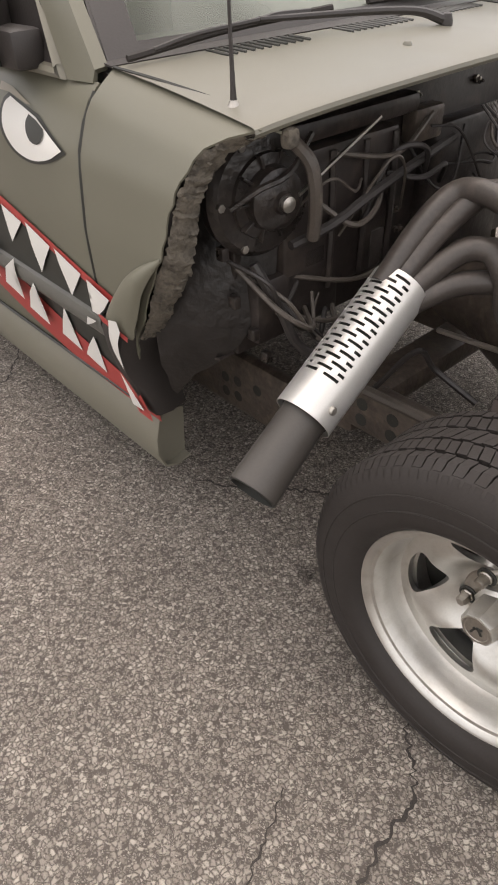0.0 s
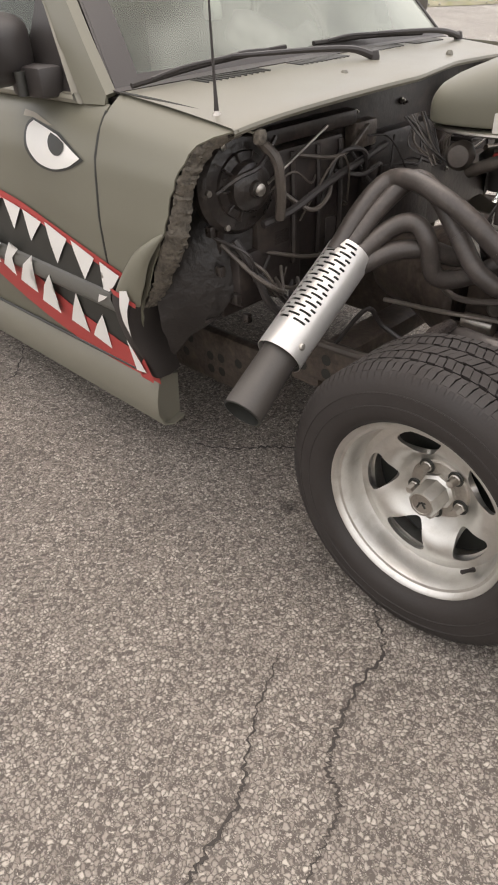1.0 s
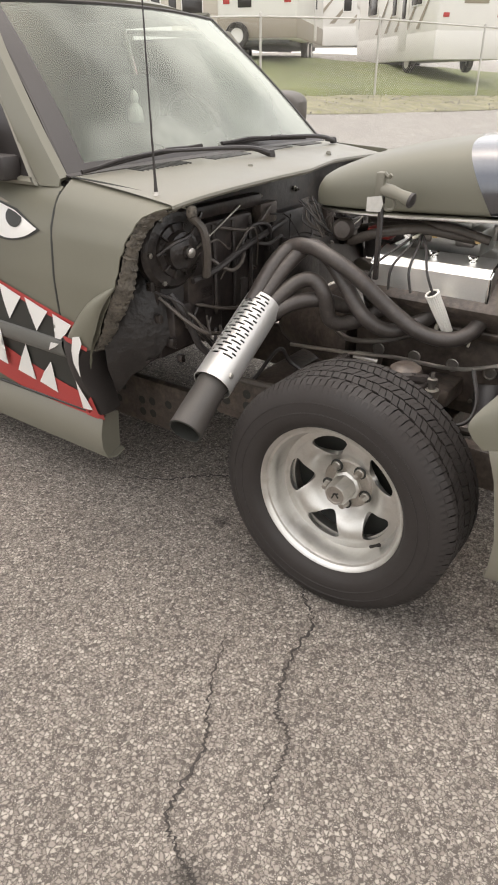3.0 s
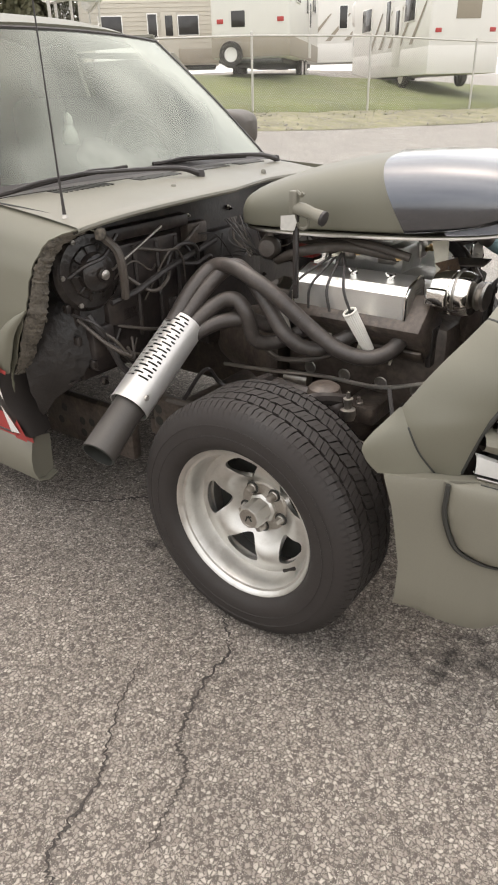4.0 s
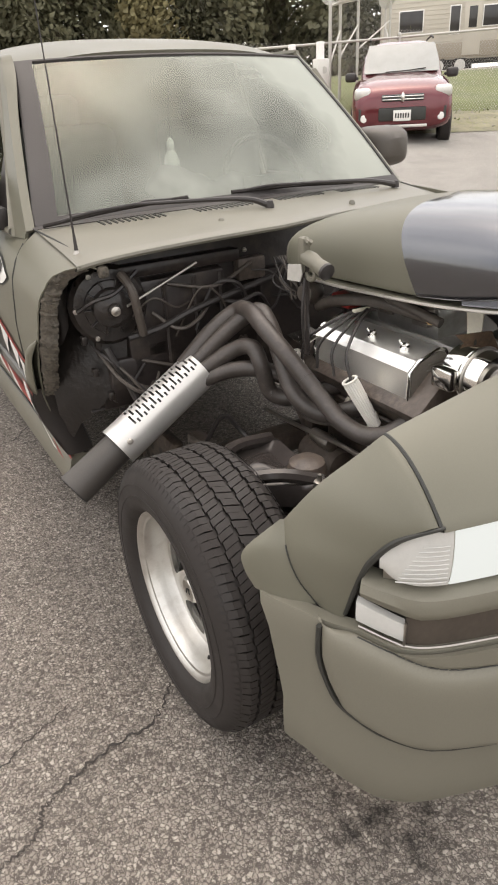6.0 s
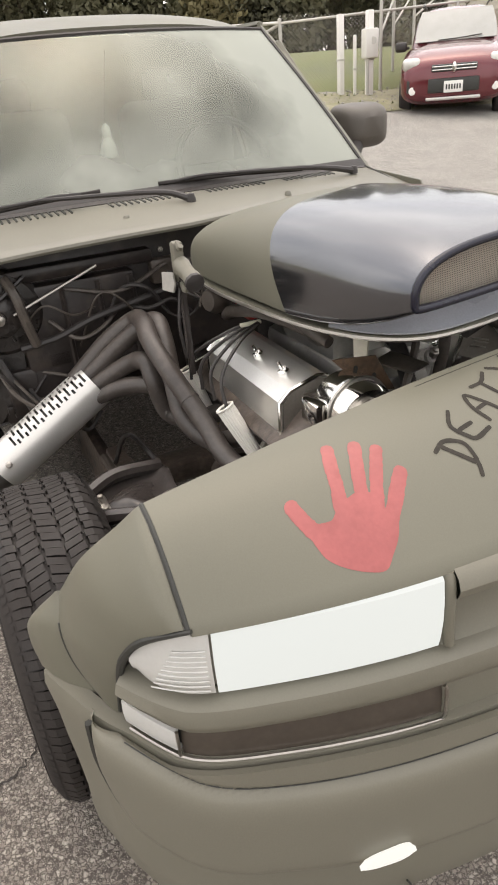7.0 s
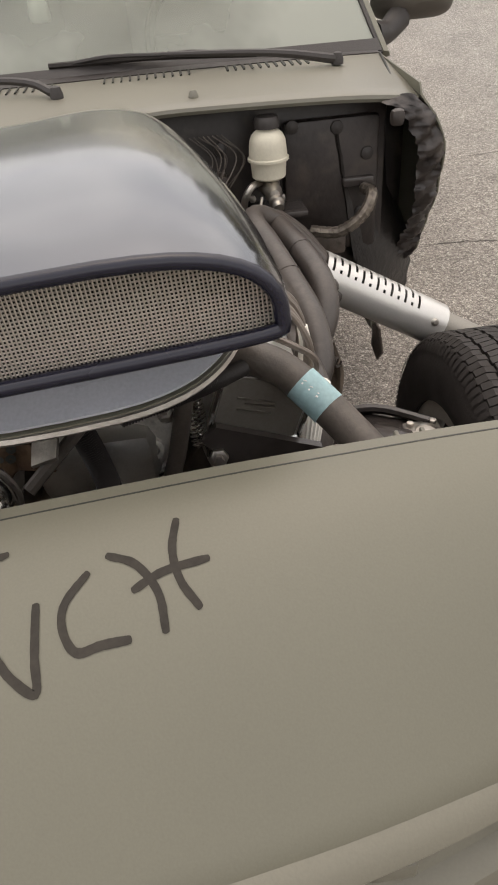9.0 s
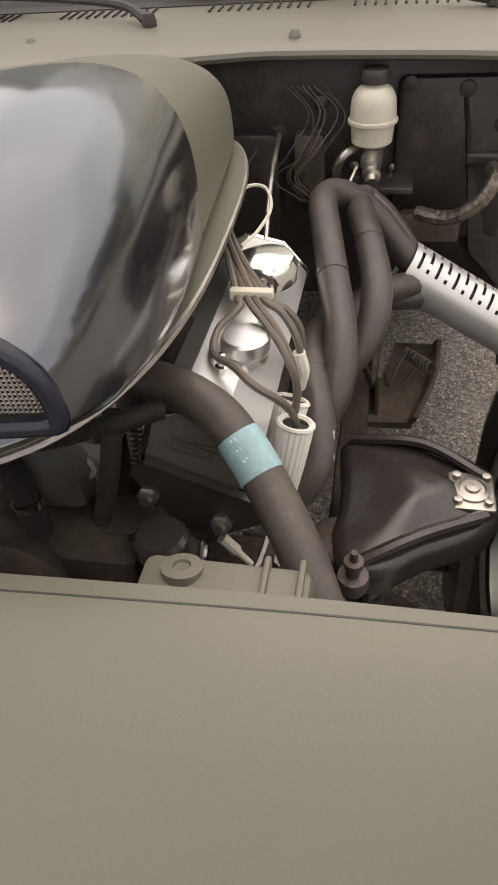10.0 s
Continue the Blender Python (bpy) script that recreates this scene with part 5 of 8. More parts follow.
# ---- engine ----
EY = 0.04
bm = box((-0.02, EY, 0.56), (0.56, 0.30, 0.34), 0.03)
box((-0.02, EY, 0.40), (0.50, 0.24, 0.12), 0.03, bm=bm)
engine = part("engine_block", bm, GRIME, truck, "greasy black V8 engine block")
for s in (-1, 1):
    tilt = Matrix.Translation((-0.02 + (0.02 if s > 0 else -0.01), EY + s * 0.185, 0.735)) @ Matrix.Rotation(radians(-s * 42), 4, "X")
    head = part("cylinder_head", box((0 if s < 0 else -0.05, 0, 0), (0.50 if s < 0 else 0.40, 0.13, 0.14), 0.012, m=tilt), GRIME, engine)
    for k in range(4):
        part("spark_plug", lathe([(0.008, 0), (0.008, 0.03), (0.005, 0.032), (0.004, 0.06)], 8, tilt @ aim((-0.17 + 0.11 * k, s * 0.065, -0.02), (0, s, -0.2))), CREAM, head)
    # polished valve cover: a chamfered prism, its broad face leaning with the bank
    if s < 0:
        prof = [(-0.094, 0.790), (-0.094, 0.852), (-0.104, 0.867), (-0.125, 0.872), (-0.188, 0.854), (-0.212, 0.833), (-0.214, 0.757), (-0.12, 0.750)]
        x0, x1 = -0.205, 0.162
    else:
        prof = [(0.187, 0.790), (0.193, 0.845), (0.213, 0.903), (0.240, 0.911), (0.290, 0.899), (0.326, 0.856), (0.308, 0.803), (0.22, 0.785)]
        x0, x1 = -0.215, 0.190
    cy, cz = sum(p[0] for p in prof) / len(prof), sum(p[1] for p in prof) / len(prof)
    rows = [[Vector((x, cy + (y - cy) * k, cz + (z - cz) * k)) for y, z in prof] for x, k in ((x0, 0.95), (x0 + 0.006, 1.0), (x1 - 0.006, 1.0), (x1, 0.95))]
    bm = grid(rows, closed=True)
    for r in (rows[0], rows[-1]):
        cap(bm, [bm.verts.new(v) for v in r])
    cover = part("valve_cover", bm, COVER if s < 0 else COVER_SATIN, engine, "polished aluminium valve cover", sharp=20)
    for x in (x0, x1):
        part("end_rim", tube([(x, y, z) for y, z in prof], 0.0042, 6, smooth=False, closed=True), CHROME, cover)
        ring_ = [Vector((x + (0.003 if x > 0 else -0.003), cy + (y - cy) * 0.90, cz + (z - cz) * 0.90)) for y, z in prof]
        bm = bmesh.new()
        cap(bm, [bm.verts.new(v) for v in ring_])
        part("end_plate", thick(bm, 0.003), END_PLATE, cover, "dark brushed end plate")
    for k, (dy, dz, w) in enumerate(((0.0, 0.010, 0.050), (0.004, 0.002, 0.040), (-0.004, -0.006, 0.046))):
        part("raised_bar", box((0, 0, 0), (0.0015, w, 0.0035), 0.0006, m=Matrix.Translation((x1 + 0.0045, cy + 0.008 + dy, cz + 0.012 + dz)) @ Matrix.Rotation(radians(-s * 10 - 8), 4, "X")), STEEL, cover)
    if s < 0:
        for x in (-0.028, 0.091):
            up_ = Vector((0, -0.27, 0.96)).normalized()
            foot = Vector((x, -0.162, 0.861))
            wing = part("wing_nut", lathe([(0.012, 0), (0.012, 0.006), (0.006, 0.008), (0.006, 0.014), (0.001, 0.015)], 12, aim(foot, up_)), CHROME, cover)
            part("wing", tube([foot + up_ * h + Vector((dx, 0, 0)) for dx, h in ((-0.014, 0.021), (-0.007, 0.012), (0.007, 0.012), (0.014, 0.021))], 0.0035, 6), CHROME, wing)
    else:
        part("cover_stud", lathe([(0.008, 0), (0.008, 0.006), (0.005, 0.007), (0.005, 0.020), (0.001, 0.021)], 10, Matrix.Translation((0.105, 0.270, 0.902))), CHROME, cover)
    part("gasket_rail", box(((x0 + x1) / 2, -0.155 if s < 0 else 0.245, 0.752 if s < 0 else 0.786), (0.38, 0.11, 0.012), 0.003), BLACK_GLOSS, cover)
    # exhaust flange
    part("exhaust_flange", box((0 if s < 0 else -0.05, s * 0.072, -0.05), (0.48 if s < 0 else 0.38, 0.012, 0.05), 0.006, m=tilt), GRIME, head)
    part("bank_bracket", box((0.215, EY + s * 0.13, 0.67), (0.02, 0.10, 0.12), 0.01), BLACK_GLOSS, engine)

# block side: starter, filter, plugs, pipes and mounts
for s in (-1, 1):
    y0 = EY + s * 0.15
    for x in (-0.20, -0.07, 0.06, 0.18):
        part("core_plug", lathe([(0.020, 0.0), (0.022, 0.004), (0.019, 0.006), (0.016, 0.001), (0.001, 0.001)], 18, aim((x, y0, 0.52), (0, s, 0))), STEEL, engine)
    part("engine_mount", box((0.05, EY + s * 0.22, 0.46), (0.11, 0.14, 0.06), 0.012), GRIME, engine)
    part("mount_bolt", lathe([(0.012, 0), (0.012, 0.010), (0.006, 0.011), (0.006, 0.03), (0.001, 0.031)], 6, aim((0.05, EY + s * 0.27, 0.49), (0, s * 0.4, 1))), STEEL, engine)
    part("fuel_pipe", tube([(-0.50, EY + s * 0.24, 0.50), (-0.30, EY + s * 0.25, 0.52), (-0.10, EY + s * 0.255, 0.545), (0.10, EY + s * 0.25, 0.55), (0.24, EY + s * 0.21, 0.58)], 0.007, 7), STEEL, engine)
    part("oil_pipe", tube([(-0.36, EY + s * 0.22, 0.60), (-0.26, EY + s * 0.26, 0.575), (-0.12, EY + s * 0.26, 0.60), (-0.02, EY + s * 0.22, 0.64)], 0.009, 7), HOSE, engine)
    for k in range(7):
        part("pan_bolt", lathe([(0.007, 0), (0.007, 0.008), (0.001, 0.009)], 6, aim((-0.24 + 0.075 * k, y0 + s * 0.004, 0.415), (0, s, 0))), STEEL, engine)
part("bell_housing", lathe([(0.19, 0.0), (0.20, -0.02), (0.19, -0.06), (0.13, -0.20), (0.11, -0.30), (0.09, -0.34)], 32, aim((-0.31, EY, 0.52), (1, 0, 0))), GRIME, engine, "greasy bell housing")
st = part("starter", lathe([(0.020, -0.10), (0.042, -0.095), (0.045, 0.0), (0.045, 0.07), (0.030, 0.08), (0.001, 0.082)], 22, aim((-0.20, EY - 0.21, 0.44), (1, 0, 0))), GRIME, engine, "greasy starter motor")
part("solenoid", lathe([(0.020, -0.05), (0.024, 0.0), (0.022, 0.04), (0.001, 0.042)], 16, aim((-0.20, EY - 0.225, 0.505), (1, 0, 0))), STEEL, st)
part("oil_filter", lathe([(0.040, 0.0), (0.046, 0.01), (0.046, 0.09), (0.036, 0.10), (0.001, 0.102)], 22, aim((0.20, EY - 0.20, 0.50), (0.2, -0.5, -1))), PLASTIC, engine, "dark oil filter")

# breather and filler cap on the driver's cover, brass bolt beside them
lt = Matrix.Translation((0.0, 0.285, 0.893))
br = part("breather", lathe([(0.018, 0), (0.018, 0.012), (0.040, 0.014), (0.042, 0.035), (0.036, 0.046), (0.001, 0.050)], 28, lt @ Matrix.Translation((-0.095, 0.002, 0))), CHROME, engine, "chrome breather cap")
part("filler_cap", lathe([(0.026, 0), (0.026, 0.006), (0.023, 0.007), (0.022, 0.011), (0.0285, 0.013), (0.0285, 0.027), (0.025, 0.030), (0.001, 0.0305)], 24, lt @ Matrix.Translation((0.064, 0.004, 0))), COVER, engine, "chrome oil filler cap")

# intake, carburettor and scoop base
part("intake_manifold", box((-0.02, EY, 0.80), (0.46, 0.16, 0.10), 0.025), ALU, engine, "grey cast intake manifold")
bm = box((-0.05, EY, 0.885), (0.24, 0.15, 0.09), 0.02)
box((-0.05, EY, 0.935), (0.16, 0.13, 0.03), 0.012, bm=bm)
carb = part("carburettor", bm, ALU, engine, "cast aluminium carburettor")
for x, y in ((-0.12, -0.06), (0.02, -0.07), (0.05, 0.06), (-0.15, 0.05)):
    part("fuel_bowl", box((x, EY + y, 0.90), (0.06, 0.05, 0.05), 0.01), STEEL, carb)
    part("fitting", lathe([(0.008, 0), (0.008, 0.02), (0.012, 0.022), (0.012, 0.032), (0.001, 0.034)], 6, aim((x + 0.03, EY + y, 0.90), (0.5, 1 if y > 0 else -1, 0.1))), BRASS, carb)
dist = part("distributor", lathe([(0.03, 0), (0.034, 0.05), (0.060, 0.055), (0.062, 0.085), (0.045, 0.10), (0.001, 0.105)], 28, Matrix.Translation((-0.30, EY - 0.04, 0.80))), PLASTIC, engine, "distributor with red cap")
part("cap", box((-0.245, -0.07, 0.895), (0.08, 0.06, 0.035), 0.008), RED_CAP, dist, "red plastic cap")
part("canister", lathe([(0.001, -0.035), (0.025, -0.032), (0.035, -0.012), (0.036, 0.012), (0.026, 0.032), (0.001, 0.035)], 22, aim((-0.36, -0.115, 0.90), (0.3, -1, 0.1))), HOSE, engine, "round brown canister")
# front drive: chrome alternator, pulley, belt, timing cover
alt = part("alternator", lathe([(0.045, -0.06), (0.058, -0.055), (0.062, -0.03), (0.0625, -0.004), (0.060, -0.002), (0.060, 0.002), (0.0625, 0.004), (0.062, 0.035), (0.055, 0.05), (0.02, 0.055), (0.001, 0.056)], 36, aim((0.265, -0.105, 0.835), (1, -0.05, 0))), CHROME, engine, "chromed alternator")
part("pulley", lathe([(0.001, 0.06), (0.036, 0.06), (0.040, 0.066), (0.030, 0.074), (0.040, 0.082), (0.036, 0.088), (0.001, 0.09)], 28, aim((0.265, -0.105, 0.835), (1, -0.05, 0))), STEEL, alt)
part("strap", tube([Vector((0.275, -0.105, 0.835)) + 0.0645 * Vector((0, math.cos(a), math.sin(a))) for a in (math.pi * k / 12 for k in range(-2, 15))], 0.004, 6, smooth=False), STEEL, alt)
part("mount_ear", box((0.235, -0.175, 0.835), (0.06, 0.03, 0.05), 0.008), CHROME, alt)
part("water_pump", lathe([(0.05, 0), (0.07, 0.03), (0.05, 0.05), (0.02, 0.055), (0.02, 0.09)], 24, aim((0.25, EY, 0.70), (1, 0, 0))), GRIME, engine)
part("fan_belt", tube([Vector((0.345, EY + 0.11 * math.cos(a) - 0.05 * max(0, math.sin(a)), 0.71 + 0.15 * math.sin(a))) for a in (2 * math.pi * k / 24 for k in range(24))], 0.007, 6, closed=True, steps=2), RUBBER, engine)
SIDEWAYS = Matrix(((0, 0, 1, 0), (1, 0, 0, 0), (0, 1, 0, 0), (0, 0, 0, 1)))
casting = part("front_casting", plate([(0.042, 0.775), (0.046, 0.853), (0.060, 0.868), (0.150, 0.872), (0.152, 0.850), (0.143, 0.810), (0.128, 0.775), (0.115, 0.763), (0.050, 0.762)], 0.14, 0.178, SIDEWAYS), CAST, engine, "grey cast front housing")
part("casting_rim", tube([(0.178, y, z) for y, z in ((0.044, 0.775), (0.047, 0.852), (0.060, 0.866), (0.149, 0.870), (0.141, 0.810), (0.127, 0.777), (0.114, 0.765), (0.052, 0.764))], 0.004, 6, 3, closed=True), CAST, casting)
part("recess_pad", plate([(0.054, 0.800), (0.056, 0.843), (0.090, 0.844), (0.088, 0.790), (0.070, 0.785)], 0.178, 0.181, SIDEWAYS), ALU, casting, "bright machined pad")
for y, z in ((0.113, 0.807), (0.138, 0.858)):
    part("boss", lathe([(0.017, 0), (0.016, 0.010), (0.010, 0.011), (0.009, 0.003), (0.001, 0.003)], 18, aim((0.176, y, z), (1, 0, 0.15))), CAST, casting)
part("bolt", lathe([(0.011, 0), (0.011, 0.012), (0.007, 0.013), (0.007, 0.018), (0.001, 0.019)], 6, aim((0.184, 0.138, 0.860), (0.6, 0, 1))), STEEL, casting)
brace = part("mount_bracket", plate([(0.180, 0.828), (0.200, 0.847), (0.338, 0.792), (0.330, 0.770), (0.262, 0.732), (0.225, 0.755)], 0.196, 0.208, SIDEWAYS), BLACK_GLOSS, engine, "black steel mounting bracket")
for y, z in ((0.199, 0.800), (0.279, 0.765)):
    part("bolt", lathe([(0.013, 0), (0.013, 0.010), (0.010, 0.012), (0.007, 0.012), (0.007, 0.020), (0.001, 0.021)], 6, aim((0.206, y, z), (1, 0, 0.2))), STEEL, brace)
part("coolant_pipe", tube([(0.185, 0.168, 0.895), (0.190, 0.160, 0.86), (0.192, 0.145, 0.80), (0.194, 0.124, 0.735), (0.20, 0.11, 0.66)], 0.012, 10), HOSE, engine)
for pts in ([(0.20, -0.115, 0.912), (0.235, -0.04, 0.916), (0.245, 0.0, 0.84), (0.24, -0.06, 0.85)],):
    bm = grid([[Vector(pts[0]), Vector(pts[1])], [Vector(pts[3]), Vector(pts[2])]])
    pl = part("rusty_plate", thick(bm, 0.004), RUST, engine, "rusty drilled bracket plate")
    for u, v in ((0.3, 0.3), (0.6, 0.55), (0.4, 0.75)):
        a = Vector(pts[0]).lerp(Vector(pts[1]), u)
        b = Vector(pts[3]).lerp(Vector(pts[2]), u)
        part("plate_hole", lathe([(0.001, 0.0), (0.006, 0.0)], 12, aim(a.lerp(b, v) + Vector((0.0045, 0, 0.001)), (1, 0.2, 0.2)), caps=False), MOUTH, pl)
part("steel_tab", plate([(0, 0), (0.10, 0.015), (0.11, 0.05), (0.01, 0.04)], 0, 0.004, Matrix.Translation((0.20, -0.02, 0.885)) @ Matrix.Rotation(radians(25), 4, "X")), STEEL, engine)
part("throttle_bracket", plate([(-0.03, 0), (0.02, 0), (0.03, -0.09), (0.0, -0.10), (-0.02, -0.03)], 0, 0.004, aim((0.18, -0.03, 0.96), (0.1, -1, 0.2))), CREAM, engine)
part("throttle_spring", helix((0.142, 0.172, 0.868), (0.168, 0.180, 0.792), 0.0125, 13, 0.0024), CHROME, engine)
part("spring_wire", tube([(0.168, 0.180, 0.792), (0.180, 0.186, 0.775), (0.20, 0.195, 0.765)], 0.002, 5), STEEL, engine)


def ribbed(pts, r, name, parent, material=PLASTIC, label=""):
    """A corrugated hose."""
    line = catmull(pts, 40)
    return part(name, tube(line, [r * (1.0 if k % 2 else 0.84) for k in range(len(line))], 10, smooth=False), material, parent, label)


ribbed([(0.17, 0.01, 0.95), (0.212, 0.026, 0.915), (0.222, 0.043, 0.855), (0.226, 0.054, 0.795), (0.23, 0.058, 0.74)], 0.0165, "corrugated_hose", engine, label="black corrugated hose")
ribbed([(0.315, 0.10, 0.952), (0.290, 0.161, 0.953), (0.266, 0.200, 0.950), (0.225, 0.240, 0.940)], 0.0105, "corrugated_hose", engine, label="black corrugated hose")
part("hose_clamp", tube([(0.2262, 0.0545, 0.792), (0.2268, 0.0552, 0.782)], 0.0185, 18, 2), CHROME, engine, "bright worm-drive hose clamp")
# upper radiator hose with its pale blue label band
hose = part("radiator_hose", tube([(0.137, 0.170, 0.916), (0.165, 0.215, 0.926), (0.184, 0.258, 0.926), (0.200, 0.292, 0.913), (0.227, 0.324, 0.889), (0.262, 0.355, 0.863), (0.312, 0.390, 0.831), (0.387, 0.430, 0.781)], 0.0225, 16, 8), HOSE, engine, "black rubber radiator hose with blue band")
part("label_band", tube([(0.213, 0.309, 0.902), (0.227, 0.324, 0.889), (0.242, 0.338, 0.877)], 0.0234, 18, 4), BLUE_TAPE, hose, "pale blue printed band")
for k, (w, h) in enumerate(((0.010, 0.014), (0.008, 0.010), (0.010, 0.006))):
    m = aim((0.2190 + 0.007 * k, 0.3155 + 0.0075 * k, 0.8960 - 0.006 * k), (0.5, -0.45, 0.72)) @ Matrix.Translation((0, 0, 0.0236))
    part("print_bar", box((0, 0, 0), (w, 0.0022, 0.0008), 0.0002, m=m), WHITE, hose)
    part("print_bar", box((0.002, 0.004, 0), (h, 0.0012, 0.0008), 0.0002, m=m), WHITE, hose)
part("hose_clamp", tube([(0.339, 0.404, 0.814), (0.345, 0.408, 0.809)], 0.024, 16, 2), STEEL, hose)
part("radiator_hose", tube([(0.06, -0.04, 0.90), (-0.10, -0.10, 0.925), (-0.24, -0.12, 0.90), (-0.34, -0.10, 0.86)], 0.016, 10, 8), HOSE, engine, "black heater hose")
part("heater_hose", tube([(0.10, -0.06, 0.905), (-0.02, -0.085, 0.935), (-0.14, -0.075, 0.93), (-0.30, -0.04, 0.90)], 0.013, 10, 8), HOSE, engine)
part("fuel_line", tube([(0.10, 0.10, 0.93), (0.2, 0.08, 0.92), (0.3, -0.02, 0.86)], 0.008, 8), HOSE, engine)
for k in range(4):
    part("plug_lead", tube([(-0.105 + 0.008 * k, -0.13, 0.912), (-0.115 + 0.025 * k, -0.20, 0.895), (-0.17 + 0.055 * k, -0.262, 0.84), (-0.19 + 0.072 * k, -0.268, 0.775)], 0.0042, 6), PLASTIC, engine)
DRIVER_LEADS = (
    [(-0.22, 0.19, 0.94), (-0.102, 0.233, 0.945), (0.004, 0.269, 0.938), (0.027, 0.276, 0.935), (0.052, 0.256, 0.922), (0.096, 0.260, 0.918), (0.122, 0.287, 0.920), (0.148, 0.315, 0.915), (0.138, 0.343, 0.886), (0.098, 0.350, 0.825), (0.102, 0.342, 0.78)],
    [(-0.22, 0.20, 0.935), (-0.103, 0.239, 0.942), (0.009, 0.282, 0.938), (0.047, 0.310, 0.928), (0.072, 0.335, 0.906), (0.080, 0.350, 0.860), (0.072, 0.338, 0.78)],
    [(-0.21, 0.20, 0.945), (-0.095, 0.244, 0.948), (0.009, 0.291, 0.938), (0.050, 0.322, 0.925), (0.066, 0.342, 0.890), (0.060, 0.346, 0.84), (0.05, 0.335, 0.76)],
    [(-0.21, 0.21, 0.935), (-0.087, 0.251, 0.943), (0.006, 0.299, 0.938), (0.019, 0.325, 0.925), (0.033, 0.345, 0.895), (0.030, 0.348, 0.84), (0.02, 0.335, 0.76)],
    [(-0.20, 0.21, 0.945), (-0.080, 0.257, 0.948), (0.002, 0.306, 0.936), (0.008, 0.330, 0.922), (0.008, 0.345, 0.895), (0.0, 0.346, 0.84), (-0.01, 0.335, 0.76)],
)
for pts in DRIVER_LEADS:
    part("plug_lead", tube(pts, 0.0046, 8), LEAD, engine)
part("lead_boot", tube([(0.034, 0.346, 0.882), (0.032, 0.350, 0.855), (0.028, 0.346, 0.825)], [0.008, 0.009, 0.007], 8), BOOT, engine, "pale rubber lead boot")
part("lead_clip", box((0.004, 0.287, 0.940), (0.013, 0.052, 0.013), 0.002), CREAM, engine)
part("lead_clip", box((-0.095, -0.145, 0.912), (0.012, 0.05, 0.008), 0.002), CREAM, engine)


def plug_boot(a, b, wide=1.0):
    """A ribbed white heat sleeve."""
    bm = bmesh.new()
    m = aim(a, Vector(b) - Vector(a))
    h = (Vector(b) - Vector(a)).length
    n = 40
    rings = []
    for t, r in ((0, 0.015), (0.0, 0.019), (0.06, 0.0205), (0.5, 0.019), (1.0, 0.016)):
        rings.append([m @ Vector((wide * r * (1 if k % 2 else 0.93) * math.cos(2 * math.pi * k / n), wide * r * (1 if k % 2 else 0.93) * math.sin(2 * math.pi * k / n), h * t)) for k in range(n)])
    grid(rings, closed=True, bm=bm)
    b_ = part("plug_sleeve", bm, BOOT, engine, "white woven spark plug sleeve")
    part("sleeve_hem", tube([m @ Vector((wide * 0.019 * math.cos(a), wide * 0.019 * math.sin(a), 0.0)) for a in (2 * math.pi * k / 14 for k in range(14))], 0.0032, 6, closed=True, smooth=False), BOOT, b_)
    part("sleeve_bore", lathe([(0.001, 0.004), (0.016 * wide, 0.004)], 14, m, caps=False), MOUTH, b_)
    return b_


plug_boot((0.022, -0.272, 0.785), (0.065, -0.222, 0.665))
plug_boot((-0.24, -0.262, 0.78), (-0.22, -0.225, 0.67))
plug_boot((0.098, 0.350, 0.825), (0.122, 0.334, 0.730), 1.1)
plug_boot((0.055, 0.340, 0.825), (0.10, 0.315, 0.735), 1.05)
# black post carrying a pistol-shaped grip beside the scoop, no coil on it
post = part("coil_post", box((-0.205, -0.268, 0.93), (0.016, 0.014, 0.27), 0.004), BLACK_GLOSS, engine, "black post with olive pistol-shaped grip")
part("grip", tube([(-0.205, -0.268, 1.052), (-0.180, -0.270, 1.048), (-0.150, -0.270, 1.040), (-0.118, -0.270, 1.030)], [0.018, 0.020, 0.017, 0.021], 10, 5, flat=0.8), OLIVE_DULL, post, "olive pistol-shaped grip")
part("grip_end", lathe([(0.021, 0), (0.021, 0.008), (0.014, 0.012), (0.001, 0.013)], 10, aim((-0.120, -0.270, 1.030), (1, 0, -0.3))), PLASTIC, post)
part("grip_guard", tube([(-0.170, -0.270, 1.035), (-0.165, -0.270, 1.005), (-0.190, -0.270, 0.998), (-0.205, -0.270, 1.02)], 0.005, 6), OLIVE_DULL, post)
part("slide", box((-0.212, -0.268, 1.055), (0.026, 0.024, 0.085), 0.006), OLIVE_DULL, post)
part("hammer", tube([(-0.205, -0.268, 1.095), (-0.190, -0.268, 1.085), (-0.182, -0.268, 1.092)], 0.006, 6), OLIVE_DULL, post)
part("white_tab", plate([(-0.028, -0.025), (0.022, -0.025), (0.030, 0.0), (0.022, 0.025), (-0.028, 0.02)], 0, 0.004, aim((-0.215, -0.292, 1.015), (0.3, -1, 0.1)) @ Matrix.Diagonal((0.8, 0.85, 1, 1))), GALV, post, "bent pale metal tab")
part("bracket_plate", plate([(0, 0), (0.10, -0.01), (0.085, 0.06), (0.02, 0.07)], 0, 0.004, Matrix.Translation((-0.32, -0.255, 0.815)) @ Matrix.Rotation(radians(12), 4, "X")), CHROME, post, "bright metal bracket plate")
part("post_wire", tube([(-0.20, -0.275, 1.0), (-0.19, -0.29, 0.92), (-0.20, -0.28, 0.84)], 0.004, 6), PLASTIC, post)
for o in [post] + list(post.children):
    o.data.transform(Matrix.Translation((0.045, -0.004, 0.004)))
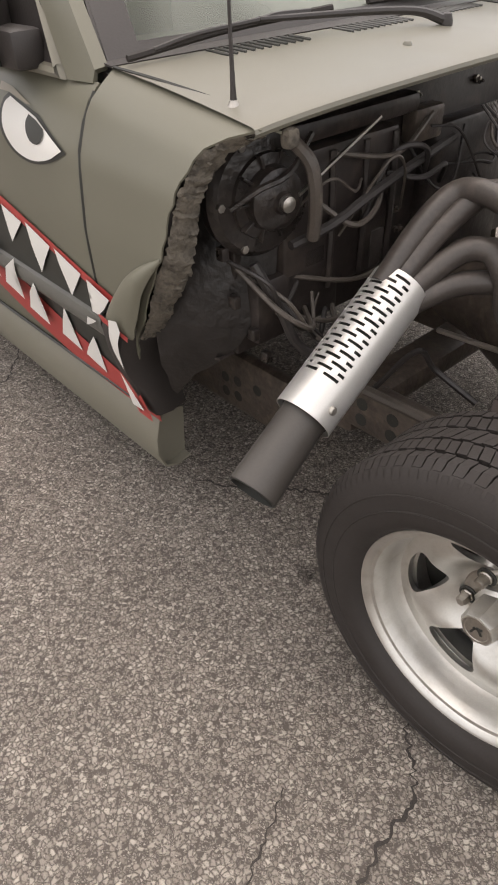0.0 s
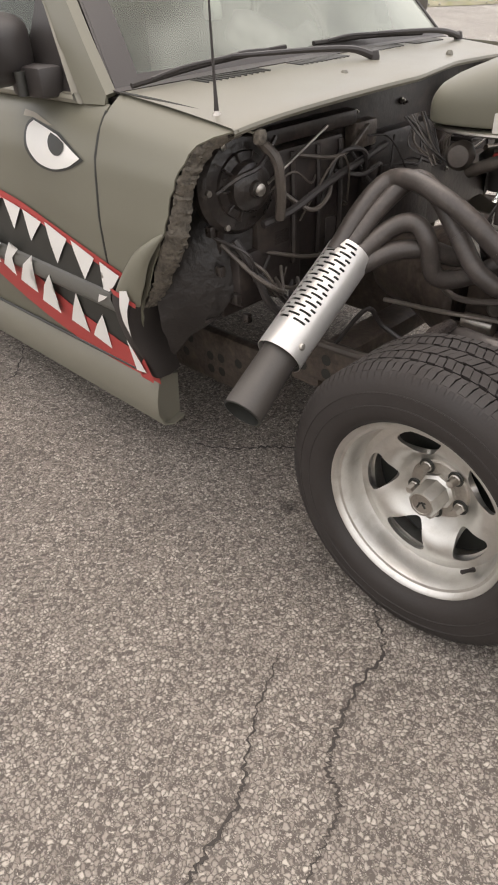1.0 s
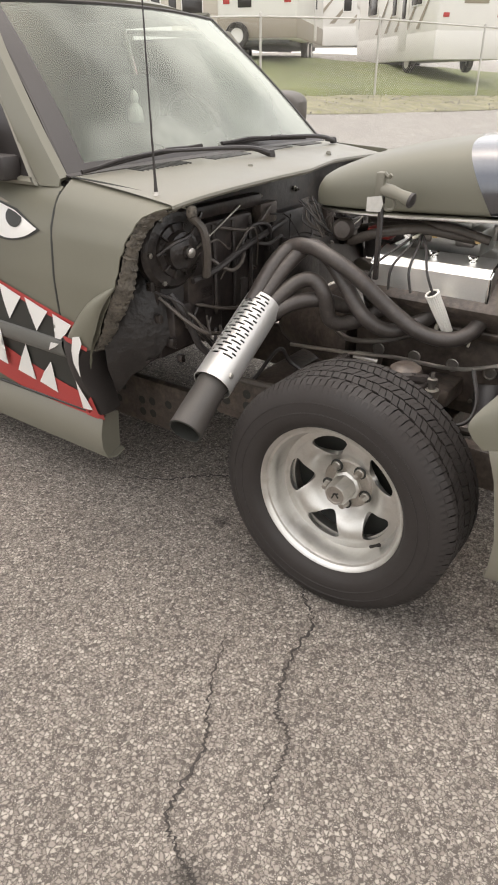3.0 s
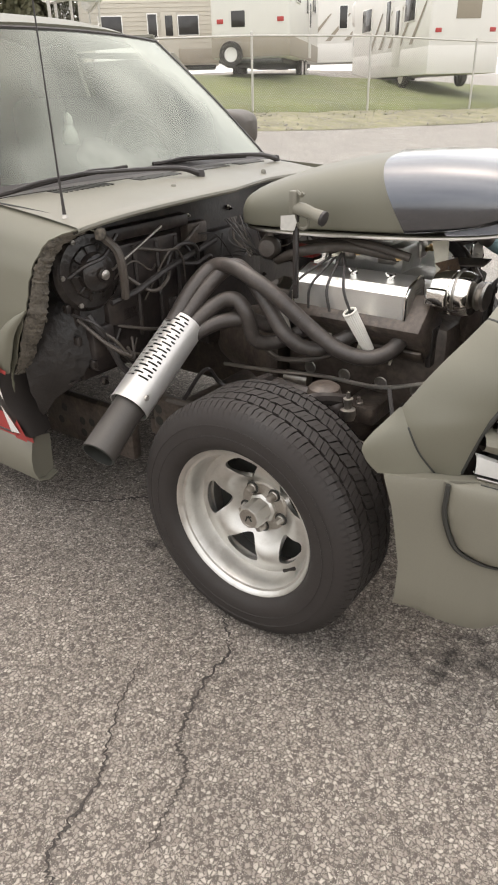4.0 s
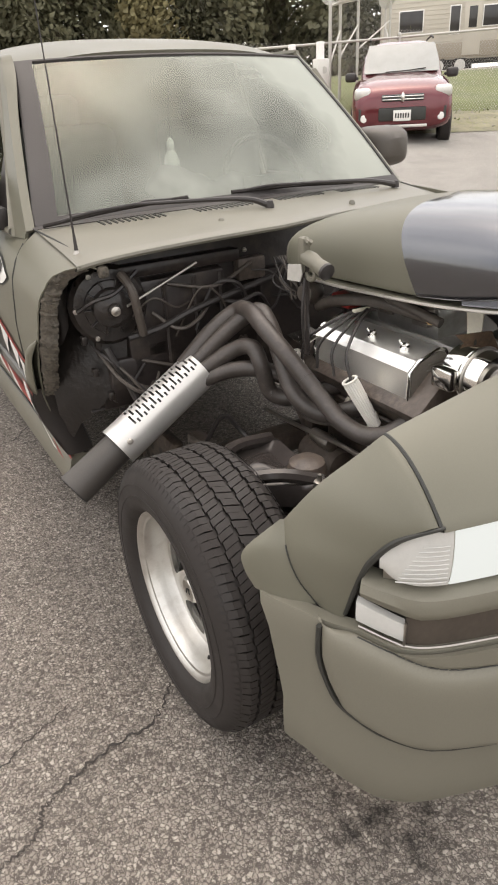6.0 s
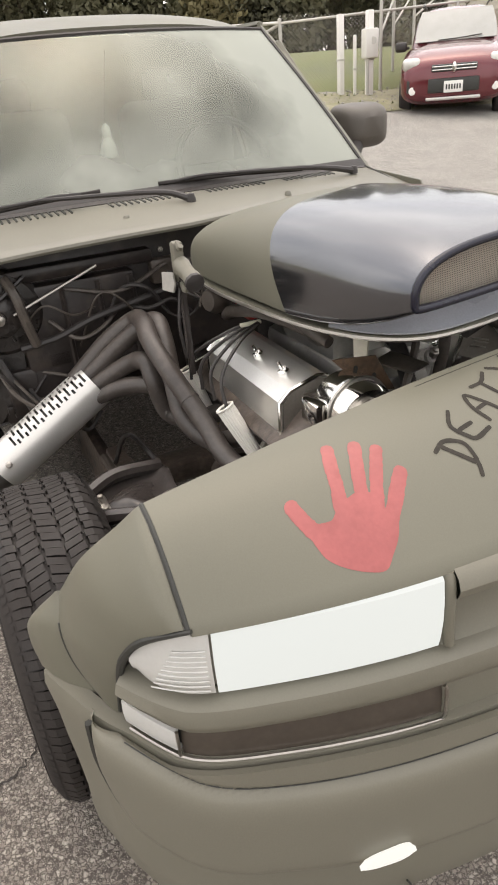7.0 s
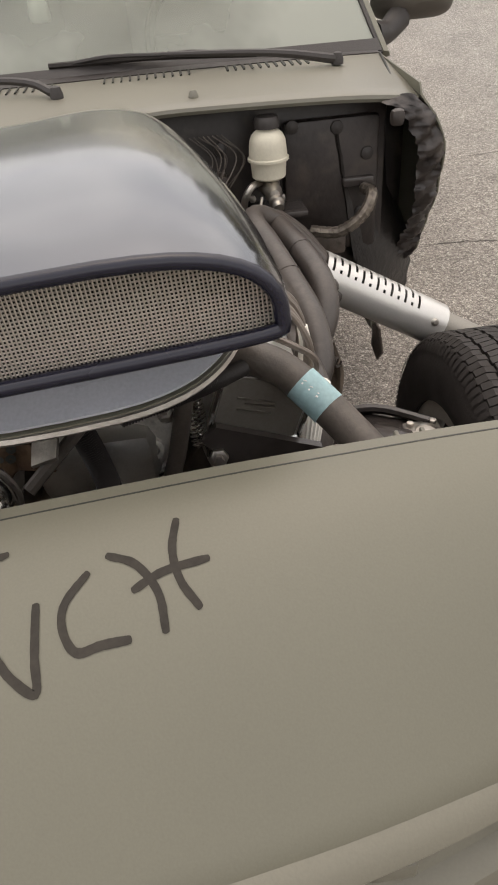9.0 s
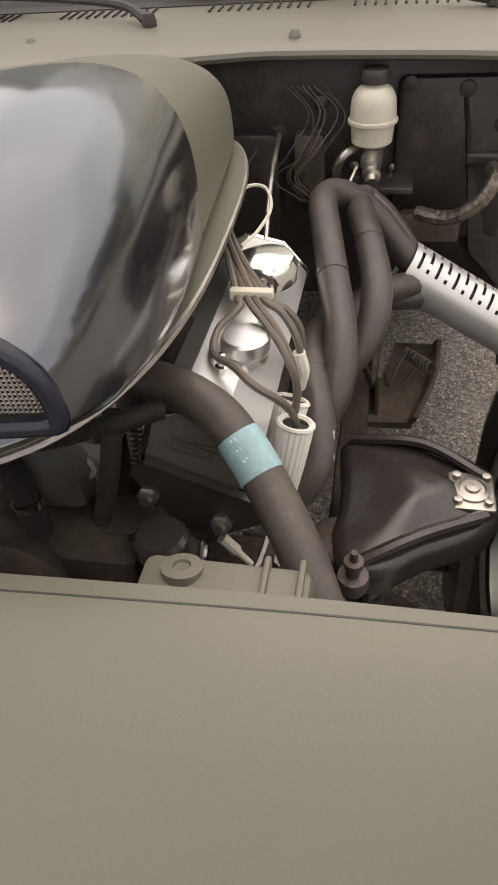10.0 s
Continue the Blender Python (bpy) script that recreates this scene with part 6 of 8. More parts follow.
part("dipstick", tube([(-0.16, 0.27, 0.88), (-0.36, 0.25, 0.93), (-0.59, 0.23, 0.935)], 0.004, 6), STEEL, engine)
part("white_wire", tube([(-0.16, 0.19, 0.945), (-0.212, 0.218, 0.955), (-0.265, 0.231, 0.962), (-0.268, 0.258, 0.96), (-0.215, 0.275, 0.953), (-0.155, 0.266, 0.945), (-0.12, 0.25, 0.94)], 0.0026, 6), CREAM, engine, "thin white wire loop")
part("dipstick_knob", lathe([(0.001, -0.012), (0.012, -0.008), (0.013, 0.006), (0.001, 0.012)], 12, Matrix.Translation((-0.595, 0.228, 0.938))), PLASTIC, engine)


# ---- exhaust headers and heat sleeves ----
def headers(s):
    """Four primary pipes, the perforated sleeve over their collector, and the tail."""
    top, low, end = Vector((-0.447, -0.452, 0.716)), Vector((-0.430, -0.735, 0.552)), Vector((-0.412, -0.882, 0.470))
    if s > 0:
        top, low, end = Vector((-0.442, 0.470, 0.752)), Vector((-0.432, 0.745, 0.594)), Vector((-0.420, 0.891, 0.510))
    ex = part("exhaust_header", tube([top + (low - top) * 0.02, low], 0.046 if s < 0 else 0.039, 16, smooth=False), HEADER, truck, "black exhaust header with four pipes")
    right_runs = ([(-0.455, -0.50, 0.735), (-0.452, -0.40, 0.82), (-0.435, -0.325, 0.868), (-0.37, -0.318, 0.880), (-0.28, -0.330, 0.858), (-0.20, -0.322, 0.815), (-0.13, -0.300, 0.752), (-0.07, -0.285, 0.705), (0.00, -0.28, 0.668), (0.08, -0.265, 0.655), (0.13, -0.225, 0.672), (0.155, -0.175, 0.715)],
                [(-0.440, -0.49, 0.725), (-0.425, -0.37, 0.815), (-0.385, -0.288, 0.872), (-0.32, -0.285, 0.848), (-0.24, -0.30, 0.77), (-0.17, -0.305, 0.69), (-0.10, -0.27, 0.65), (-0.03, -0.22, 0.675), (0.02, -0.17, 0.71)],
                [(-0.425, -0.49, 0.705), (-0.39, -0.37, 0.77), (-0.34, -0.335, 0.785), (-0.30, -0.33, 0.745), (-0.285, -0.31, 0.66), (-0.24, -0.26, 0.645), (-0.17, -0.20, 0.68), (-0.12, -0.17, 0.71)],
                [(-0.42, -0.48, 0.69), (-0.37, -0.38, 0.72), (-0.31, -0.31, 0.72), (-0.26, -0.24, 0.69), (-0.22, -0.17, 0.71)])
    left_runs = ([(-0.43, 0.50, 0.745), (-0.455, 0.42, 0.835), (-0.44, 0.36, 0.883), (-0.395, 0.332, 0.893), (-0.30, 0.345, 0.885), (-0.20, 0.365, 0.86), (-0.095, 0.386, 0.825), (-0.025, 0.385, 0.775), (0.0, 0.35, 0.735), (0.0, 0.29, 0.715)],
                 [(-0.44, 0.50, 0.745), (-0.475, 0.44, 0.82), (-0.495, 0.395, 0.853), (-0.43, 0.390, 0.862), (-0.32, 0.412, 0.855), (-0.21, 0.430, 0.830), (-0.15, 0.420, 0.785), (-0.12, 0.37, 0.735), (-0.12, 0.29, 0.715)],
                 [(-0.42, 0.50, 0.73), (-0.34, 0.43, 0.755), (-0.25, 0.385, 0.765), (-0.15, 0.350, 0.785), (-0.05, 0.352, 0.795), (0.02, 0.367, 0.772), (0.07, 0.370, 0.735), (0.10, 0.340, 0.700), (0.12, 0.27, 0.700)],
                 [(-0.41, 0.50, 0.71), (-0.36, 0.42, 0.73), (-0.30, 0.37, 0.73), (-0.25, 0.30, 0.70), (-0.22, 0.25, 0.71)])
    for pts in (right_runs if s < 0 else left_runs):
        part("primary_pipe", tube(pts, 0.0235, 14, 8), HEADER, ex)
        w = Vector(pts[len(pts) // 2])
        d = Vector(pts[len(pts) // 2 + 1]) - w
        part("weld_bead", tube([w, w + d.normalized() * 0.004], 0.0248, 14, 1), HEADER, ex)
    # sleeve with rows of slots cut through it
    axis = (low - top)
    m = aim(top, axis)
    length, r, nth, na = axis.length, 0.058 if s < 0 else 0.047, 80, 100 if s < 0 else 52
    lift = (m.inverted().to_3x3() @ Vector((-0.55, s * 0.15, 1))).normalized()
    a0 = math.atan2(lift.y, lift.x)
    bm = bmesh.new()
    vs = [[bm.verts.new(m @ Vector((r * math.cos(a0 + 2 * math.pi * k / nth), r * math.sin(a0 + 2 * math.pi * k / nth), length * j / na))) for k in range(nth)] for j in range(na + 1)]
    for j in range(na):
        row = (j - 3) // 4 if s < 0 else (j - 2) // 3
        cut = 3 <= j < 77 and (j - 3) % 4 < 2 if s < 0 else 2 <= j < 40 and (j - 2) % 3 == 0
        for k in range(nth):
            ang = (k + nth // 2) % nth - nth // 2
            slot = cut and -18 <= ang <= 18 and (((ang + 20 + (5 if row % 2 else 0)) % 10) > 2 if s < 0 else ((ang + 21 + (7 if row % 2 else 0)) % 14) > 2)
            if not slot:
                bm.faces.new((vs[j][k], vs[j][(k + 1) % nth], vs[j + 1][(k + 1) % nth], vs[j + 1][k]))
    sl = part("heat_sleeve", thick(bm, -0.002), SLEEVE, ex, "slotted silver heat sleeve")
    part("sleeve_liner", tube([top + axis * 0.02, top + axis * 0.98], 0.050 if s < 0 else 0.041, 20, smooth=False), MOUTH, sl)
    side_d = (m.to_3x3() @ Vector((math.cos(a0 - s * -1.75), math.sin(a0 - s * -1.75), 0)))
    part("sleeve_screw", lathe([(0.009, 0), (0.009, 0.004), (0.005, 0.007), (0.001, 0.007)], 10, aim(top + axis * 0.90 + side_d * r, side_d)), STEEL, sl)
    tw = 1.0 if s < 0 else 0.80
    bm = tube([low - axis * 0.06, low + (end - low) * 0.2, end], [0.047 * tw, 0.047 * tw, 0.050 * tw], 24, 4)
    bmesh.ops.delete(bm, geom=[f for f in bm.faces if len(f.verts) > 4 and (f.calc_center_median() - end).length < 0.01], context="FACES_ONLY")
    bm2 = lathe([(0.050 * tw, 0.0), (0.0455 * tw, 0.001), (0.0455 * tw, -0.10), (0.001, -0.10)], 24, aim(end + (end - low).normalized() * 0.001, end - low), caps=False)
    part("tail_pipe", bm, TAILPIPE if s < 0 else DULL_PIPE, ex, "matt grey tail pipe")
    part("pipe_mouth", bm2, MOUTH, ex)


headers(-1)
headers(1)
rng = random.Random(17)
for a, b, w in (((0.045, 0.3895, 0.772), (0.085, 0.3850, 0.728), 0.007), ((-0.060, 0.372, 0.806), (-0.015, 0.3840, 0.795), 0.009)):
    a, b = Vector(a), Vector(b)
    rows = []
    for k in range(15):
        p = a.lerp(b, k / 14)
        half = w * math.sin(math.pi * (k + 0.6) / 15.2) ** 0.5
        rows.append([p + Vector((0.0015 * j * j, q, 0)) for j, q in ((-1, -half * rng.uniform(0.3, 1.0)), (0, 0), (1, half * rng.uniform(0.3, 1.0)))])
    part("peeling_coat", thick(grid(rows), 0.001), CREAM, bpy.data.objects["exhaust_header.001"], "peeling pale coating")

# ---- hood scoop ----
SY = 0.032
SX = [-0.475, -0.468, -0.45, -0.40, -0.30, -0.15, 0.0, 0.15, 0.27, 0.36, 0.405, 0.43]
SW = [0.105, 0.138, 0.160, 0.178, 0.190, 0.198, 0.205, 0.210, 0.211, 0.206, 0.200, 0.193]
ST = [1.030, 1.055, 1.072, 1.098, 1.129, 1.159, 1.180, 1.188, 1.186, 1.176, 1.167, 1.159]
SB = [0.990, 0.980, 0.977, 0.977, 0.980, 0.986, 0.993, 1.006, 1.024, 1.044, 1.060, 1.071]


def scoop_ring(x, grow=0.0, n=44, slant=0.0):
    span = max(0.0, min(0.035, (0.43 - x) * 0.5, (x + 0.475) * 0.5))
    w, t, b = (sum(lerp(x + span * d, SX, q) for d in (-1, -0.5, 0, 0.5, 1)) / 5 for q in (SW, ST, SB))
    w, t, b = w + grow, t + grow, b - grow
    out = []
    for k in range(n):
        a = 2 * math.pi * k / n
        c, s_ = math.cos(a), math.sin(a)
        zc = b + (t - b) * 0.12
        blunt = lerp(x, [-0.4, 0.1], [0.86, 1.0])
        y = SY + 0.018 * min(1, max(0, x / 0.4)) + w * math.copysign(abs(c) ** (0.62 * blunt), c)
        z = zc + ((t - zc) * abs(s_) ** (0.72 * blunt) if s_ > 0 else -(zc - b) * abs(s_) ** 0.4)
        back = 0.11 * slant * max(0.0, (y - SY) / 0.2)
        out.append(Vector((x + slant * (1.19 - z) - back, y, z)))
    return out


def lean_at(x):
    return sum(lerp(x + d, [-0.475, -0.30, 0.0, 0.25, 0.43], [0, 0.25, 0.62, 0.3, 0]) for d in (-0.04, -0.02, 0, 0.02, 0.04)) / 5


rear_xs = [-0.475, -0.468, -0.455, -0.43] + [-0.40 + 0.04 * k for k in range(10)] + [0.0]
front_xs = [0.02 * k for k in range(21)] + [0.415, 0.43]
bm = grid([scoop_ring(x, 0, 72, lean_at(x)) for x in rear_xs], closed=True)
cap(bm, list(bm.verts)[:72])
scoop = part("hood_scoop", bm, OLIVE, truck, "hood scoop with olive rear and dark blue front", sharp=80)
bm = grid([scoop_ring(x, 0.0015, 72, lean_at(x)) for x in front_xs], closed=True)
part("front_shell", bm, SCOOP_BLUE, scoop, "dark blue glossy front of the scoop", sharp=80)
lip = scoop_ring(0.432, -0.0035)
part("mouth_lip", tube(lip, 0.0068, 8, closed=True, smooth=False), SCOOP_LIP, scoop, sharp=80)
rows = [scoop_ring(0.43, -0.008), scoop_ring(0.36, -0.014), scoop_ring(0.30, -0.03)]
bm = grid([[Vector((x, p.y, p.z)) for p in r] for x, r in zip((0.43, 0.38, 0.32), rows)], closed=True)
cap(bm, list(bm.verts)[-44:])
part("mouth_inside", bm, MOUTH, scoop)
# woven wire screen in the mouth
ring = scoop_ring(0.43, -0.003, 160)
def span_y(z):
    ys = [p.y for p, q in zip(ring, ring[1:] + ring[:1]) if (p.z - z) * (q.z - z) <= 0]
    return (min(ys), max(ys)) if len(ys) > 1 else None
def span_z(y):
    zs = [p.z for p, q in zip(ring, ring[1:] + ring[:1]) if (p.y - y) * (q.y - y) <= 0]
    return (min(zs), max(zs)) if len(zs) > 1 else None
bm = bmesh.new()
def strand(a, b, w):
    d = (b - a).normalized()
    n = Vector((1, 0, 0))
    s_ = d.cross(n) * w
    q = [bm.verts.new(p) for p in (a + s_, a + n * w, a - s_, b - s_, b + n * w, b + s_)]
    bm.faces.new((q[0], q[1], q[4], q[5]))
    bm.faces.new((q[1], q[2], q[3], q[4]))
z = 1.070
while z < 1.172:
    sp = span_y(z)
    if sp:
        strand(Vector((0.418, sp[0], z)), Vector((0.418, sp[1], z)), 0.00085)
    z += 0.0034
y = SY - 0.21
while y < SY + 0.22:
    sp = span_z(y)
    if sp:
        strand(Vector((0.4188, y, sp[0])), Vector((0.4188, y, sp[1])), 0.00085)
    y += 0.0034
WIRE = mat("screen_wire", (0.50, 0.455, 0.40), 0.4, metal=0.6, var=0.1, bump=0)
me_ob = part("wire_screen", bm, WIRE, scoop, "fine woven wire screen")
# flange under the scoop
fl = []
for k in range(72):
    a = 2 * math.pi * k / 72
    c, s_ = math.cos(a), math.sin(a)
    fl.append((-0.045 + 0.440 * math.copysign(abs(c) ** 0.72, c), SY + 0.008 + 0.212 * math.copysign(abs(s_) ** 0.62, s_)))
tilt = Matrix(((1, 0, 0, 0), (0, 1, 0, 0), (0.040, 0, 1, 0.0165), (0, 0, 0, 1)))
part("scoop_flange", plate(fl, 0.964, 0.972, tilt), OLIVE, scoop)
front = [(x, y) for x, y in fl if x > 0.20]
front = sorted(front, key=lambda q: q[1])
rows = []
for k, dz in ((0.99, 0.0735), (0.95, 0.078), (0.90, 0.088), (0.85, 0.104), (0.81, 0.124)):
    rows.append([Vector((0.02 + (x - 0.02) * k, SY + 0.008 + (y - SY - 0.008) * k, 0.917 + dz + 0.040 * x)) for x, y in front])
part("flange_skin", thick(grid(rows), -0.003), FAIRING, scoop, "dark blue glossy fairing above the flange", sharp=80)
part("flange_edge", tube([(x, y, 0.967 + 0.0165 + 0.040 * x) for x, y in fl], 0.0045, 6, closed=True, smooth=False), STEEL, scoop)


# the scoop sits a little askew on its carburettor
scoop_parts = [scoop] + list(scoop.children)
askew = Matrix.Translation((-0.05, SY, 0.97)) @ Matrix.Rotation(radians(3.2), 4, "Z") @ Matrix.Rotation(radians(2.8), 4, "X") @ Matrix.Translation((0.05, -SY, -0.97))
for o in scoop_parts:
    o.data.transform(askew)


# ---- front clip: hood piece, fender corners, lamps, bumper ----
PLAN = [(0.345, -0.762), (0.40, -0.742), (0.455, -0.715), (0.505, -0.690), (0.548, -0.660), (0.590, -0.623), (0.628, -0.572), (0.662, -0.48), (0.690, -0.385), (0.712, -0.285), (0.730, -0.15), (0.736, 0.0)]
plan_line = catmull([(x, y, 0) for x, y in PLAN], 10)
plan_line = plan_line + [Vector((p.x - 0.041 * abs(p.y), -p.y, 0)) for p in plan_line[::-1][1:]]
PN = len(plan_line)
plan_out = []
for i, p in enumerate(plan_line):
    d = plan_line[min(i + 1, PN - 1)] - plan_line[max(i - 1, 0)]
    plan_out.append(Vector((d.y, -d.x, 0)).normalized())
PLAN_Y = [p.y for p in plan_line]


def roll_z(y):
    """How much higher the upper edge of the front stands towards the far side."""
    return smooth_lerp(y, [-0.75, -0.55, -0.33, -0.22, 0.05, 0.33, 0.75], [-0.008, 0.002, 0.014, 0.020, 0.028, 0.030, 0.022])


def nose(y, off=0.0, z=0.0):
    """A point on the nose's plan line at y, pushed out by off."""
    i = float(np.interp(y, PLAN_Y, range(PN)))
    k = min(int(i), PN - 2)
    f = i - k
    p = plan_line[k].lerp(plan_line[k + 1], f)
    n = plan_out[k].lerp(plan_out[k + 1], f).normalized()
    return Vector((p.x, p.y, z + roll_z(y) * min(1, max(0, (z - 0.55) / 0.27)))) + n * off


def band(y0, y1, prof, n=60, bm=None):
    """A strip bent round the nose: prof gives (z, outward offset) from top to bottom."""
    return grid([[nose(y0 + (y1 - y0) * k / n, o, z) for k in range(n + 1)] for z, o in prof], bm=bm)


def full_band(prof, lo=0, hi=None):
    idx = range(lo, hi or PN)
    return grid([[plan_line[i] + plan_out[i] * o + Vector((0, 0, z)) for i in idx] for z, o in prof])


def hood_ends(y):
    """The hood piece's rear and front edge: x against y."""
    return 0.472 - 0.047 * y, 0.727 - 0.314 * y * y - 0.0205 * y


def hood_z(x, y):
    xr, xf = hood_ends(y)
    zr = smooth_lerp(y, [-0.7, -0.59, -0.36, -0.17, 0, 0.2, 0.4, 0.58, 0.7], [0.905, 0.925, 0.953, 0.973, 0.985, 0.993, 0.993, 0.985, 0.975])
    zf = 0.822 + roll_z(y)
    s = min(max((x - xr) / (xf - xr), 0), 1)
    return zr - (zr - zf) * s ** 1.8


def hood_pt(y, s, lift=0.0):
    xr, xf = hood_ends(y)
    x = xr + (xf - xr) * s
    return Vector((x, y, hood_z(x, y) + lift))


hy = [float(q) for q in np.linspace(-0.580, 0.632, 51)]
rows = [[hood_pt(y, 0) + Vector((dx, 0, dz)) for y in hy] for dx, dz in ((0.014, -0.022), (0.002, -0.018), (-0.003, -0.008))]
rows += [[hood_pt(y, s) for y in hy] for s in np.linspace(0, 1, 22)]
rows += [[hood_pt(y, 1) + Vector((0.004, 0, -0.010)) for y in hy], [hood_pt(y, 1) + Vector((-0.012, 0, -0.016)) for y in hy]]
hood = part("hood_nose", grid(rows), OLIVE, truck, "front remnant of the olive hood, hand-painted", sharp=60)
part("hood_lining", thick(grid([[hood_pt(y, s) + Vector((0, 0, -0.022)) for y in hy] for s in (0.08, 0.5, 0.95)]), -0.006), BLACK, hood)
part("radiator", box((0.60, 0.0, 0.62), (0.06, 0.72, 0.40), 0.01), BLACK, truck)
part("core_support", box((0.545, 0.0, 0.80), (0.05, 1.06, 0.05), 0.008), BLACK, truck)
for s in (-1, 1):
    part("seam", tube([hood_pt(-0.583 if s < 0 else 0.635, u) + Vector((0, 0, -0.0015)) for u in np.linspace(0, 1, 12)], 0.0035, 6, smooth=False), MOUTH, truck)


part("hood_crease", tube([hood_pt(y, 0.05) + Vector((0, 0, -0.0004)) for y in [float(q) for q in np.linspace(-0.15, 0.57, 30)]], 0.0010, 5, smooth=False), MOUTH, hood)


def fender_corner(s):
    """The stub of the fender ahead of the wheel, with its flare."""
    dx = -0.02 if s > 0 else 0.0
    seam = catmull([(0.382, -0.702, 0.744), (0.410, -0.716, 0.700), (0.435, -0.710, 0.650), (0.465, -0.687, 0.600)], 6)
    rear = catmull([(0.485, -0.588, 0.924), (0.470, -0.616, 0.888), (0.430, -0.667, 0.824), (0.382, -0.702, 0.744)], 6) + seam[1:]
    lamp = catmull([(0.640, -0.578, 0.826), (0.627, -0.600, 0.820), (0.600, -0.630, 0.800), (0.570, -0.652, 0.757), (0.548, -0.662, 0.705), (0.528, -0.668, 0.650), (0.514, -0.671, 0.600)], 6)
    n = Vector((0.5, -0.72, 0.5)).normalized()
    rows = []
    for k, (a, b) in enumerate(zip(rear, lamp)):
        full = 0.020 * math.sin(math.pi * min(1, k / 9 + 0.18) / 2) * (1 if k < 22 else (len(rear) - k) / (len(rear) - 22) * 0.7 + 0.3)
        near = max(0.0, 1 - k / 16) ** 2
        row = []
        for u in (0, 0.04, 0.12, 0.25, 0.4, 0.55, 0.7, 0.85, 0.95, 1):
            p = a.lerp(b, u) + n * full * math.sin(math.pi * u) ** 0.8
            q = hood_pt(-0.5865, u) + Vector((0, 0, -0.001))
            row.append(p.lerp(q, near) if k == 0 else p + (hood_pt(-0.5865, u) - rear[0].lerp(lamp[0], u)) * near)
        rows.append(row)
    flare_out = catmull([(0.378, -0.708, 0.744), (0.326, -0.756, 0.668), (0.334, -0.763, 0.632), (0.362, -0.757, 0.602)], 6)
    rows2 = []
    for k, (a, b) in enumerate(zip(flare_out, seam)):
        rows2.append([a.lerp(b, u) + Vector((0, -0.012, 0.004)) * math.sin(math.pi * u) * min(1, k / 5) for u in (0, 0.08, 0.3, 0.6, 0.85, 1)])
    bms = [thick(grid(rows), 0.006), thick(grid(rows2), 0.006)]
    for bm in bms:
        for v in bm.verts:
            v.co.x += dx
            v.co.y -= 0.046 if s > 0 else 0.0
        if s > 0:
            flip(bm)
    f = part("fender_corner", bms[0], OLIVE, truck, "olive fender stub ahead of the wheel", sharp=60)
    part("fender_flare", bms[1], OLIVE, f, sharp=60)
    part("flare_seam", tube([(p.x + dx, p.y * -s + (0.046 if s > 0 else 0.0), p.z) for p in seam[5:]], 0.0024, 6, smooth=False), MOUTH, f)
    part("inner_panel", box((0.49, s * 0.58, 0.70), (0.10, 0.10, 0.26), 0.03), BLACK, f)


fender_corner(-1)
fender_corner(1)


def lamp_unit(s):
    y0, y1, yc = s * (0.272 if s < 0 else 0.43), s * 0.640, s * 0.556
    shell = part("headlamp", band(y0, y1, [(0.818, -0.030), (0.811, -0.010), (0.765, -0.008), (0.706, -0.010), (0.697, -0.03)], 40), STEEL, truck, "wide rectangular headlamp")

    def lens(a, b, material, name, off):
        n = 26
        rows = []
        for w, o in ((1.0, -0.006), (0.94, 0.002), (0.7, 0.006), (0.45, 0.007), (0.2, 0.004), (0.05, 0.0), (0.0, -0.008)):
            r = []
            for k in range(n + 1):
                u = k / n if name == "corner_lens" else 0
                lo, hi = 0.752 - 0.054 * max(0.20, 1 - u ** 4.5) ** 0.6, 0.752 + 0.063 * max(0.22, 1 - u ** 2.6) ** 0.55
                r.append(nose(a + (b - a) * k / n, o + off, lo + (hi - lo) * w))
            rows.append(r)
        return part(name, thick(grid(rows), 0.003), material, shell)
    lens(y0, yc, HEADLAMP, "lit_lens", 0.002)
    lens(yc + s * 0.003, s * 0.643, LENS, "corner_lens", 0.002)
    for k in range(9):
        z = 0.716 + 0.0085 * k
        part("lens_flute", tube([nose(yc + s * (0.008 + (0.062 - 0.0035 * k) * q), 0.0092, z) for q in (0.0, 0.35, 0.7, 1.0)], 0.0012, 5), LENS, shell)
    part("lamp_rim", tube([nose(y, -0.008, 0.812) for y in np.linspace(y0, y1, 24)], 0.0035, 6, smooth=False), MOUTH, shell)
    dx = -0.03 if s > 0 else 0
    part("lamp_gap", tube([(0.638 + dx, s * 0.580, 0.822), (0.598 + dx, s * 0.632, 0.797), (0.566 + dx, s * 0.654, 0.752), (0.542 + dx, s * 0.662, 0.700), (0.516 + dx, s * 0.669, 0.610)], [0.003, 0.005, 0.006, 0.006, 0.004], 8), MOUTH, shell)


lamp_unit(-1)
lamp_unit(1)

# bar under the lamps, marker slot, grille bars
rows = []
for w, o in ((0.0, -0.030), (0.04, 0.002), (0.17, 0.014), (0.5, 0.020), (0.8, 0.014), (0.97, 0.002), (1.0, -0.03)):
    row = []
    for k in range(81):
        y = -0.66 + 1.32 * k / 80
        v = min(1, max(0, (abs(y) - 0.60) / 0.06))
        row.append(nose(y, o, (0.693 + 0.020 * v) - (0.061 - 0.019 * v) * w))
    rows.append(row)
part("lamp_bar", grid(rows), OLIVE_DULL, truck)
part("marker_slot", band(-0.655, 0.655, [(0.640, -0.030), (0.61, -0.034), (0.575, -0.024)], 60), MOUTH, truck)
part("front_backing", full_band([(0.83, -0.05), (0.7, -0.055), (0.5, -0.055), (0.3, -0.055)], 24, PN - 24), BLACK, truck)
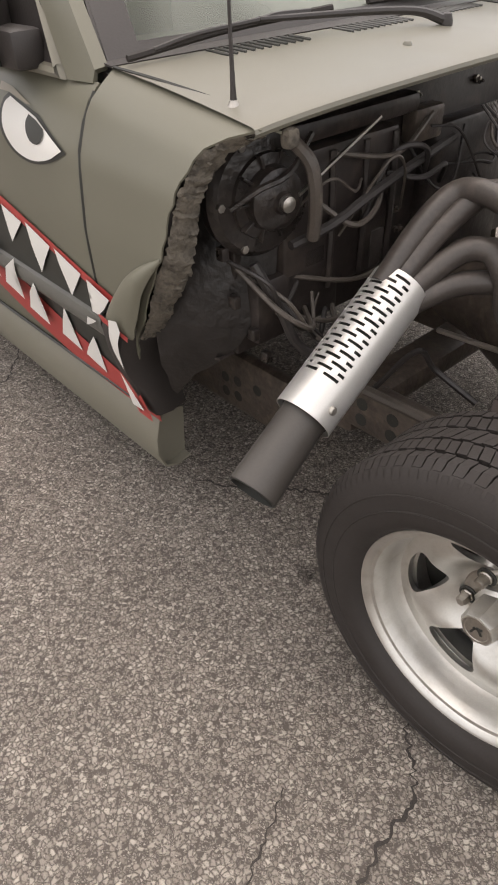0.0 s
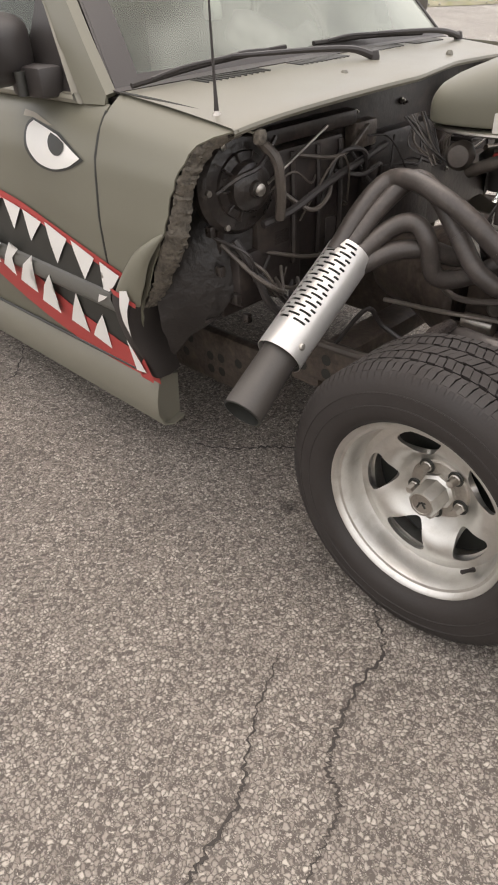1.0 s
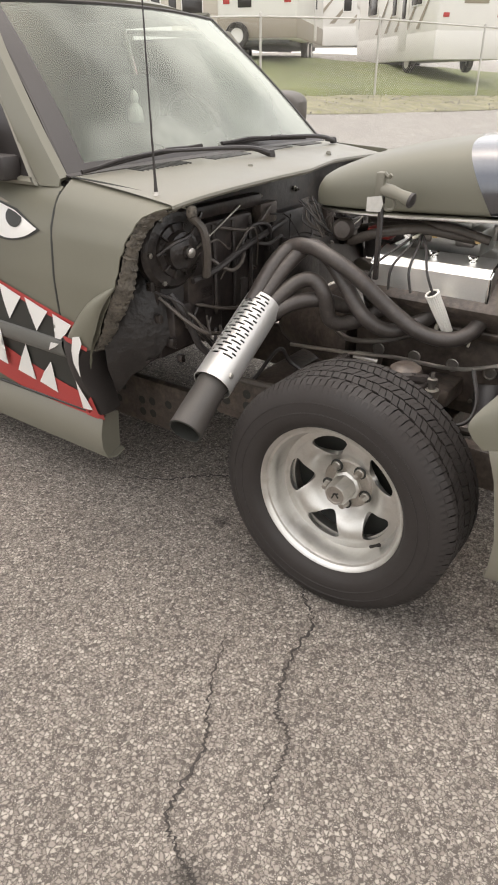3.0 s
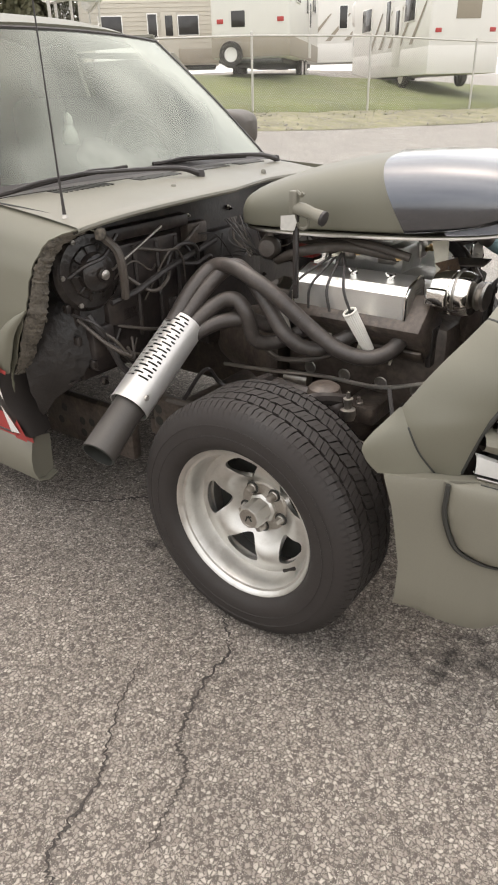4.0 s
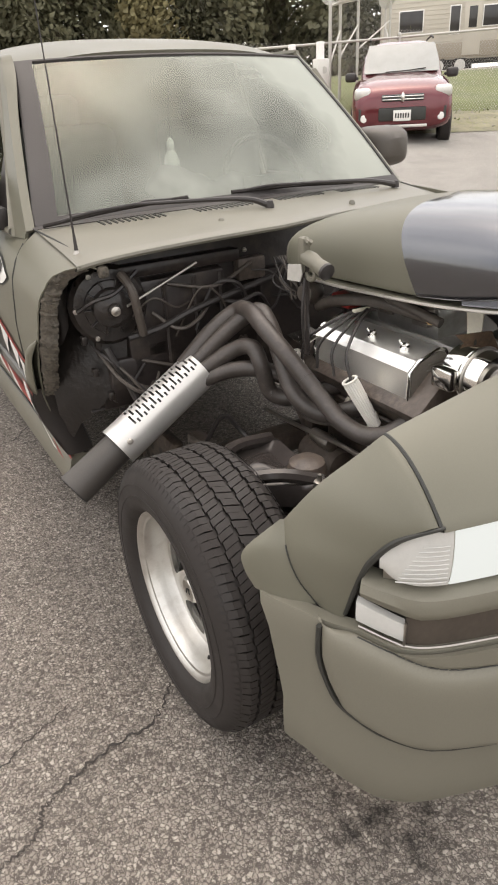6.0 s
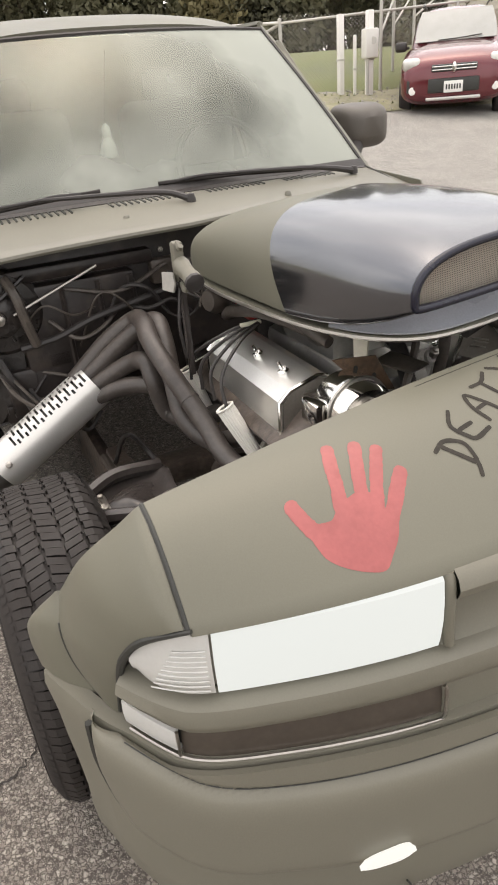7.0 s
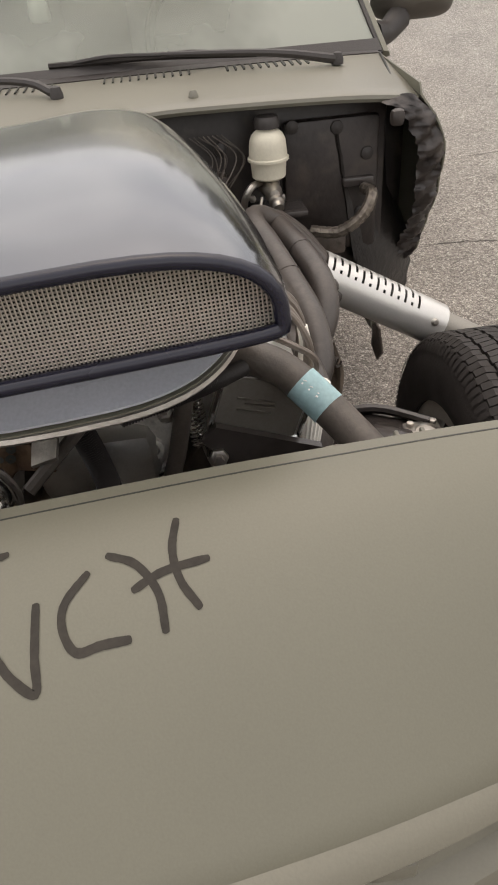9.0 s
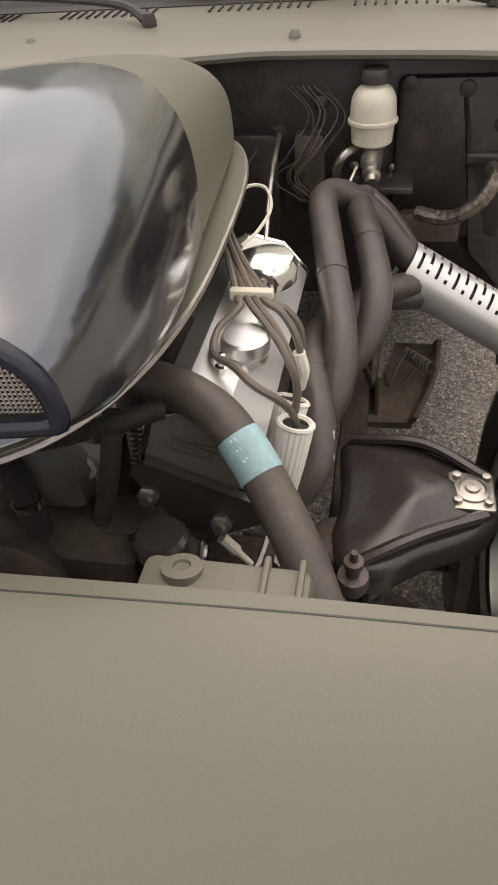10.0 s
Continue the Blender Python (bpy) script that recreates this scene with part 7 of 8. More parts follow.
for s in (-1, 1):
    mk = part("marker_lamp", thick(grid([[nose(s * (0.611 + 0.054 * v / 12), o, (0.584 + 0.030 * v / 12) + (0.042 + 0.006 * v / 12) * w) for v in range(13)] for w, o in ((1.0, -0.008), (0.93, 0.004), (0.5, 0.006), (0.07, 0.004), (0.0, -0.008))]), 0.003), LENS, truck, "clear side marker lamp")
    part("slot_bezel", tube([nose(s * y, 0.004, 0.578 - 0.012 * (0.66 - y) / 0.37 + 0.03 * max(0, (y - 0.61) / 0.055)) for y in np.linspace(0.662, 0.256, 26)], 0.0028, 6, smooth=False), STEEL, mk)
    part("bezel_end", tube([nose(s * 0.258, 0.004, 0.566), nose(s * 0.254, 0.004, 0.576), nose(s * 0.254, 0.004, 0.618), nose(s * 0.259, 0.004, 0.630)], 0.0028, 6, 3), STEEL, mk)
    part("bezel_end", tube([nose(s * 0.6105, 0.005, 0.628), nose(s * 0.6105, 0.005, 0.580)], 0.0025, 6, smooth=False), STEEL, mk)
    part("slot_bar", thick(band(s * 0.610, s * 0.256, [(0.632, -0.010), (0.605, -0.004), (0.572, -0.002)], 24), 0.004), SLOT, mk, "glossy dark brown slot bar")
part("grille_top_bar", band(-0.256, 0.418, [(0.820, -0.03), (0.817, -0.004), (0.808, 0.010), (0.795, 0.016), (0.782, 0.012), (0.774, 0.0), (0.771, -0.010), (0.771, -0.03)], 40), OLIVE_DULL, truck)
part("slot_panel", band(-0.256, 0.256, [(0.640, -0.008), (0.60, -0.006), (0.555, -0.004)], 30), OLIVE_DULL, truck)
part("grille_recess", band(-0.262, 0.424, [(0.785, -0.024), (0.745, -0.026), (0.705, -0.018), (0.688, -0.006)], 40), OLIVE_DULL, truck)
for s in (-1, 1):
    e = 0.160 if s > 0 else 0.0
    part("grille_post", tube([nose(s * 0.262 + e, -0.006, 0.812), nose(s * 0.261 + e, 0.002, 0.79), nose(s * 0.259 + e, 0.001, 0.73), nose(s * 0.255 + e, 0.0, 0.700)], 0.008, 10), OLIVE_DULL, truck)
    part("grille_stud", lathe([(0.006, 0), (0.006, 0.006), (0.001, 0.009)], 10, aim(nose(s * 0.235, -0.024, 0.765), (1, 0, 0.2))), OLIVE_DULL, truck)
for k in range(3):
    part("grille_block", box(nose(0.18 + 0.055 * k, -0.010, 0.722), (0.012, 0.040, 0.024), 0.004), OLIVE_DULL, truck)

# bumper cover
def high_edge(i):
    """Height of the bumper's upper rim along the plan."""
    return lerp(min(i, PN - 1 - i), [0, 30, 40, 52, 112], [0.606, 0.604, 0.602, 0.578, 0.564])


def low_edge(i):
    """Height of the valance's lower rim along the plan."""
    return lerp(min(i, PN - 1 - i), [0, 13, 22, 30, 49, 110], [0.255, 0.245, 0.235, 0.213, 0.172, 0.15])


def plan_at(i):
    """Point and outward direction at a fractional step of the plan line."""
    k = min(max(int(i), 0), PN - 2)
    f = i - k
    return plan_line[k].lerp(plan_line[k + 1], f), plan_out[k].lerp(plan_out[k + 1], f).normalized()


rows = []
for f, o in ((0.0, -0.02), (0.004, 0.004), (0.06, 0.010), (0.2, 0.008), (0.35, 0.009), (0.5, 0.008), (0.65, 0.009), (0.8, 0.010), (0.95, 0.006), (1.0, -0.004), (1.0, -0.03)):
    row = []
    for i in range(PN):
        e = min(i, PN - 1 - i)
        start = lerp(0.604 + (0.245 - 0.604) * f, [0.25, 0.37, 0.52, 0.61], [13, 13.4, 9.5, 5])
        q = e + start * max(0.0, 1 - e / 34)
        p, n = plan_at(q if i <= PN // 2 else PN - 1 - q)
        row.append(p + n * (o + 0.006 * min(1, e / 20)) + Vector((0, 0, high_edge(q) + (low_edge(q) - high_edge(q)) * f)))
    rows.append(row)
bumper = part("bumper_cover", thick(grid(rows), 0.006), OLIVE_DULL, truck, "olive moulded bumper cover", sharp=60)
# raised face inside a U-shaped seam, split by a groove into a shelf and a bulge
ARC = [0.0]
for a, b in zip(plan_line, plan_line[1:]):
    ARC.append(ARC[-1] + (b - a).length)
U_I, U_Z = [27.3, 27.8, 29.8, 34, 42, 50, 61, 73, 82, 112], [0.60, 0.53, 0.485, 0.434, 0.400, 0.374, 0.346, 0.326, 0.316, 0.308]
G_I, G_Z = [24, 38, 47, 55, 61, 67, 77, 112], [0.612, 0.604, 0.586, 0.563, 0.543, 0.531, 0.524, 0.520]


def face_out(e, z):
    """How far the bumper's face stands out at plan step e and height z."""
    left = lerp(z, U_Z[::-1], U_I[::-1])
    inside = min(lerp(e, range(PN), ARC) - lerp(left, range(PN), ARC), (z - smooth_lerp(e, U_I, U_Z)) * 1.2)
    g = z - smooth_lerp(e, G_I, G_Z)
    if inside <= 0:
        return 0.006
    rise_ = 1 - math.exp(-inside / 0.013)
    crest = 0.036 - 0.018 * math.exp(min(0, g) / 0.016) if g < 0 else 0.018
    return 0.010 + crest * rise_ - 0.006 * math.exp(-(g / 0.0045) ** 2) * rise_


rows = []
for k in range(77):
    row = []
    for i in range(26, PN - 26):
        e = min(i, PN - 1 - i)
        z = 0.300 + (high_edge(e) - 0.300) * k / 76
        row.append(plan_line[i] + plan_out[i] * face_out(e, z) + Vector((0, 0, z)))
    rows.append(row)
rows.insert(0, [p + Vector((-0.03, 0, 0)) for p in rows[0]])
rows.append([p + Vector((-0.012, 0, -0.003)) for p in rows[-1]])
part("bumper_face", grid(rows), OLIVE_DULL, bumper, sharp=75)


def face_line(pairs, r, name):
    for e in (0, 1):
        pts = []
        for i, z in pairs:
            p, n = plan_at(PN - 1 - i if e else i)
            pts.append(p + n * max(face_out(i, z) + 0.0005, 0.0235) + Vector((0, 0, z)))
        part(name, tube(pts, r, 6, 3), MOUTH, bumper)


face_line([(i, smooth_lerp(i, G_I, G_Z)) for i in range(40, 110, 3)], 0.0016, "shelf_groove")
face_line([(28.0, 0.60), (27.8, 0.565)] + [(i, z) for i, z in zip(U_I[1:-1], U_Z[1:-1])], [0.006, 0.006, 0.006, 0.0056, 0.005, 0.0042, 0.0034, 0.0026, 0.0018], "bumper_seam")
for s in (-1, 1):
    rows = []
    for w in (1.0, 0.9, 0.5, 0.1, 0.0):
        row = []
        for k in range(13):
            u = k / 12
            half = max(0.0, 1 - abs(2 * u - 1) ** 3.5) ** 0.5
            mid_h, span_h = 0.366 - 0.014 * u, 0.040 - 0.012 * u
            row.append(nose(s * (0.316 + 0.078 * u), 0.051 + 0.004 * (1 - abs(2 * w - 1)), mid_h + span_h * half * (w - 0.5)))
        rows.append(row)
    part("fog_lamp", thick(grid(rows), 0.004), FOG, bumper, "bright slim fog lamp")
part("valance_crack", tube([nose(-0.30, 0.019, 0.16), nose(-0.297, 0.020, 0.19), nose(-0.305, 0.020, 0.21)], 0.002, 5), MOUTH, bumper)
# tail-end bracket by the radiator on the driver's side
brk = part("radiator_bracket", box((0.413, 0.341, 0.911), (0.045, 0.13, 0.06), 0.010), OLIVE_DULL, truck, "olive radiator bracket")
part("bracket_eye", lathe([(0.016, 0), (0.016, 0.008), (0.007, 0.009), (0.006, 0.002)], 18, aim((0.407, 0.309, 0.936), (-0.3, 0, 1))), OLIVE_DULL, brk)
for y in (0.371, 0.397):
    part("bracket_rib", box((0.413, y, 0.913), (0.050, 0.005, 0.066), 0.002), OLIVE_DULL, brk)
part("bracket_ear", plate([(0, 0), (0.05, 0), (0.075, 0.05), (0.05, 0.10), (0.0, 0.10)], 0, 0.012, Matrix.Translation((0.400, 0.406, 0.898)) @ Matrix.Diagonal((0.8, 0.6, 0.8, 1))), OLIVE_DULL, brk)
part("filler_neck", lathe([(0.026, -0.10), (0.026, 0), (0.031, 0.002), (0.031, 0.022), (0.026, 0.028), (0.012, 0.030), (0.001, 0.030)], 16, Matrix.Translation((0.252, 0.222, 0.760))), BLACK_GLOSS, truck, "black filler cap")


# ---- writing and paint print on the hood ----
def stroke(pts, w, name, material, parent, lift=0.0014, steps=7):
    """A brush stroke on the hood: points in x, y."""
    line = catmull([(x, y, 0) for x, y in pts], steps)
    rng_ = random.Random(int(abs(pts[0][0] * 997 + pts[-1][1] * 331) * 100))
    rows, ends = [], []
    for i, p in enumerate(line):
        d = (line[min(i + 1, len(line) - 1)] - line[max(i - 1, 0)]).normalized()
        n = Vector((-d.y, d.x, 0))
        k = w * rng_.uniform(0.92, 1.06)
        ends.append((p, d, n, k))
    # rounded, slightly uneven ends
    (p0, d0, n0, k0), (p1, d1, n1, k1) = ends[0], ends[-1]
    lead = [(p0 - d0 * k0 * (0.8 * math.cos(a) - 0.3), d0, n0, k0 * math.sin(a)) for a in (0.12, 0.5, 0.9)]
    tail = [(p1 + d1 * k1 * (0.8 * math.cos(a) - 0.3), d1, n1, k1 * math.sin(a)) for a in (0.9, 0.5, 0.12)]
    for p, d, n, k in lead + ends[1:-1] + tail:
        r = []
        for e in (-1, -0.33, 0.33, 1):
            q = p + n * k * e
            r.append(Vector((q.x, q.y, hood_z(q.x, q.y) + lift * 0.5)))
        rows.append(r)
    return part(name, grid(rows), material, parent, sharp=180)


letters = {
    "letter_d": [[(0.604, -0.202), (0.595, -0.181), (0.605, -0.158), (0.622, -0.153), (0.639, -0.155), (0.65, -0.159)], [(0.599, -0.19), (0.615, -0.175), (0.633, -0.157)]],
    "letter_e": [[(0.557, -0.144), (0.58, -0.157), (0.601, -0.143), (0.607, -0.132), (0.6, -0.105)], [(0.589, -0.15), (0.585, -0.125)]],
    "letter_a": [[(0.592, -0.097), (0.565, -0.107), (0.543, -0.103), (0.557, -0.089), (0.585, -0.068)], [(0.57, -0.101), (0.566, -0.082)]],
    "letter_t": [[(0.533, -0.084), (0.53, -0.061), (0.513, -0.044)], [(0.532, -0.063), (0.552, -0.055), (0.571, -0.045)]],
    "letter_h": [[(0.507, -0.033), (0.522, -0.014), (0.56, -0.006)], [(0.49, 0.008), (0.522, 0.006), (0.55, 0.018)], [(0.541, -0.025), (0.527, -0.006), (0.519, 0.025)]],
    "letter_p": [[(0.632, -0.111), (0.622, -0.087), (0.623, -0.066), (0.635, -0.064), (0.653, -0.073), (0.664, -0.084)], [(0.626, -0.094), (0.652, -0.075), (0.68, -0.055)]],
    "letter_u": [[(0.615, -0.062), (0.621, -0.053), (0.637, -0.042), (0.646, -0.023), (0.64, -0.006), (0.621, -0.007), (0.593, -0.014)]],
    "letter_n": [[(0.629, 0.016), (0.609, 0.013), (0.584, 0.005), (0.587, 0.016), (0.604, 0.03), (0.615, 0.047), (0.594, 0.047), (0.561, 0.048)]],
    "letter_c": [[(0.544, 0.086), (0.563, 0.069), (0.58, 0.067), (0.595, 0.076), (0.593, 0.094), (0.592, 0.114)]],
    "letter_h2": [[(0.533, 0.101), (0.543, 0.122), (0.565, 0.137), (0.59, 0.14)], [(0.512, 0.155), (0.536, 0.15), (0.559, 0.154), (0.578, 0.166)], [(0.561, 0.119), (0.551, 0.142), (0.546, 0.176)]],
}
for key, strokes in letters.items():
    for s_ in strokes:
        stroke(s_, 0.0032, key.replace("h2", "h"), MARKER, hood)
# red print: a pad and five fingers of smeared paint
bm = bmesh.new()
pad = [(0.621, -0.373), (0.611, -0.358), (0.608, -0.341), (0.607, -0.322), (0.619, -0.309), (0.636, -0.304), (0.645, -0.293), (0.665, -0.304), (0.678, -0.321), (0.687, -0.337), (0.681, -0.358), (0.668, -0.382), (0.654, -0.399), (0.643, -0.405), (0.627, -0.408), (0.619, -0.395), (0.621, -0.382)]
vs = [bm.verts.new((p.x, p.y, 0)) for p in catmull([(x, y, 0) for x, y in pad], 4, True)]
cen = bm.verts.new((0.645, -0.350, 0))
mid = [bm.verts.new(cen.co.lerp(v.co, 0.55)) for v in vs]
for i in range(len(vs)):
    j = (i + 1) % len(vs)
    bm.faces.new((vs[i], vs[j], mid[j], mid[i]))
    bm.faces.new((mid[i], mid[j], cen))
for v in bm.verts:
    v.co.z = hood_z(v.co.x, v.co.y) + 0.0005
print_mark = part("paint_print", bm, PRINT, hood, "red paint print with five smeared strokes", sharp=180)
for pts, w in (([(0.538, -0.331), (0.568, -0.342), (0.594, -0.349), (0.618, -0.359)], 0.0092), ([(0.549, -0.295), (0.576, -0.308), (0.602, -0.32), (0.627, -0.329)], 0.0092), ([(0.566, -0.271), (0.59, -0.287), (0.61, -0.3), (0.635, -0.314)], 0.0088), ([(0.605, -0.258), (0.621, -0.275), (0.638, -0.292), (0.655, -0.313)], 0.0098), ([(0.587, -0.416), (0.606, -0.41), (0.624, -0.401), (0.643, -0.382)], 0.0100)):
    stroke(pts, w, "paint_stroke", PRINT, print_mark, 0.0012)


# ---- wheels ----
def wheel(s, ax=-0.004):
    """Tyre with cut tread, five-window alloy rim, cap, nuts and valve."""
    hub = Matrix.Translation((ax, -0.685 if s < 0 else (0.790 if ax > -1 else 0.700), 0.336)) @ Matrix.Rotation(radians(90 * -s), 4, "X")
    wide_hub = hub @ Matrix.Diagonal((1.06, 1.06, 1, 1))
    R = 0.343
    # rim barrel; +z is outboard
    rim = part("wheel", lathe([(0.150, -0.10), (0.196, -0.105), (0.200, -0.095), (0.180, -0.085), (0.172, -0.02), (0.174, 0.02), (0.178, 0.06), (0.183, 0.078), (0.192, 0.082), (0.203, 0.088), (0.2085, 0.097), (0.205, 0.101), (0.199, 0.0985), (0.1935, 0.090), (0.1875, 0.088), (0.182, 0.076), (0.178, 0.056), (0.174, 0.040), (0.170, 0.026), (0.160, 0.012), (0.150, 0.010)], 72, wide_hub, caps=False), ALU, truck, "five-spoke cast alloy wheel")
    # spoke disc with five rounded windows
    a0 = radians(107)

    def face_z(r):
        return smooth_lerp(r, [0.03, 0.070, 0.082, 0.094, 0.108, 0.124, 0.145, 0.175], [-0.018, -0.018, -0.008, 0.006, 0.018, 0.026, 0.030, 0.029])

    def disc_pt(r, a, h=0.0):
        return wide_hub @ Vector((r * math.cos(a), -s * r * math.sin(a), face_z(r) + h))
    bm = bmesh.new()
    ring_n = 100
    r_in, r_out = 0.090, 0.155
    for rr in ([0.030, 0.050, 0.066, 0.074, 0.080, 0.085, r_in], [r_out, 0.160, 0.166, 0.172]):
        grid([[disc_pt(r, 2 * math.pi * k / ring_n) for k in range(ring_n)] for r in rr], closed=True, bm=bm)
    for k in range(5):
        rows = []
        for j in range(19):
            t = 0.5 - 0.5 * math.cos(math.pi * j / 18)
            r = r_in + (r_out - r_in) * t
            half = radians(9 + 17 * t) * max(0.0, 1 - abs(2 * t - 1) ** 4) ** 0.5
            lo_a, hi_a = a0 + 2 * math.pi * k / 5 + half, a0 + 2 * math.pi * (k + 1) / 5 - half
            rows.append([disc_pt(r, lo_a + (hi_a - lo_a) * i / 14, 0.004 * math.sin(math.pi * i / 14) ** 0.5 * math.sin(math.pi * t)) for i in range(15)])
        grid(rows, bm=bm)
    part("spoke_disc", thick(bm, 0.012), ALU, rim, sharp=50)
    # flat duller ring, its darker tone standing for the hub recess's shade
    part("hub_plate", lathe([(0.030, -0.012), (0.070, -0.012), (0.073, -0.015), (0.076, -0.022)], 48, hub, caps=False), STEEL, rim, "hub face between the nuts, darkened as recess shade")
    # flat dark disc gives the shade behind the spoke windows
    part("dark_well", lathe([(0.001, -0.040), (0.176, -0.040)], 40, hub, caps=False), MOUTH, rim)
    hub = hub @ Matrix.Translation((0, 0, -0.020))
    cap_m = part("hub_cap", lathe([(0.044, 0.000), (0.044, 0.018), (0.037, 0.024), (0.035, 0.072), (0.031, 0.079), (0.001, 0.079)], 8, hub), ALU, rim, "faceted hub cap")
    part("cap_badge", lathe([(0.027, 0.079), (0.027, 0.0805), (0.023, 0.0805), (0.022, 0.0796), (0.001, 0.0796)], 28, hub), STEEL, cap_m)
    for a in (0.4, 1.2, 2.2):
        part("badge_bar", box((0.006 * math.cos(a * 2), 0.006 * math.sin(a * 2), 0.0805), (0.018, 0.004, 0.002), 0.0005, m=hub @ Matrix.Rotation(a, 4, "Z")), MOUTH, cap_m)
    for k in range(5):
        a = a0 + radians(18) + 2 * math.pi * k / 5
        p = hub @ Vector((0.061 * math.cos(a), -s * 0.061 * math.sin(a), 0.004))
        # dark ring paints the shade of a recessed nut well
        part("nut_socket", lathe([(0.0185, 0.004), (0.0185, 0.0062), (0.0165, 0.0070), (0.0125, 0.0052)], 20, aim(p, (0, s, 0)), caps=False), MOUTH, rim, "dark nut seat with recess shade painted in")
        part("lug_nut", lathe([(0.0135, -0.006), (0.0135, 0.010), (0.0110, 0.012), (0.0110, 0.027), (0.008, 0.032), (0.001, 0.033)], 6 if k % 2 else 12, aim(p, (0, s, 0))), STEEL, rim)
    hub = hub @ Matrix.Translation((0, 0, 0.020))
    va = radians(-40)
    p, q = hub @ Vector((0.180 * math.cos(va), -s * 0.180 * math.sin(va), 0.045)), hub @ Vector((0.165 * math.cos(va), -s * 0.165 * math.sin(va), 0.078))
    part("valve_stem", tube([p, p.lerp(q, 0.5), q], [0.006, 0.004, 0.005], 8), RUBBER, rim)
    # tyre carcass
    prof = [(0.200, -0.098), (0.200, -0.112), (0.235, -0.122), (0.280, -0.121), (0.310, -0.113), (0.323, -0.104), (R - 0.008, -0.088), (R - 0.006, 0.0), (R - 0.008, 0.088), (0.331, 0.102), (0.319, 0.112), (0.305, 0.1185), (0.288, 0.1230), (0.281, 0.1225), (0.262, 0.1250), (0.243, 0.1230), (0.232, 0.1180), (0.226, 0.112), (0.219, 0.101), (0.208, 0.09)]
    tyre = part("tyre", lathe(prof, 96, hub, caps=False), RUBBER, rim, "worn black all-terrain tyre", sharp=60)
    # tread blocks, five staggered ribs
    bm = bmesh.new()
    n = 116
    ribs = [(-0.099, -0.065, 0.5), (-0.058, -0.0235, 0.0), (-0.017, 0.017, 0.5), (0.0235, 0.058, 0.0), (0.065, 0.099, 0.5)]
    for y0, y1, ph in ribs:
        for k in range(n):
            b0, w0 = 2 * math.pi * (k + ph) / n, 2 * math.pi / n
            lo, hi = [], []
            mid_z = (y0 + y1) / 2
            edge_rib = abs(mid_z) > 0.07
            zz = 0.30 if not edge_rib else 0.12
            up_ = 1 if ribs.index((y0, y1, ph)) % 2 else -1
            jog = 0.0016 if k % 2 else -0.0016
            end_ = 0.90 if k % 2 else 0.96
            mid_z += jog
            quad = [(y0 + jog, b0 + w0 * (0.02 + zz * up_)), (mid_z, b0 + w0 * 0.06), (y1 + jog, b0 + w0 * (0.02 - zz * up_)), (y1 + jog, b0 + w0 * (end_ - zz * up_)), (mid_z, b0 + w0 * (end_ - 0.02)), (y0 + jog, b0 + w0 * (end_ + zz * up_))]
            for z, a in quad:
                rr = R - 0.0095 - (0.012 * max(0, abs(z) - 0.083) / 0.016)
                rt = R + 0.001 - (0.012 * max(0, abs(z) - 0.083) / 0.016)
                lo.append(bm.verts.new(hub @ Vector((rr * math.cos(a), rr * math.sin(a), z))))
                hi.append(bm.verts.new(hub @ Vector((rt * math.cos(a), rt * math.sin(a), z))))
            bm.faces.new([hi[0], hi[1], hi[4], hi[5]])
            bm.faces.new([hi[1], hi[2], hi[3], hi[4]])
            for i in range(6):
                j = (i + 1) % 6
                bm.faces.new((lo[i], lo[j], hi[j], hi[i]))
            if edge_rib:
                # shoulder lug running down the sidewall
                zz_ = math.copysign(1, mid_z)
                q = [(R - 0.012, 0.0985), (R - 0.022, 0.1085), (R - 0.036, 0.1165)]
                a1, a2 = b0 + w0 * 0.14, b0 + w0 * 0.80
                top = [[bm.verts.new(hub @ Vector(((r + 0.002) * math.cos(a), (r + 0.002) * math.sin(a), zz_ * (z + 0.0035 * (1 - i / 2.4))))) for i, (r, z) in enumerate(q)] for a in (a1, a2)]
                for i in range(2):
                    bm.faces.new((top[0][i], top[0][i + 1], top[1][i + 1], top[1][i]))
    part("tread", bm, RUBBER, tyre, sharp=30)
    for r in (0.294, 0.266):
        part("sidewall_ring", tube([hub @ Vector((r * math.cos(a), r * math.sin(a), 0.1246 if r < 0.28 else 0.1216)) for a in (2 * math.pi * k / 80 for k in range(80))], 0.0016, 5, closed=True, smooth=False), RUBBER, tyre)


for axle in (-0.004, -2.86):
    wheel(-1, axle)
    wheel(1, axle - (0.15 if axle > -1 else 0))

# ---- load bed behind the cab ----
side_line = [(-2.44, 0.40)] + [(-2.86 + 0.40 * math.cos(a), 0.36 + 0.40 * math.sin(a)) for a in (math.pi * k / 16 for k in range(17))] + [(-4.15, 0.42), (-4.18, 1.04), (-4.12, 1.07), (-2.46, 1.07), (-2.44, 1.04)]
for s in (-1, 1):
    m = Matrix(((1, 0, 0, 0), (0, 0, s, 0), (0, 1, 0, 0), (0, 0, 0, 1)))
    b = part("bed_side", plate(side_line, 0.785, 0.825, m), OLIVE, truck)
    part("bed_rail", tube([(-2.45, s * 0.805, 1.075), (-3.3, s * 0.805, 1.08), (-4.15, s * 0.805, 1.075)], 0.018, 8), OLIVE_DULL, b)
    part("tail_lamp", box((-4.175, s * 0.72, 0.78), (0.03, 0.12, 0.22), 0.01), RED_CAP, b)
part("bed_floor", box((-3.31, 0, 0.58), (1.72, 1.56, 0.04), 0.008), BLACK, truck)
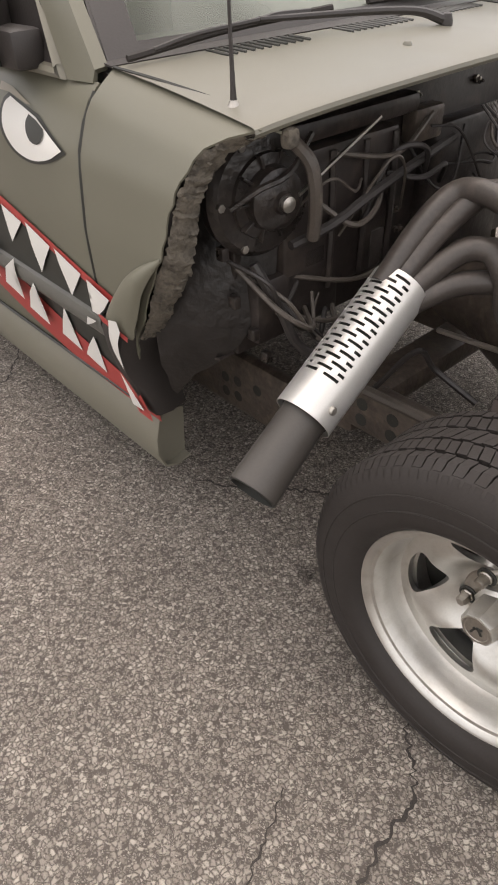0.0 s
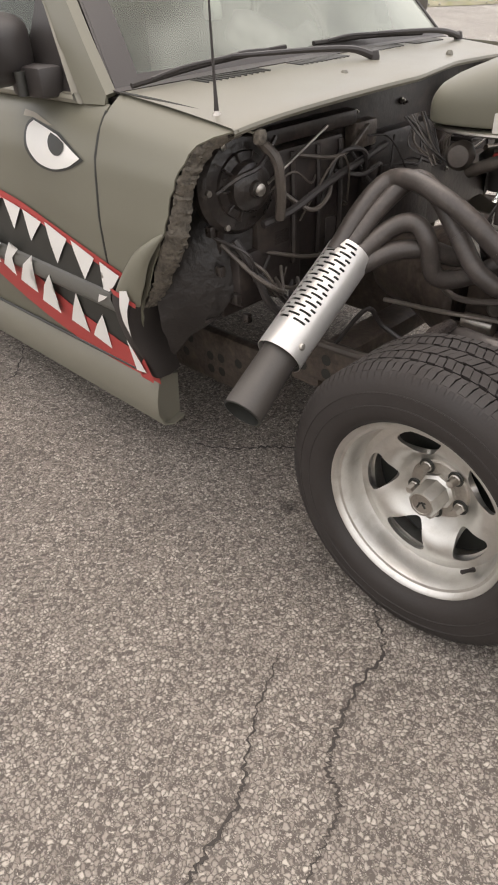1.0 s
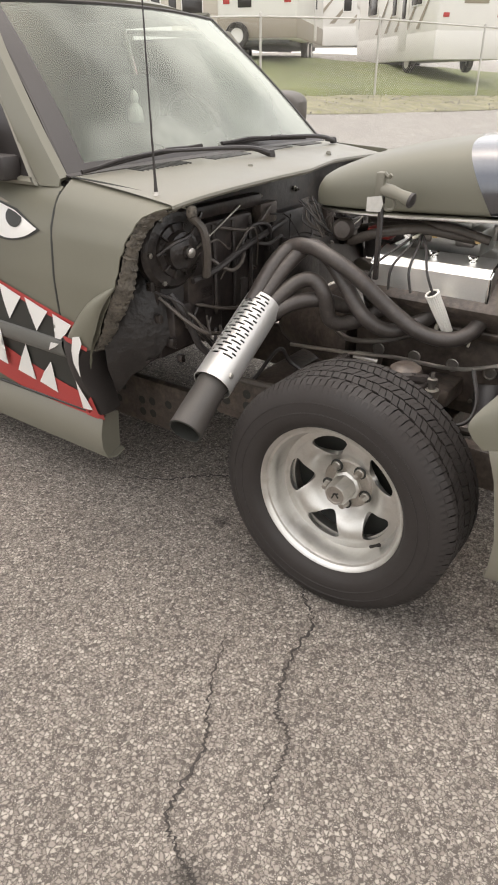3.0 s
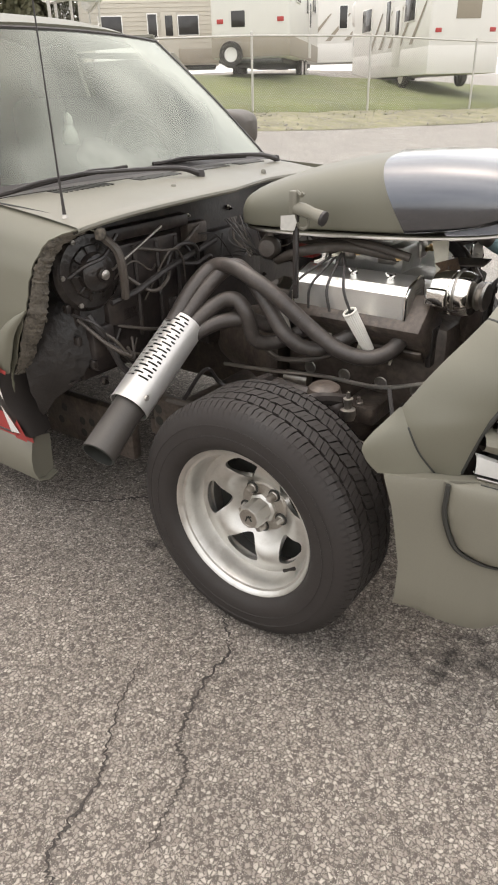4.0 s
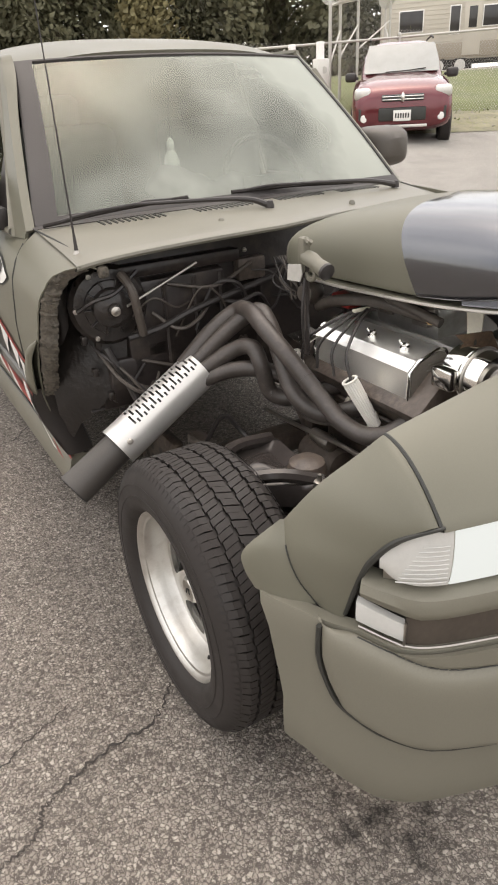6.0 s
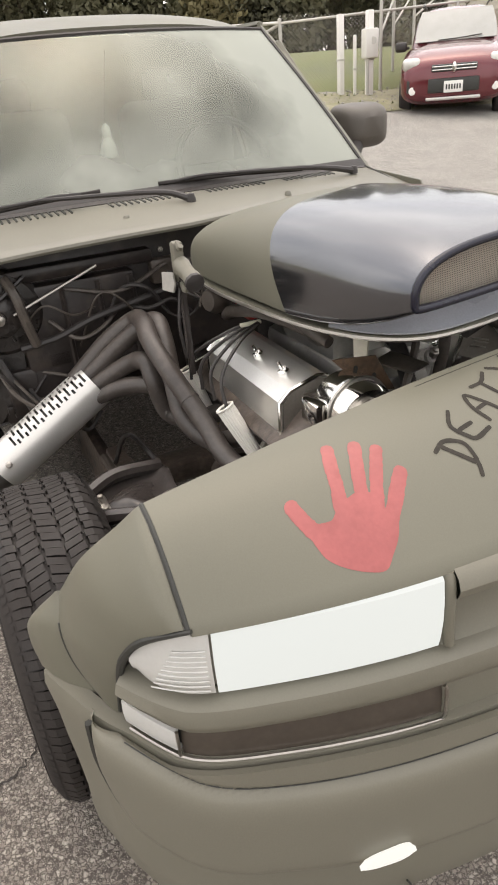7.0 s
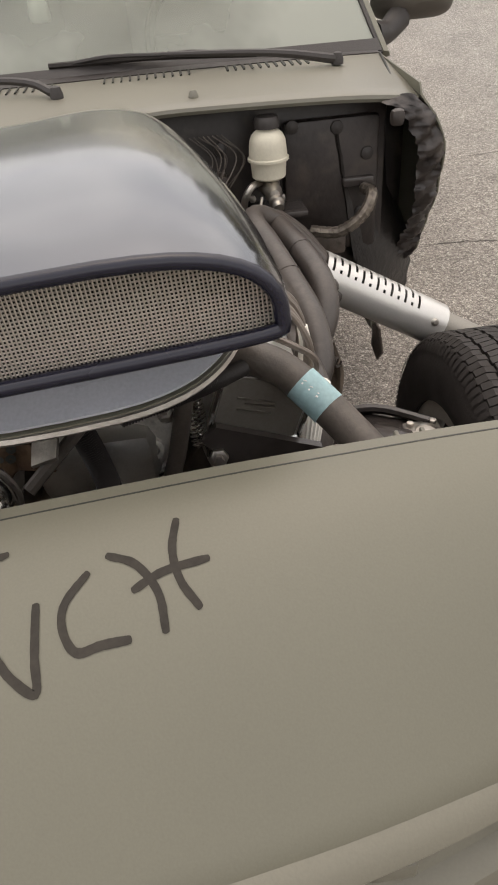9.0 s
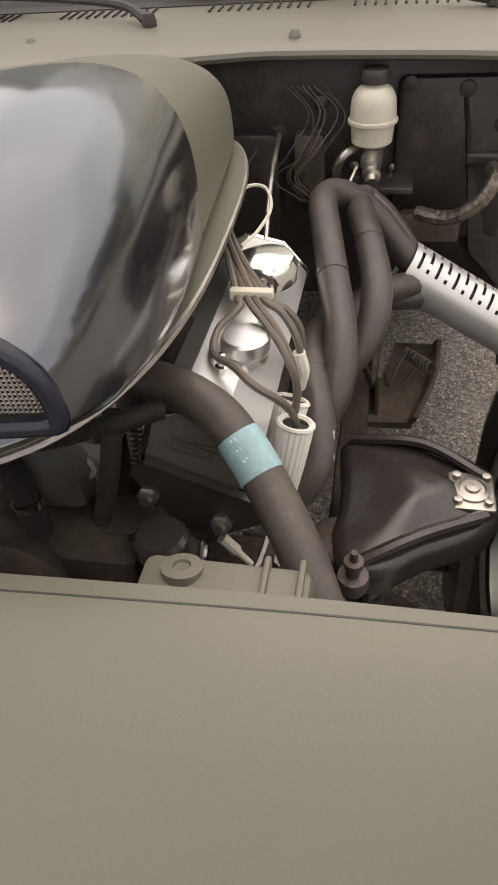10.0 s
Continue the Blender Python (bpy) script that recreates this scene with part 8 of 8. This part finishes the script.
part("bed_front", box((-2.47, 0, 0.82), (0.04, 1.56, 0.48), 0.01), OLIVE, truck)
part("tailgate", box((-4.15, 0, 0.80), (0.05, 1.30, 0.48), 0.012), OLIVE, truck)
part("rear_bumper", box((-4.24, 0, 0.46), (0.12, 1.60, 0.14), 0.03, seg=3), OLIVE_DULL, truck)
part("rear_axle", tube([(-2.86, -0.62, 0.336), (-2.86, 0.0, 0.336), (-2.86, 0.64, 0.336)], [0.04, 0.09, 0.04], 12), GRIME, truck)
for s in (-1, 1):
    part("rear_frame_rail", box((-2.6, s * 0.40, 0.42), (3.0, 0.055, 0.11), 0.01), GRIME, truck)


# ---- verge, lawn and lot behind the road ----
def edge_x(y):
    return smooth_lerp(y, [-40, 0, 5, 6.3, 9.1, 11.2, 14.4, 17.6, 30, 60], [-14, -9.8, -8.9, -8.6, -8.1, -7.5, -6.8, -5.6, -2.6, 2])


def fence_x(y):
    return smooth_lerp(y, [-40, 0, 5, 7, 12.8, 16.4, 20, 30, 60], [-18, -12.6, -11.0, -10.5, -9.7, -8.5, -6.95, -2.7, 6])


def lawn_x(y):
    return smooth_lerp(y, [-40, 5, 10, 15.9, 19, 21, 24.5, 27.8, 40, 60], [-30, -22, -17, -15.0, -13.7, -12.7, -11.4, -9.8, -5, 0])


def strip(name, left, right, ys, lift, rough, material, label, category, nx=14):
    rng_ = random.Random(3)
    rows = []
    for y in ys:
        a, b = left(y), right(y)
        rows.append([Vector((a + (b - a) * k / nx, y, rise(a + (b - a) * k / nx, y) + (lift + rng_.uniform(0, rough) if 0 < k < nx else 0.012))) for k in range(nx + 1)])
    return tagged(part(name, grid(rows), material, sharp=180), label, category, "", "structure")


ys_far = [-40, -25, -12, -5] + [float(q) for q in np.linspace(-2, 34, 60)] + [40, 48, 60]
strip("verge", edge_x, fence_x, ys_far, 0.02, 0.05, GRAVEL, "weedy gravel verge beside the road", "verge")
strip("lawn", fence_x, lawn_x, ys_far, 0.13, 0.03, GRASS, "mown green lawn behind the chain-link fence", "lawn", 26)
strip("storage_lot", lawn_x, lambda y: -70.0, ys_far, 0.02, 0.0, CONCRETE, "pale concrete storage lot", "pavement", 8)
rng = random.Random(21)
verts, faces = [], []
for _ in range(2600):
    y = rng.uniform(2, 26)
    a, b = edge_x(y), fence_x(y)
    x = a + (b - a) * rng.random() ** 0.8
    r = rng.uniform(0.01, 0.035)
    c = Vector((x, y, rise(x, y) + 0.04))
    i = len(verts)
    for d in ((1, 0, 0), (0, 1, 0), (-1, 0, 0), (0, -1, 0), (0, 0, 0.7), (0, 0, -0.7)):
        verts.append(c + Vector(d) * r * rng.uniform(0.7, 1.2))
    faces += [(i, i + 1, i + 4), (i + 1, i + 2, i + 4), (i + 2, i + 3, i + 4), (i + 3, i, i + 4), (i + 1, i, i + 5), (i + 2, i + 1, i + 5), (i + 3, i + 2, i + 5), (i, i + 3, i + 5)]
me = bpy.data.meshes.new("stones")
me.from_pydata(verts, [], faces)
me.materials.append(CONCRETE)
tagged(new("stones", me), "loose pale stones along the verge", "stones", "", "stuff")
verts, faces = [], []
for _ in range(1400):
    y = rng.uniform(3, 30)
    x = fence_x(y) + rng.gauss(0.3, 0.6)
    h = rng.uniform(0.02, 0.06)
    c = Vector((x, y, rise(x, y) + 0.02))
    a = rng.uniform(0, 6.28)
    w = Vector((math.cos(a), math.sin(a), 0)) * 0.03
    i = len(verts)
    verts += [c - w, c + w, c + Vector((rng.uniform(-0.05, 0.05), rng.uniform(-0.05, 0.05), h))]
    faces.append((i, i + 1, i + 2))
me = bpy.data.meshes.new("grass")
me.from_pydata(verts, [], faces)
me.materials.append(GRASS)
tagged(new("grass", me), "tufts of green and dry grass", "grass", "", "stuff")


# ---- chain-link fence ----
def chain_link(pts, heights, name, label, coil=False):
    """A fence along ground points: posts, rails and woven wire."""
    f = thing(name, label, "fence", at=(pts[0][0], pts[0][1], rise(*pts[0])))
    org = Vector(f.location)
    g = [Vector((x, y, rise(x, y))) - org for x, y in pts]
    hs = heights if isinstance(heights, list) else [heights] * len(pts)
    for p, height in zip(g, hs):
        part("post", tube([p, p + Vector((0, 0, height + 0.04))], 0.03, 10, smooth=False), GALV, f)
        part("post_cap", lathe([(0.034, 0), (0.034, 0.03), (0.02, 0.05), (0.001, 0.055)], 10, Matrix.Translation(p + Vector((0, 0, height + 0.03)))), GALV, f)
    for a, b, ha, hb in zip(g, g[1:], hs, hs[1:]):
        height = (ha + hb) / 2
        part("rail", tube([a + Vector((0, 0, ha)), b + Vector((0, 0, hb))], 0.021, 8, smooth=False), GALV, f)
        verts, faces = [], []
        L = (b - a).length
        d = (b - a) / L
        nrm = Vector((-d.y, d.x, 0))
        step = 0.075
        k = -int(height / step) - 1
        while k * step < L:
            for sgn in (1, -1):
                s0 = k * step if sgn > 0 else k * step + height
                t0, t1 = 0.0, 1.0
                s1 = s0 + sgn * height
                lo, hi = min(s0, s1), max(s0, s1)
                u0 = max(0.0, (0 - s0) / (s1 - s0)) if sgn > 0 else max(0.0, (L - s0) / (s1 - s0))
                u1 = min(1.0, (L - s0) / (s1 - s0)) if sgn > 0 else min(1.0, (0 - s0) / (s1 - s0))
                if u1 > u0:
                    p = a + d * (s0 + (s1 - s0) * u0) + Vector((0, 0, height * u0 + (b - a).z * 0 + 0.02))
                    q = a + d * (s0 + (s1 - s0) * u1) + Vector((0, 0, height * u1))
                    w = Vector((0, 0, 0.0022))
                    i = len(verts)
                    verts += [p - w + nrm * 0.004 * sgn, p + w + nrm * 0.004 * sgn, q + w + nrm * 0.004 * sgn, q - w + nrm * 0.004 * sgn]
                    faces.append((i, i + 1, i + 2, i + 3))
            k += 1
        me_ = bpy.data.meshes.new("wire_mesh")
        me_.from_pydata(verts, [], faces)
        me_.materials.append(GALV)
        o = new("wire_mesh", me_)
        o.parent = f
        tagged(o, "woven chain-link wire", kind="stuff")
    if coil:
        height = hs[0]
        for a, b in zip(g, g[1:]):
            up = Vector((0, 0, height + 0.22))
            part("razor_coil", helix(a + up, b + up, 0.22, max(4, int((b - a).length / 0.16)), 0.007), GALV, f)
            part("rail", tube([a + Vector((0, 0, height * 0.5)), b + Vector((0, 0, height * 0.75))], 0.018, 6, smooth=False), GALV, f)
    return f


chain_link([(-11.76, 2.63), (-10.81, 5.64), (-10.2, 9.0), (-9.70, 12.75), (-8.48, 16.42), (-6.93, 20.04), (-5.40, 23.7), (-3.9, 27.3)], [1.00, 1.12, 1.36, 1.62, 1.78, 1.78, 1.78, 1.78], "chain_link_fence", "low galvanised chain-link fence along the lawn")
chain_link([(-10.3, 7.4), (-11.3, 8.4), (-12.1, 9.5), (-13.7, 11.8), (-17.0, 14.5)], 1.85, "security_fence", "tall chain-link fence topped with razor coils", True)
gate = thing("steel_gate", "galvanised tube gate with a diagonal brace", "gate", at=(-10.9, 5.7, rise(-10.9, 5.7)))
for p, q in (((0, 0, 0.05), (0, 0, 1.15)), ((-1.1, -3.2, 0.05), (-1.1, -3.2, 1.15)), ((0, 0, 1.12), (-1.1, -3.2, 1.12)), ((0, 0, 0.35), (-1.1, -3.2, 0.35)), ((0, 0, 1.1), (-0.55, -1.6, 0.4)), ((-0.55, -1.6, 0.35), (-0.55, -1.6, 1.12))):
    part("tube_bar", tube([p, q], 0.025, 8, smooth=False), GALV, gate)


def marker_post(x, y, h, w, with_box=False):
    z = rise(x, y)
    p = thing("gate_post", "weathered white square post by the gate", "post", "white gate posts", at=(x, y, z))
    part("shaft", box((0, 0, h / 2), (w, w, h), 0.012), WHITE, p)
    part("strap", box((0, 0, h * 0.45), (w + 0.02, w + 0.02, 0.03), 0.004), GALV, p)
    if with_box:
        b_ = part("control_box", box((0.06, -0.03, h * 0.63), (0.16, 0.26, 0.44), 0.02), RV_WHITE, p, "pale metal control box")
        part("dial", lathe([(0.055, 0), (0.055, 0.012), (0.001, 0.014)], 18, aim((0.142, -0.02, h * 0.66), (1, -0.6, 0))), GALV, b_)
        part("conduit", tube([(0.05, -0.07, 0), (0.05, -0.07, h * 0.5)], 0.025, 8, smooth=False), GALV, p)


marker_post(-10.33, 6.57, 1.25, 0.10)
marker_post(-9.88, 6.87, 1.32, 0.11, True)
marker_post(-10.15, 6.75, 0.95, 0.05)


# ---- parked red car ----
def ring_section(x, w, z0, z1, n=24, sq=0.42, tuck=0.0):
    out = []
    for k in range(n):
        a = 2 * math.pi * k / n
        c, s_ = math.cos(a), math.sin(a)
        zz = math.copysign(abs(s_) ** sq, s_)
        out.append(Vector((x, w * math.copysign(abs(c) ** sq, c) * (1 - tuck * max(0, zz)), (z0 + z1) / 2 + (z1 - z0) / 2 * zz)))
    return out


def loft_body(name, sections, material, parent, label="", **kw):
    bm = grid([ring_section(*s_, **kw) for s_ in sections], closed=True)
    n = kw.get("n", 24)
    vs = list(bm.verts)
    cap(bm, vs[:n])
    cap(bm, vs[-n:])
    return part(name, bm, material, parent, label, sharp=50)


def road_wheel(parent, x, y, r, w, s):
    m = aim((x, y, r), (0, s, 0))
    wh = part("wheel", lathe([(r * 0.62, 0.0), (r * 0.6, -0.03), (r * 0.2, -0.01), (0.001, 0.0)], 24, m @ Matrix.Translation((0, 0, w / 2))), ALU, parent)
    part("tyre", lathe([(r * 0.6, -w / 2), (r * 0.9, -w / 2), (r, -w * 0.36), (r, w * 0.36), (r * 0.9, w / 2), (r * 0.62, w / 2), (r * 0.6, w * 0.4)], 28, m, caps=False), RUBBER, wh)
    return wh


car_m = Vector((-7.75, 6.93, 0))
car = thing("parked_car", "dark red compact SUV parked facing the camera", "car", at=(car_m.x, car_m.y, rise(car_m.x, car_m.y) - 0.07))
car.scale = (0.92, 0.89, 0.98)
car.rotation_euler = (0, radians(0.5), math.atan2(-0.643, 0.766))
loft_body("body", [(0.0, 0.66, 0.42, 0.74), (-0.05, 0.80, 0.32, 0.84), (-0.16, 0.88, 0.26, 0.93), (-0.5, 0.915, 0.24, 1.03), (-1.1, 0.92, 0.22, 1.13), (-2.2, 0.92, 0.22, 1.10), (-4.2, 0.91, 0.24, 1.08), (-4.45, 0.84, 0.34, 0.98)], CAR_RED, car, sq=0.5)
loft_body("cabin", [(-1.02, 0.74, 0.95, 1.02), (-1.30, 0.76, 0.98, 1.22), (-1.72, 0.74, 1.0, 1.56), (-2.0, 0.70, 1.0, 1.64), (-3.2, 0.70, 1.0, 1.67), (-4.0, 0.68, 1.0, 1.60), (-4.35, 0.66, 1.0, 1.1)], CAR_RED, car, sq=0.5, tuck=0.08)
ws = grid([[Vector((x + 0.015, u * w, z + 0.01)) for u in (-1, -0.6, -0.2, 0.2, 0.6, 1)] for x, w, z in ((-1.16, 0.70, 1.13), (-1.32, 0.70, 1.25), (-1.52, 0.665, 1.42), (-1.74, 0.62, 1.575))])
part("windscreen", thick(ws, 0.01), mat("pale_car_glass", (0.22, 0.235, 0.23), 0.14, var=0.2, big=2, bump=0), car, "pale reflecting windscreen")
part("grille", box((0.012, 0, 0.76), (0.05, 0.74, 0.10), 0.03), MOUTH, car)
for z in (0.735, 0.78):
    part("grille_bar", box((0.04, 0, z), (0.02, 0.72, 0.018), 0.006), CHROME, car)
part("badge", lathe([(0.06, 0), (0.055, 0.012), (0.001, 0.014)], 20, aim((0.045, 0, 0.76), (1, 0, 0)) @ Matrix.Diagonal((0.6, 1.2, 1, 1))), CHROME, car)
part("lower_grille", box((-0.005, 0, 0.52), (0.06, 0.84, 0.20), 0.04), MOUTH, car)
plate_ob = part("number_plate", box((0.045, 0, 0.50), (0.012, 0.31, 0.16), 0.004), WHITE, car)
for k in range(6):
    part("plate_bar", box((0.053, -0.11 + 0.044 * k, 0.50), (0.003, 0.026, 0.07), 0.001), MOUTH, plate_ob)
part("skid_plate", box((-0.01, 0, 0.34), (0.05, 0.9, 0.05), 0.015), ALU, car)
part("roof_rail", tube([(-1.9, 0.60, 1.66), (-2.3, 0.60, 1.71), (-3.6, 0.60, 1.70)], 0.018, 6), MOUTH, car)
part("roof_rail", tube([(-1.9, -0.60, 1.66), (-2.3, -0.60, 1.71), (-3.6, -0.60, 1.70)], 0.018, 6), MOUTH, car)
part("wiper", tube([(-1.13, -0.3, 1.15), (-1.14, 0.1, 1.16), (-1.18, 0.45, 1.185)], 0.010, 6), MOUTH, car)
for s in (-1, 1):
    part("headlamp", box((-0.16, s * 0.71, 0.83), (0.20, 0.30, 0.18), 0.06, seg=3), ALU, car, "clear headlamp")
    part("fog_pocket", box((-0.06, s * 0.66, 0.53), (0.07, 0.24, 0.20), 0.05), MOUTH, car)
    part("fog_lamp", lathe([(0.06, 0), (0.055, 0.015), (0.001, 0.02)], 16, aim((-0.02, s * 0.68, 0.47), (1, 0, 0))), WHITE, car)
    mr = part("mirror", box((-1.32, s * 0.96, 1.10), (0.13, 0.22, 0.15), 0.05, seg=3), PLASTIC, car)
    part("mirror_arm", box((-1.34, s * 0.86, 1.08), (0.08, 0.10, 0.05), 0.015), MOUTH, mr)
    for x in (-0.82, -3.55):
        road_wheel(car, x, s * 0.82, 0.345, 0.22, s)


# ---- caravans on the lot ----
def caravan(name, x, y, yaw, L, W, H, wall, label, spare=False, ribs=False, stripes=False, cab=False, z_off=0.0, front=1):
    """A camper: x along its length, door side at -y."""
    c = thing(name, label, "camper", at=(x, y, rise(x, y) + z_off))
    c.rotation_euler = (0, 0, radians(yaw))
    g = 0.55
    part("body", box((0, 0, g + (H - g) / 2), (L, W, H - g), 0.10, seg=3), wall, c)
    part("lower_band", box((0, 0, g + (0.32 if not stripes else 0.20)), (L + 0.012, W + 0.012, 0.55 if not stripes else 0.80), 0.03), RV_TAN if not stripes else RV_WHITE, c)
    part("underframe", box((0, 0, g - 0.05), (L * 0.94, W * 0.8, 0.16), 0.02), MOUTH, c)
    if ribs:
        for k in range(11):
            part("siding_rib", box((0, -W / 2 - 0.006, g + 0.65 + 0.155 * k), (L * 0.97, 0.02, 0.02), 0.005), wall, c)
    for wx, wz, ww, wh in ((-L * 0.28, H - 0.95, 0.9, 0.7), (L * 0.02, H - 1.0, 0.35, 0.9), (L * 0.28, H - 0.95, 0.8, 0.65)):
        w_ = part("window_frame", box((wx, -W / 2 - 0.012, wz), (ww + 0.08, 0.04, wh + 0.08), 0.03), WHITE, c)
        part("pane", box((wx, -W / 2 - 0.03, wz), (ww, 0.02, wh), 0.02), RV_DARK, w_)
    d_ = part("entry_door", box((L * 0.14, -W / 2 - 0.012, g + 1.0), (0.66, 0.03, 1.75), 0.03), wall, c)
    part("door_window", box((L * 0.14, -W / 2 - 0.03, g + 1.4), (0.30, 0.02, 0.7), 0.02), RV_DARK, d_)
    for e in (-1, 1):
        lm = part("tail_lamp", box((e * L / 2, -W * 0.38, g + 1.0), (0.04, 0.20, 0.12), 0.01), RED, c)
        part("tail_lamp", box((e * L / 2, W * 0.38, g + 1.0), (0.04, 0.20, 0.12), 0.01), RED, c)
        if cab and e != front:
            part("end_window", box((e * (L / 2 + 0.005), 0.05, g + 1.85), (0.03, 0.82, 1.1), 0.04), RV_TAN, c)
        else:
            part("end_window", box((e * (L / 2 + 0.005), W * 0.15, g + 1.05), (0.03, 0.42, 0.42), 0.02), RV_DARK, c)
    if stripes:
        for k in range(5):
            q = [(-1.6 + 0.9 * k, 0.8), (-0.5 + 0.9 * k, 1.9), (-0.42 + 0.9 * k, 1.9), (-1.35 + 0.9 * k, 0.8)]
            part("stripe", plate([(a_, b_ + g - 0.1) for a_, b_ in q], W / 2 + 0.012, W / 2 + 0.016, Matrix(((1, 0, 0, 0), (0, 0, -1, 0), (0, 1, 0, 0), (0, 0, 0, 1)))), RV_TAN, c, "tan slanted stripe")
    if spare:
        sp = part("spare_wheel", lathe([(0.20, 0), (0.20, 0.10), (0.05, 0.08), (0.001, 0.08)], 24, aim((-L / 2 - 0.06, W * 0.24, g + 0.12), (-1, 0, 0))), WHITE, c, "spare wheel on the rear wall")
        part("spare_tyre", lathe([(0.20, 0.0), (0.34, 0.0), (0.36, 0.04), (0.36, 0.12), (0.33, 0.16), (0.21, 0.15)], 28, aim((-L / 2 - 0.04, W * 0.24, g + 0.12), (-1, 0, 0)), caps=False), RUBBER, sp)
        part("rear_bumper", box((-L / 2 - 0.08, 0, g - 0.06), (0.10, W * 0.8, 0.10), 0.02), MOUTH, c)
    if cab:
        part("over_cab", box((front * (L / 2 + 0.15), 0, H - 0.55), (0.9, W * 0.96, 0.9), 0.2, seg=3), wall, c)
        part("cab_front", box((front * (L / 2 + 0.20), 0, g + 0.45), (0.8, W * 0.84, 0.95), 0.22, seg=3), wall, c)
        part("cab_window", box((front * (L / 2 + 0.20), 0, g + 1.2), (0.7, W * 0.86, 0.5), 0.12, seg=3), RV_DARK, c)
    for s in (-1, 1):
        for wx in ((-0.42, 0.42) if not cab else (-front * L * 0.2, front * L * 0.42)):
            road_wheel(c, wx, s * (W / 2 - 0.13), 0.34, 0.2, s)
    part("roof_unit", box((L * 0.1, 0, H + 0.12), (0.9, 0.7, 0.26), 0.08), WHITE, c)
    return c


caravan("travel_trailer", -21.7, 22.2, 40, 5.6, 2.4, 2.9, RV_BEIGE, "old beige travel trailer with ribbed siding", ribs=True, z_off=-0.2)
caravan("travel_trailer", -14.2, 20.1, 113.6, 6.5, 2.45, 3.4, RV_WHITE, "white travel trailer with spare wheel on its rear", spare=True, z_off=-0.12)
caravan("motorhome", -10.48, 24.0, -42.3, 7.0, 2.4, 3.2, RV_WHITE, "white motorhome with tan slanted stripes", stripes=True, cab=True, z_off=0.02, front=-1)
caravan("motorhome", -18.0, 31.5, 35, 6.5, 2.4, 3.2, RV_WHITE, "white motorhome parked far back on the lot", stripes=True, cab=True, front=-1)


# ---- trees along the far side ----
def tree(kind, seed, h):
    """A conifer-like tree: tapered trunk, limbs and a crown of many leaf sprays."""
    rng_ = random.Random(seed)
    t = thing("tree", "dense dark evergreen tree in the far hedge row", "tree", "trees along the far fence")
    part("trunk", tube([(0, 0, 0), (0.05, 0.03, h * 0.4), (0, 0.05, h * 0.95)], [0.18, 0.13, 0.03], 8, 4), BARK, t)
    bm = bmesh.new()
    for k in range(16):
        z0 = h * (0.12 + 0.8 * k / 16)
        a = k * 2.4
        r = (1 - k / 17) * h * 0.24
        tube([(0, 0, z0), (r * 0.6 * math.cos(a), r * 0.6 * math.sin(a), z0 + 0.25), (r * math.cos(a), r * math.sin(a), z0 + 0.2)], [0.05, 0.03, 0.012], 5, 2, bm=bm)
    part("limb_frame", bm, BARK, t)
    verts, faces = [], []
    for _ in range(620):
        u = rng_.random() ** 0.8
        z = h * (0.06 + 0.94 * u)
        a = rng_.uniform(0, 6.283)
        rad = h * 0.25 * (1 - u) ** 0.7 * (0.75 + 0.35 * math.sin(3 * a + seed + 5 * u)) + 0.1
        rr = rad * rng_.uniform(0.55, 1.05)
        c = Vector((rr * math.cos(a), rr * math.sin(a), z))
        for _ in range(9):
            p = c + Vector((rng_.gauss(0, 0.16), rng_.gauss(0, 0.16), rng_.gauss(0, 0.2)))
            d = Vector((rng_.uniform(-1, 1), rng_.uniform(-1, 1), rng_.uniform(-0.2, 1.2))).normalized()
            s_ = d.orthogonal().normalized() * rng_.uniform(0.045, 0.095)
            q = d * rng_.uniform(0.16, 0.34)
            i = len(verts)
            verts += [p - s_, p + q * 0.5 - s_ * 1.3, p + q, p + q * 0.5 + s_ * 1.3]
            faces.append((i, i + 1, i + 2, i + 3))
    me_ = bpy.data.meshes.new("crown")
    me_.from_pydata(verts, [], faces)
    me_.materials.append(LEAF_DRY if kind else LEAF)
    o = new("crown", me_)
    o.parent = t
    return t


protos = [tree(0, 1, 7.0), tree(0, 2, 6.2), tree(1, 3, 5.6), tree(0, 4, 6.6)]
spots = []
for k in range(19):
    f = k / 18
    spots.append((-35 + 11.5 * f + 0.7 * math.sin(k * 3.1), -7 + 30 * f, (0, 1, 3, 0, 2, 1, 3)[k % 7]))
for k in range(8):
    spots.append((-38 + 1.2 * k, -2 + 3.6 * k, (3, 1, 0)[k % 3]))
used = set()
for k, (x, y, v) in enumerate(spots):
    m = Matrix.Translation((x, y, rise(x, y) - 0.5)) @ Matrix.Rotation(k * 1.7, 4, "Z")
    if v in used:
        copy_thing(protos[v], m)
    else:
        used.add(v)
        protos[v].matrix_basis = m
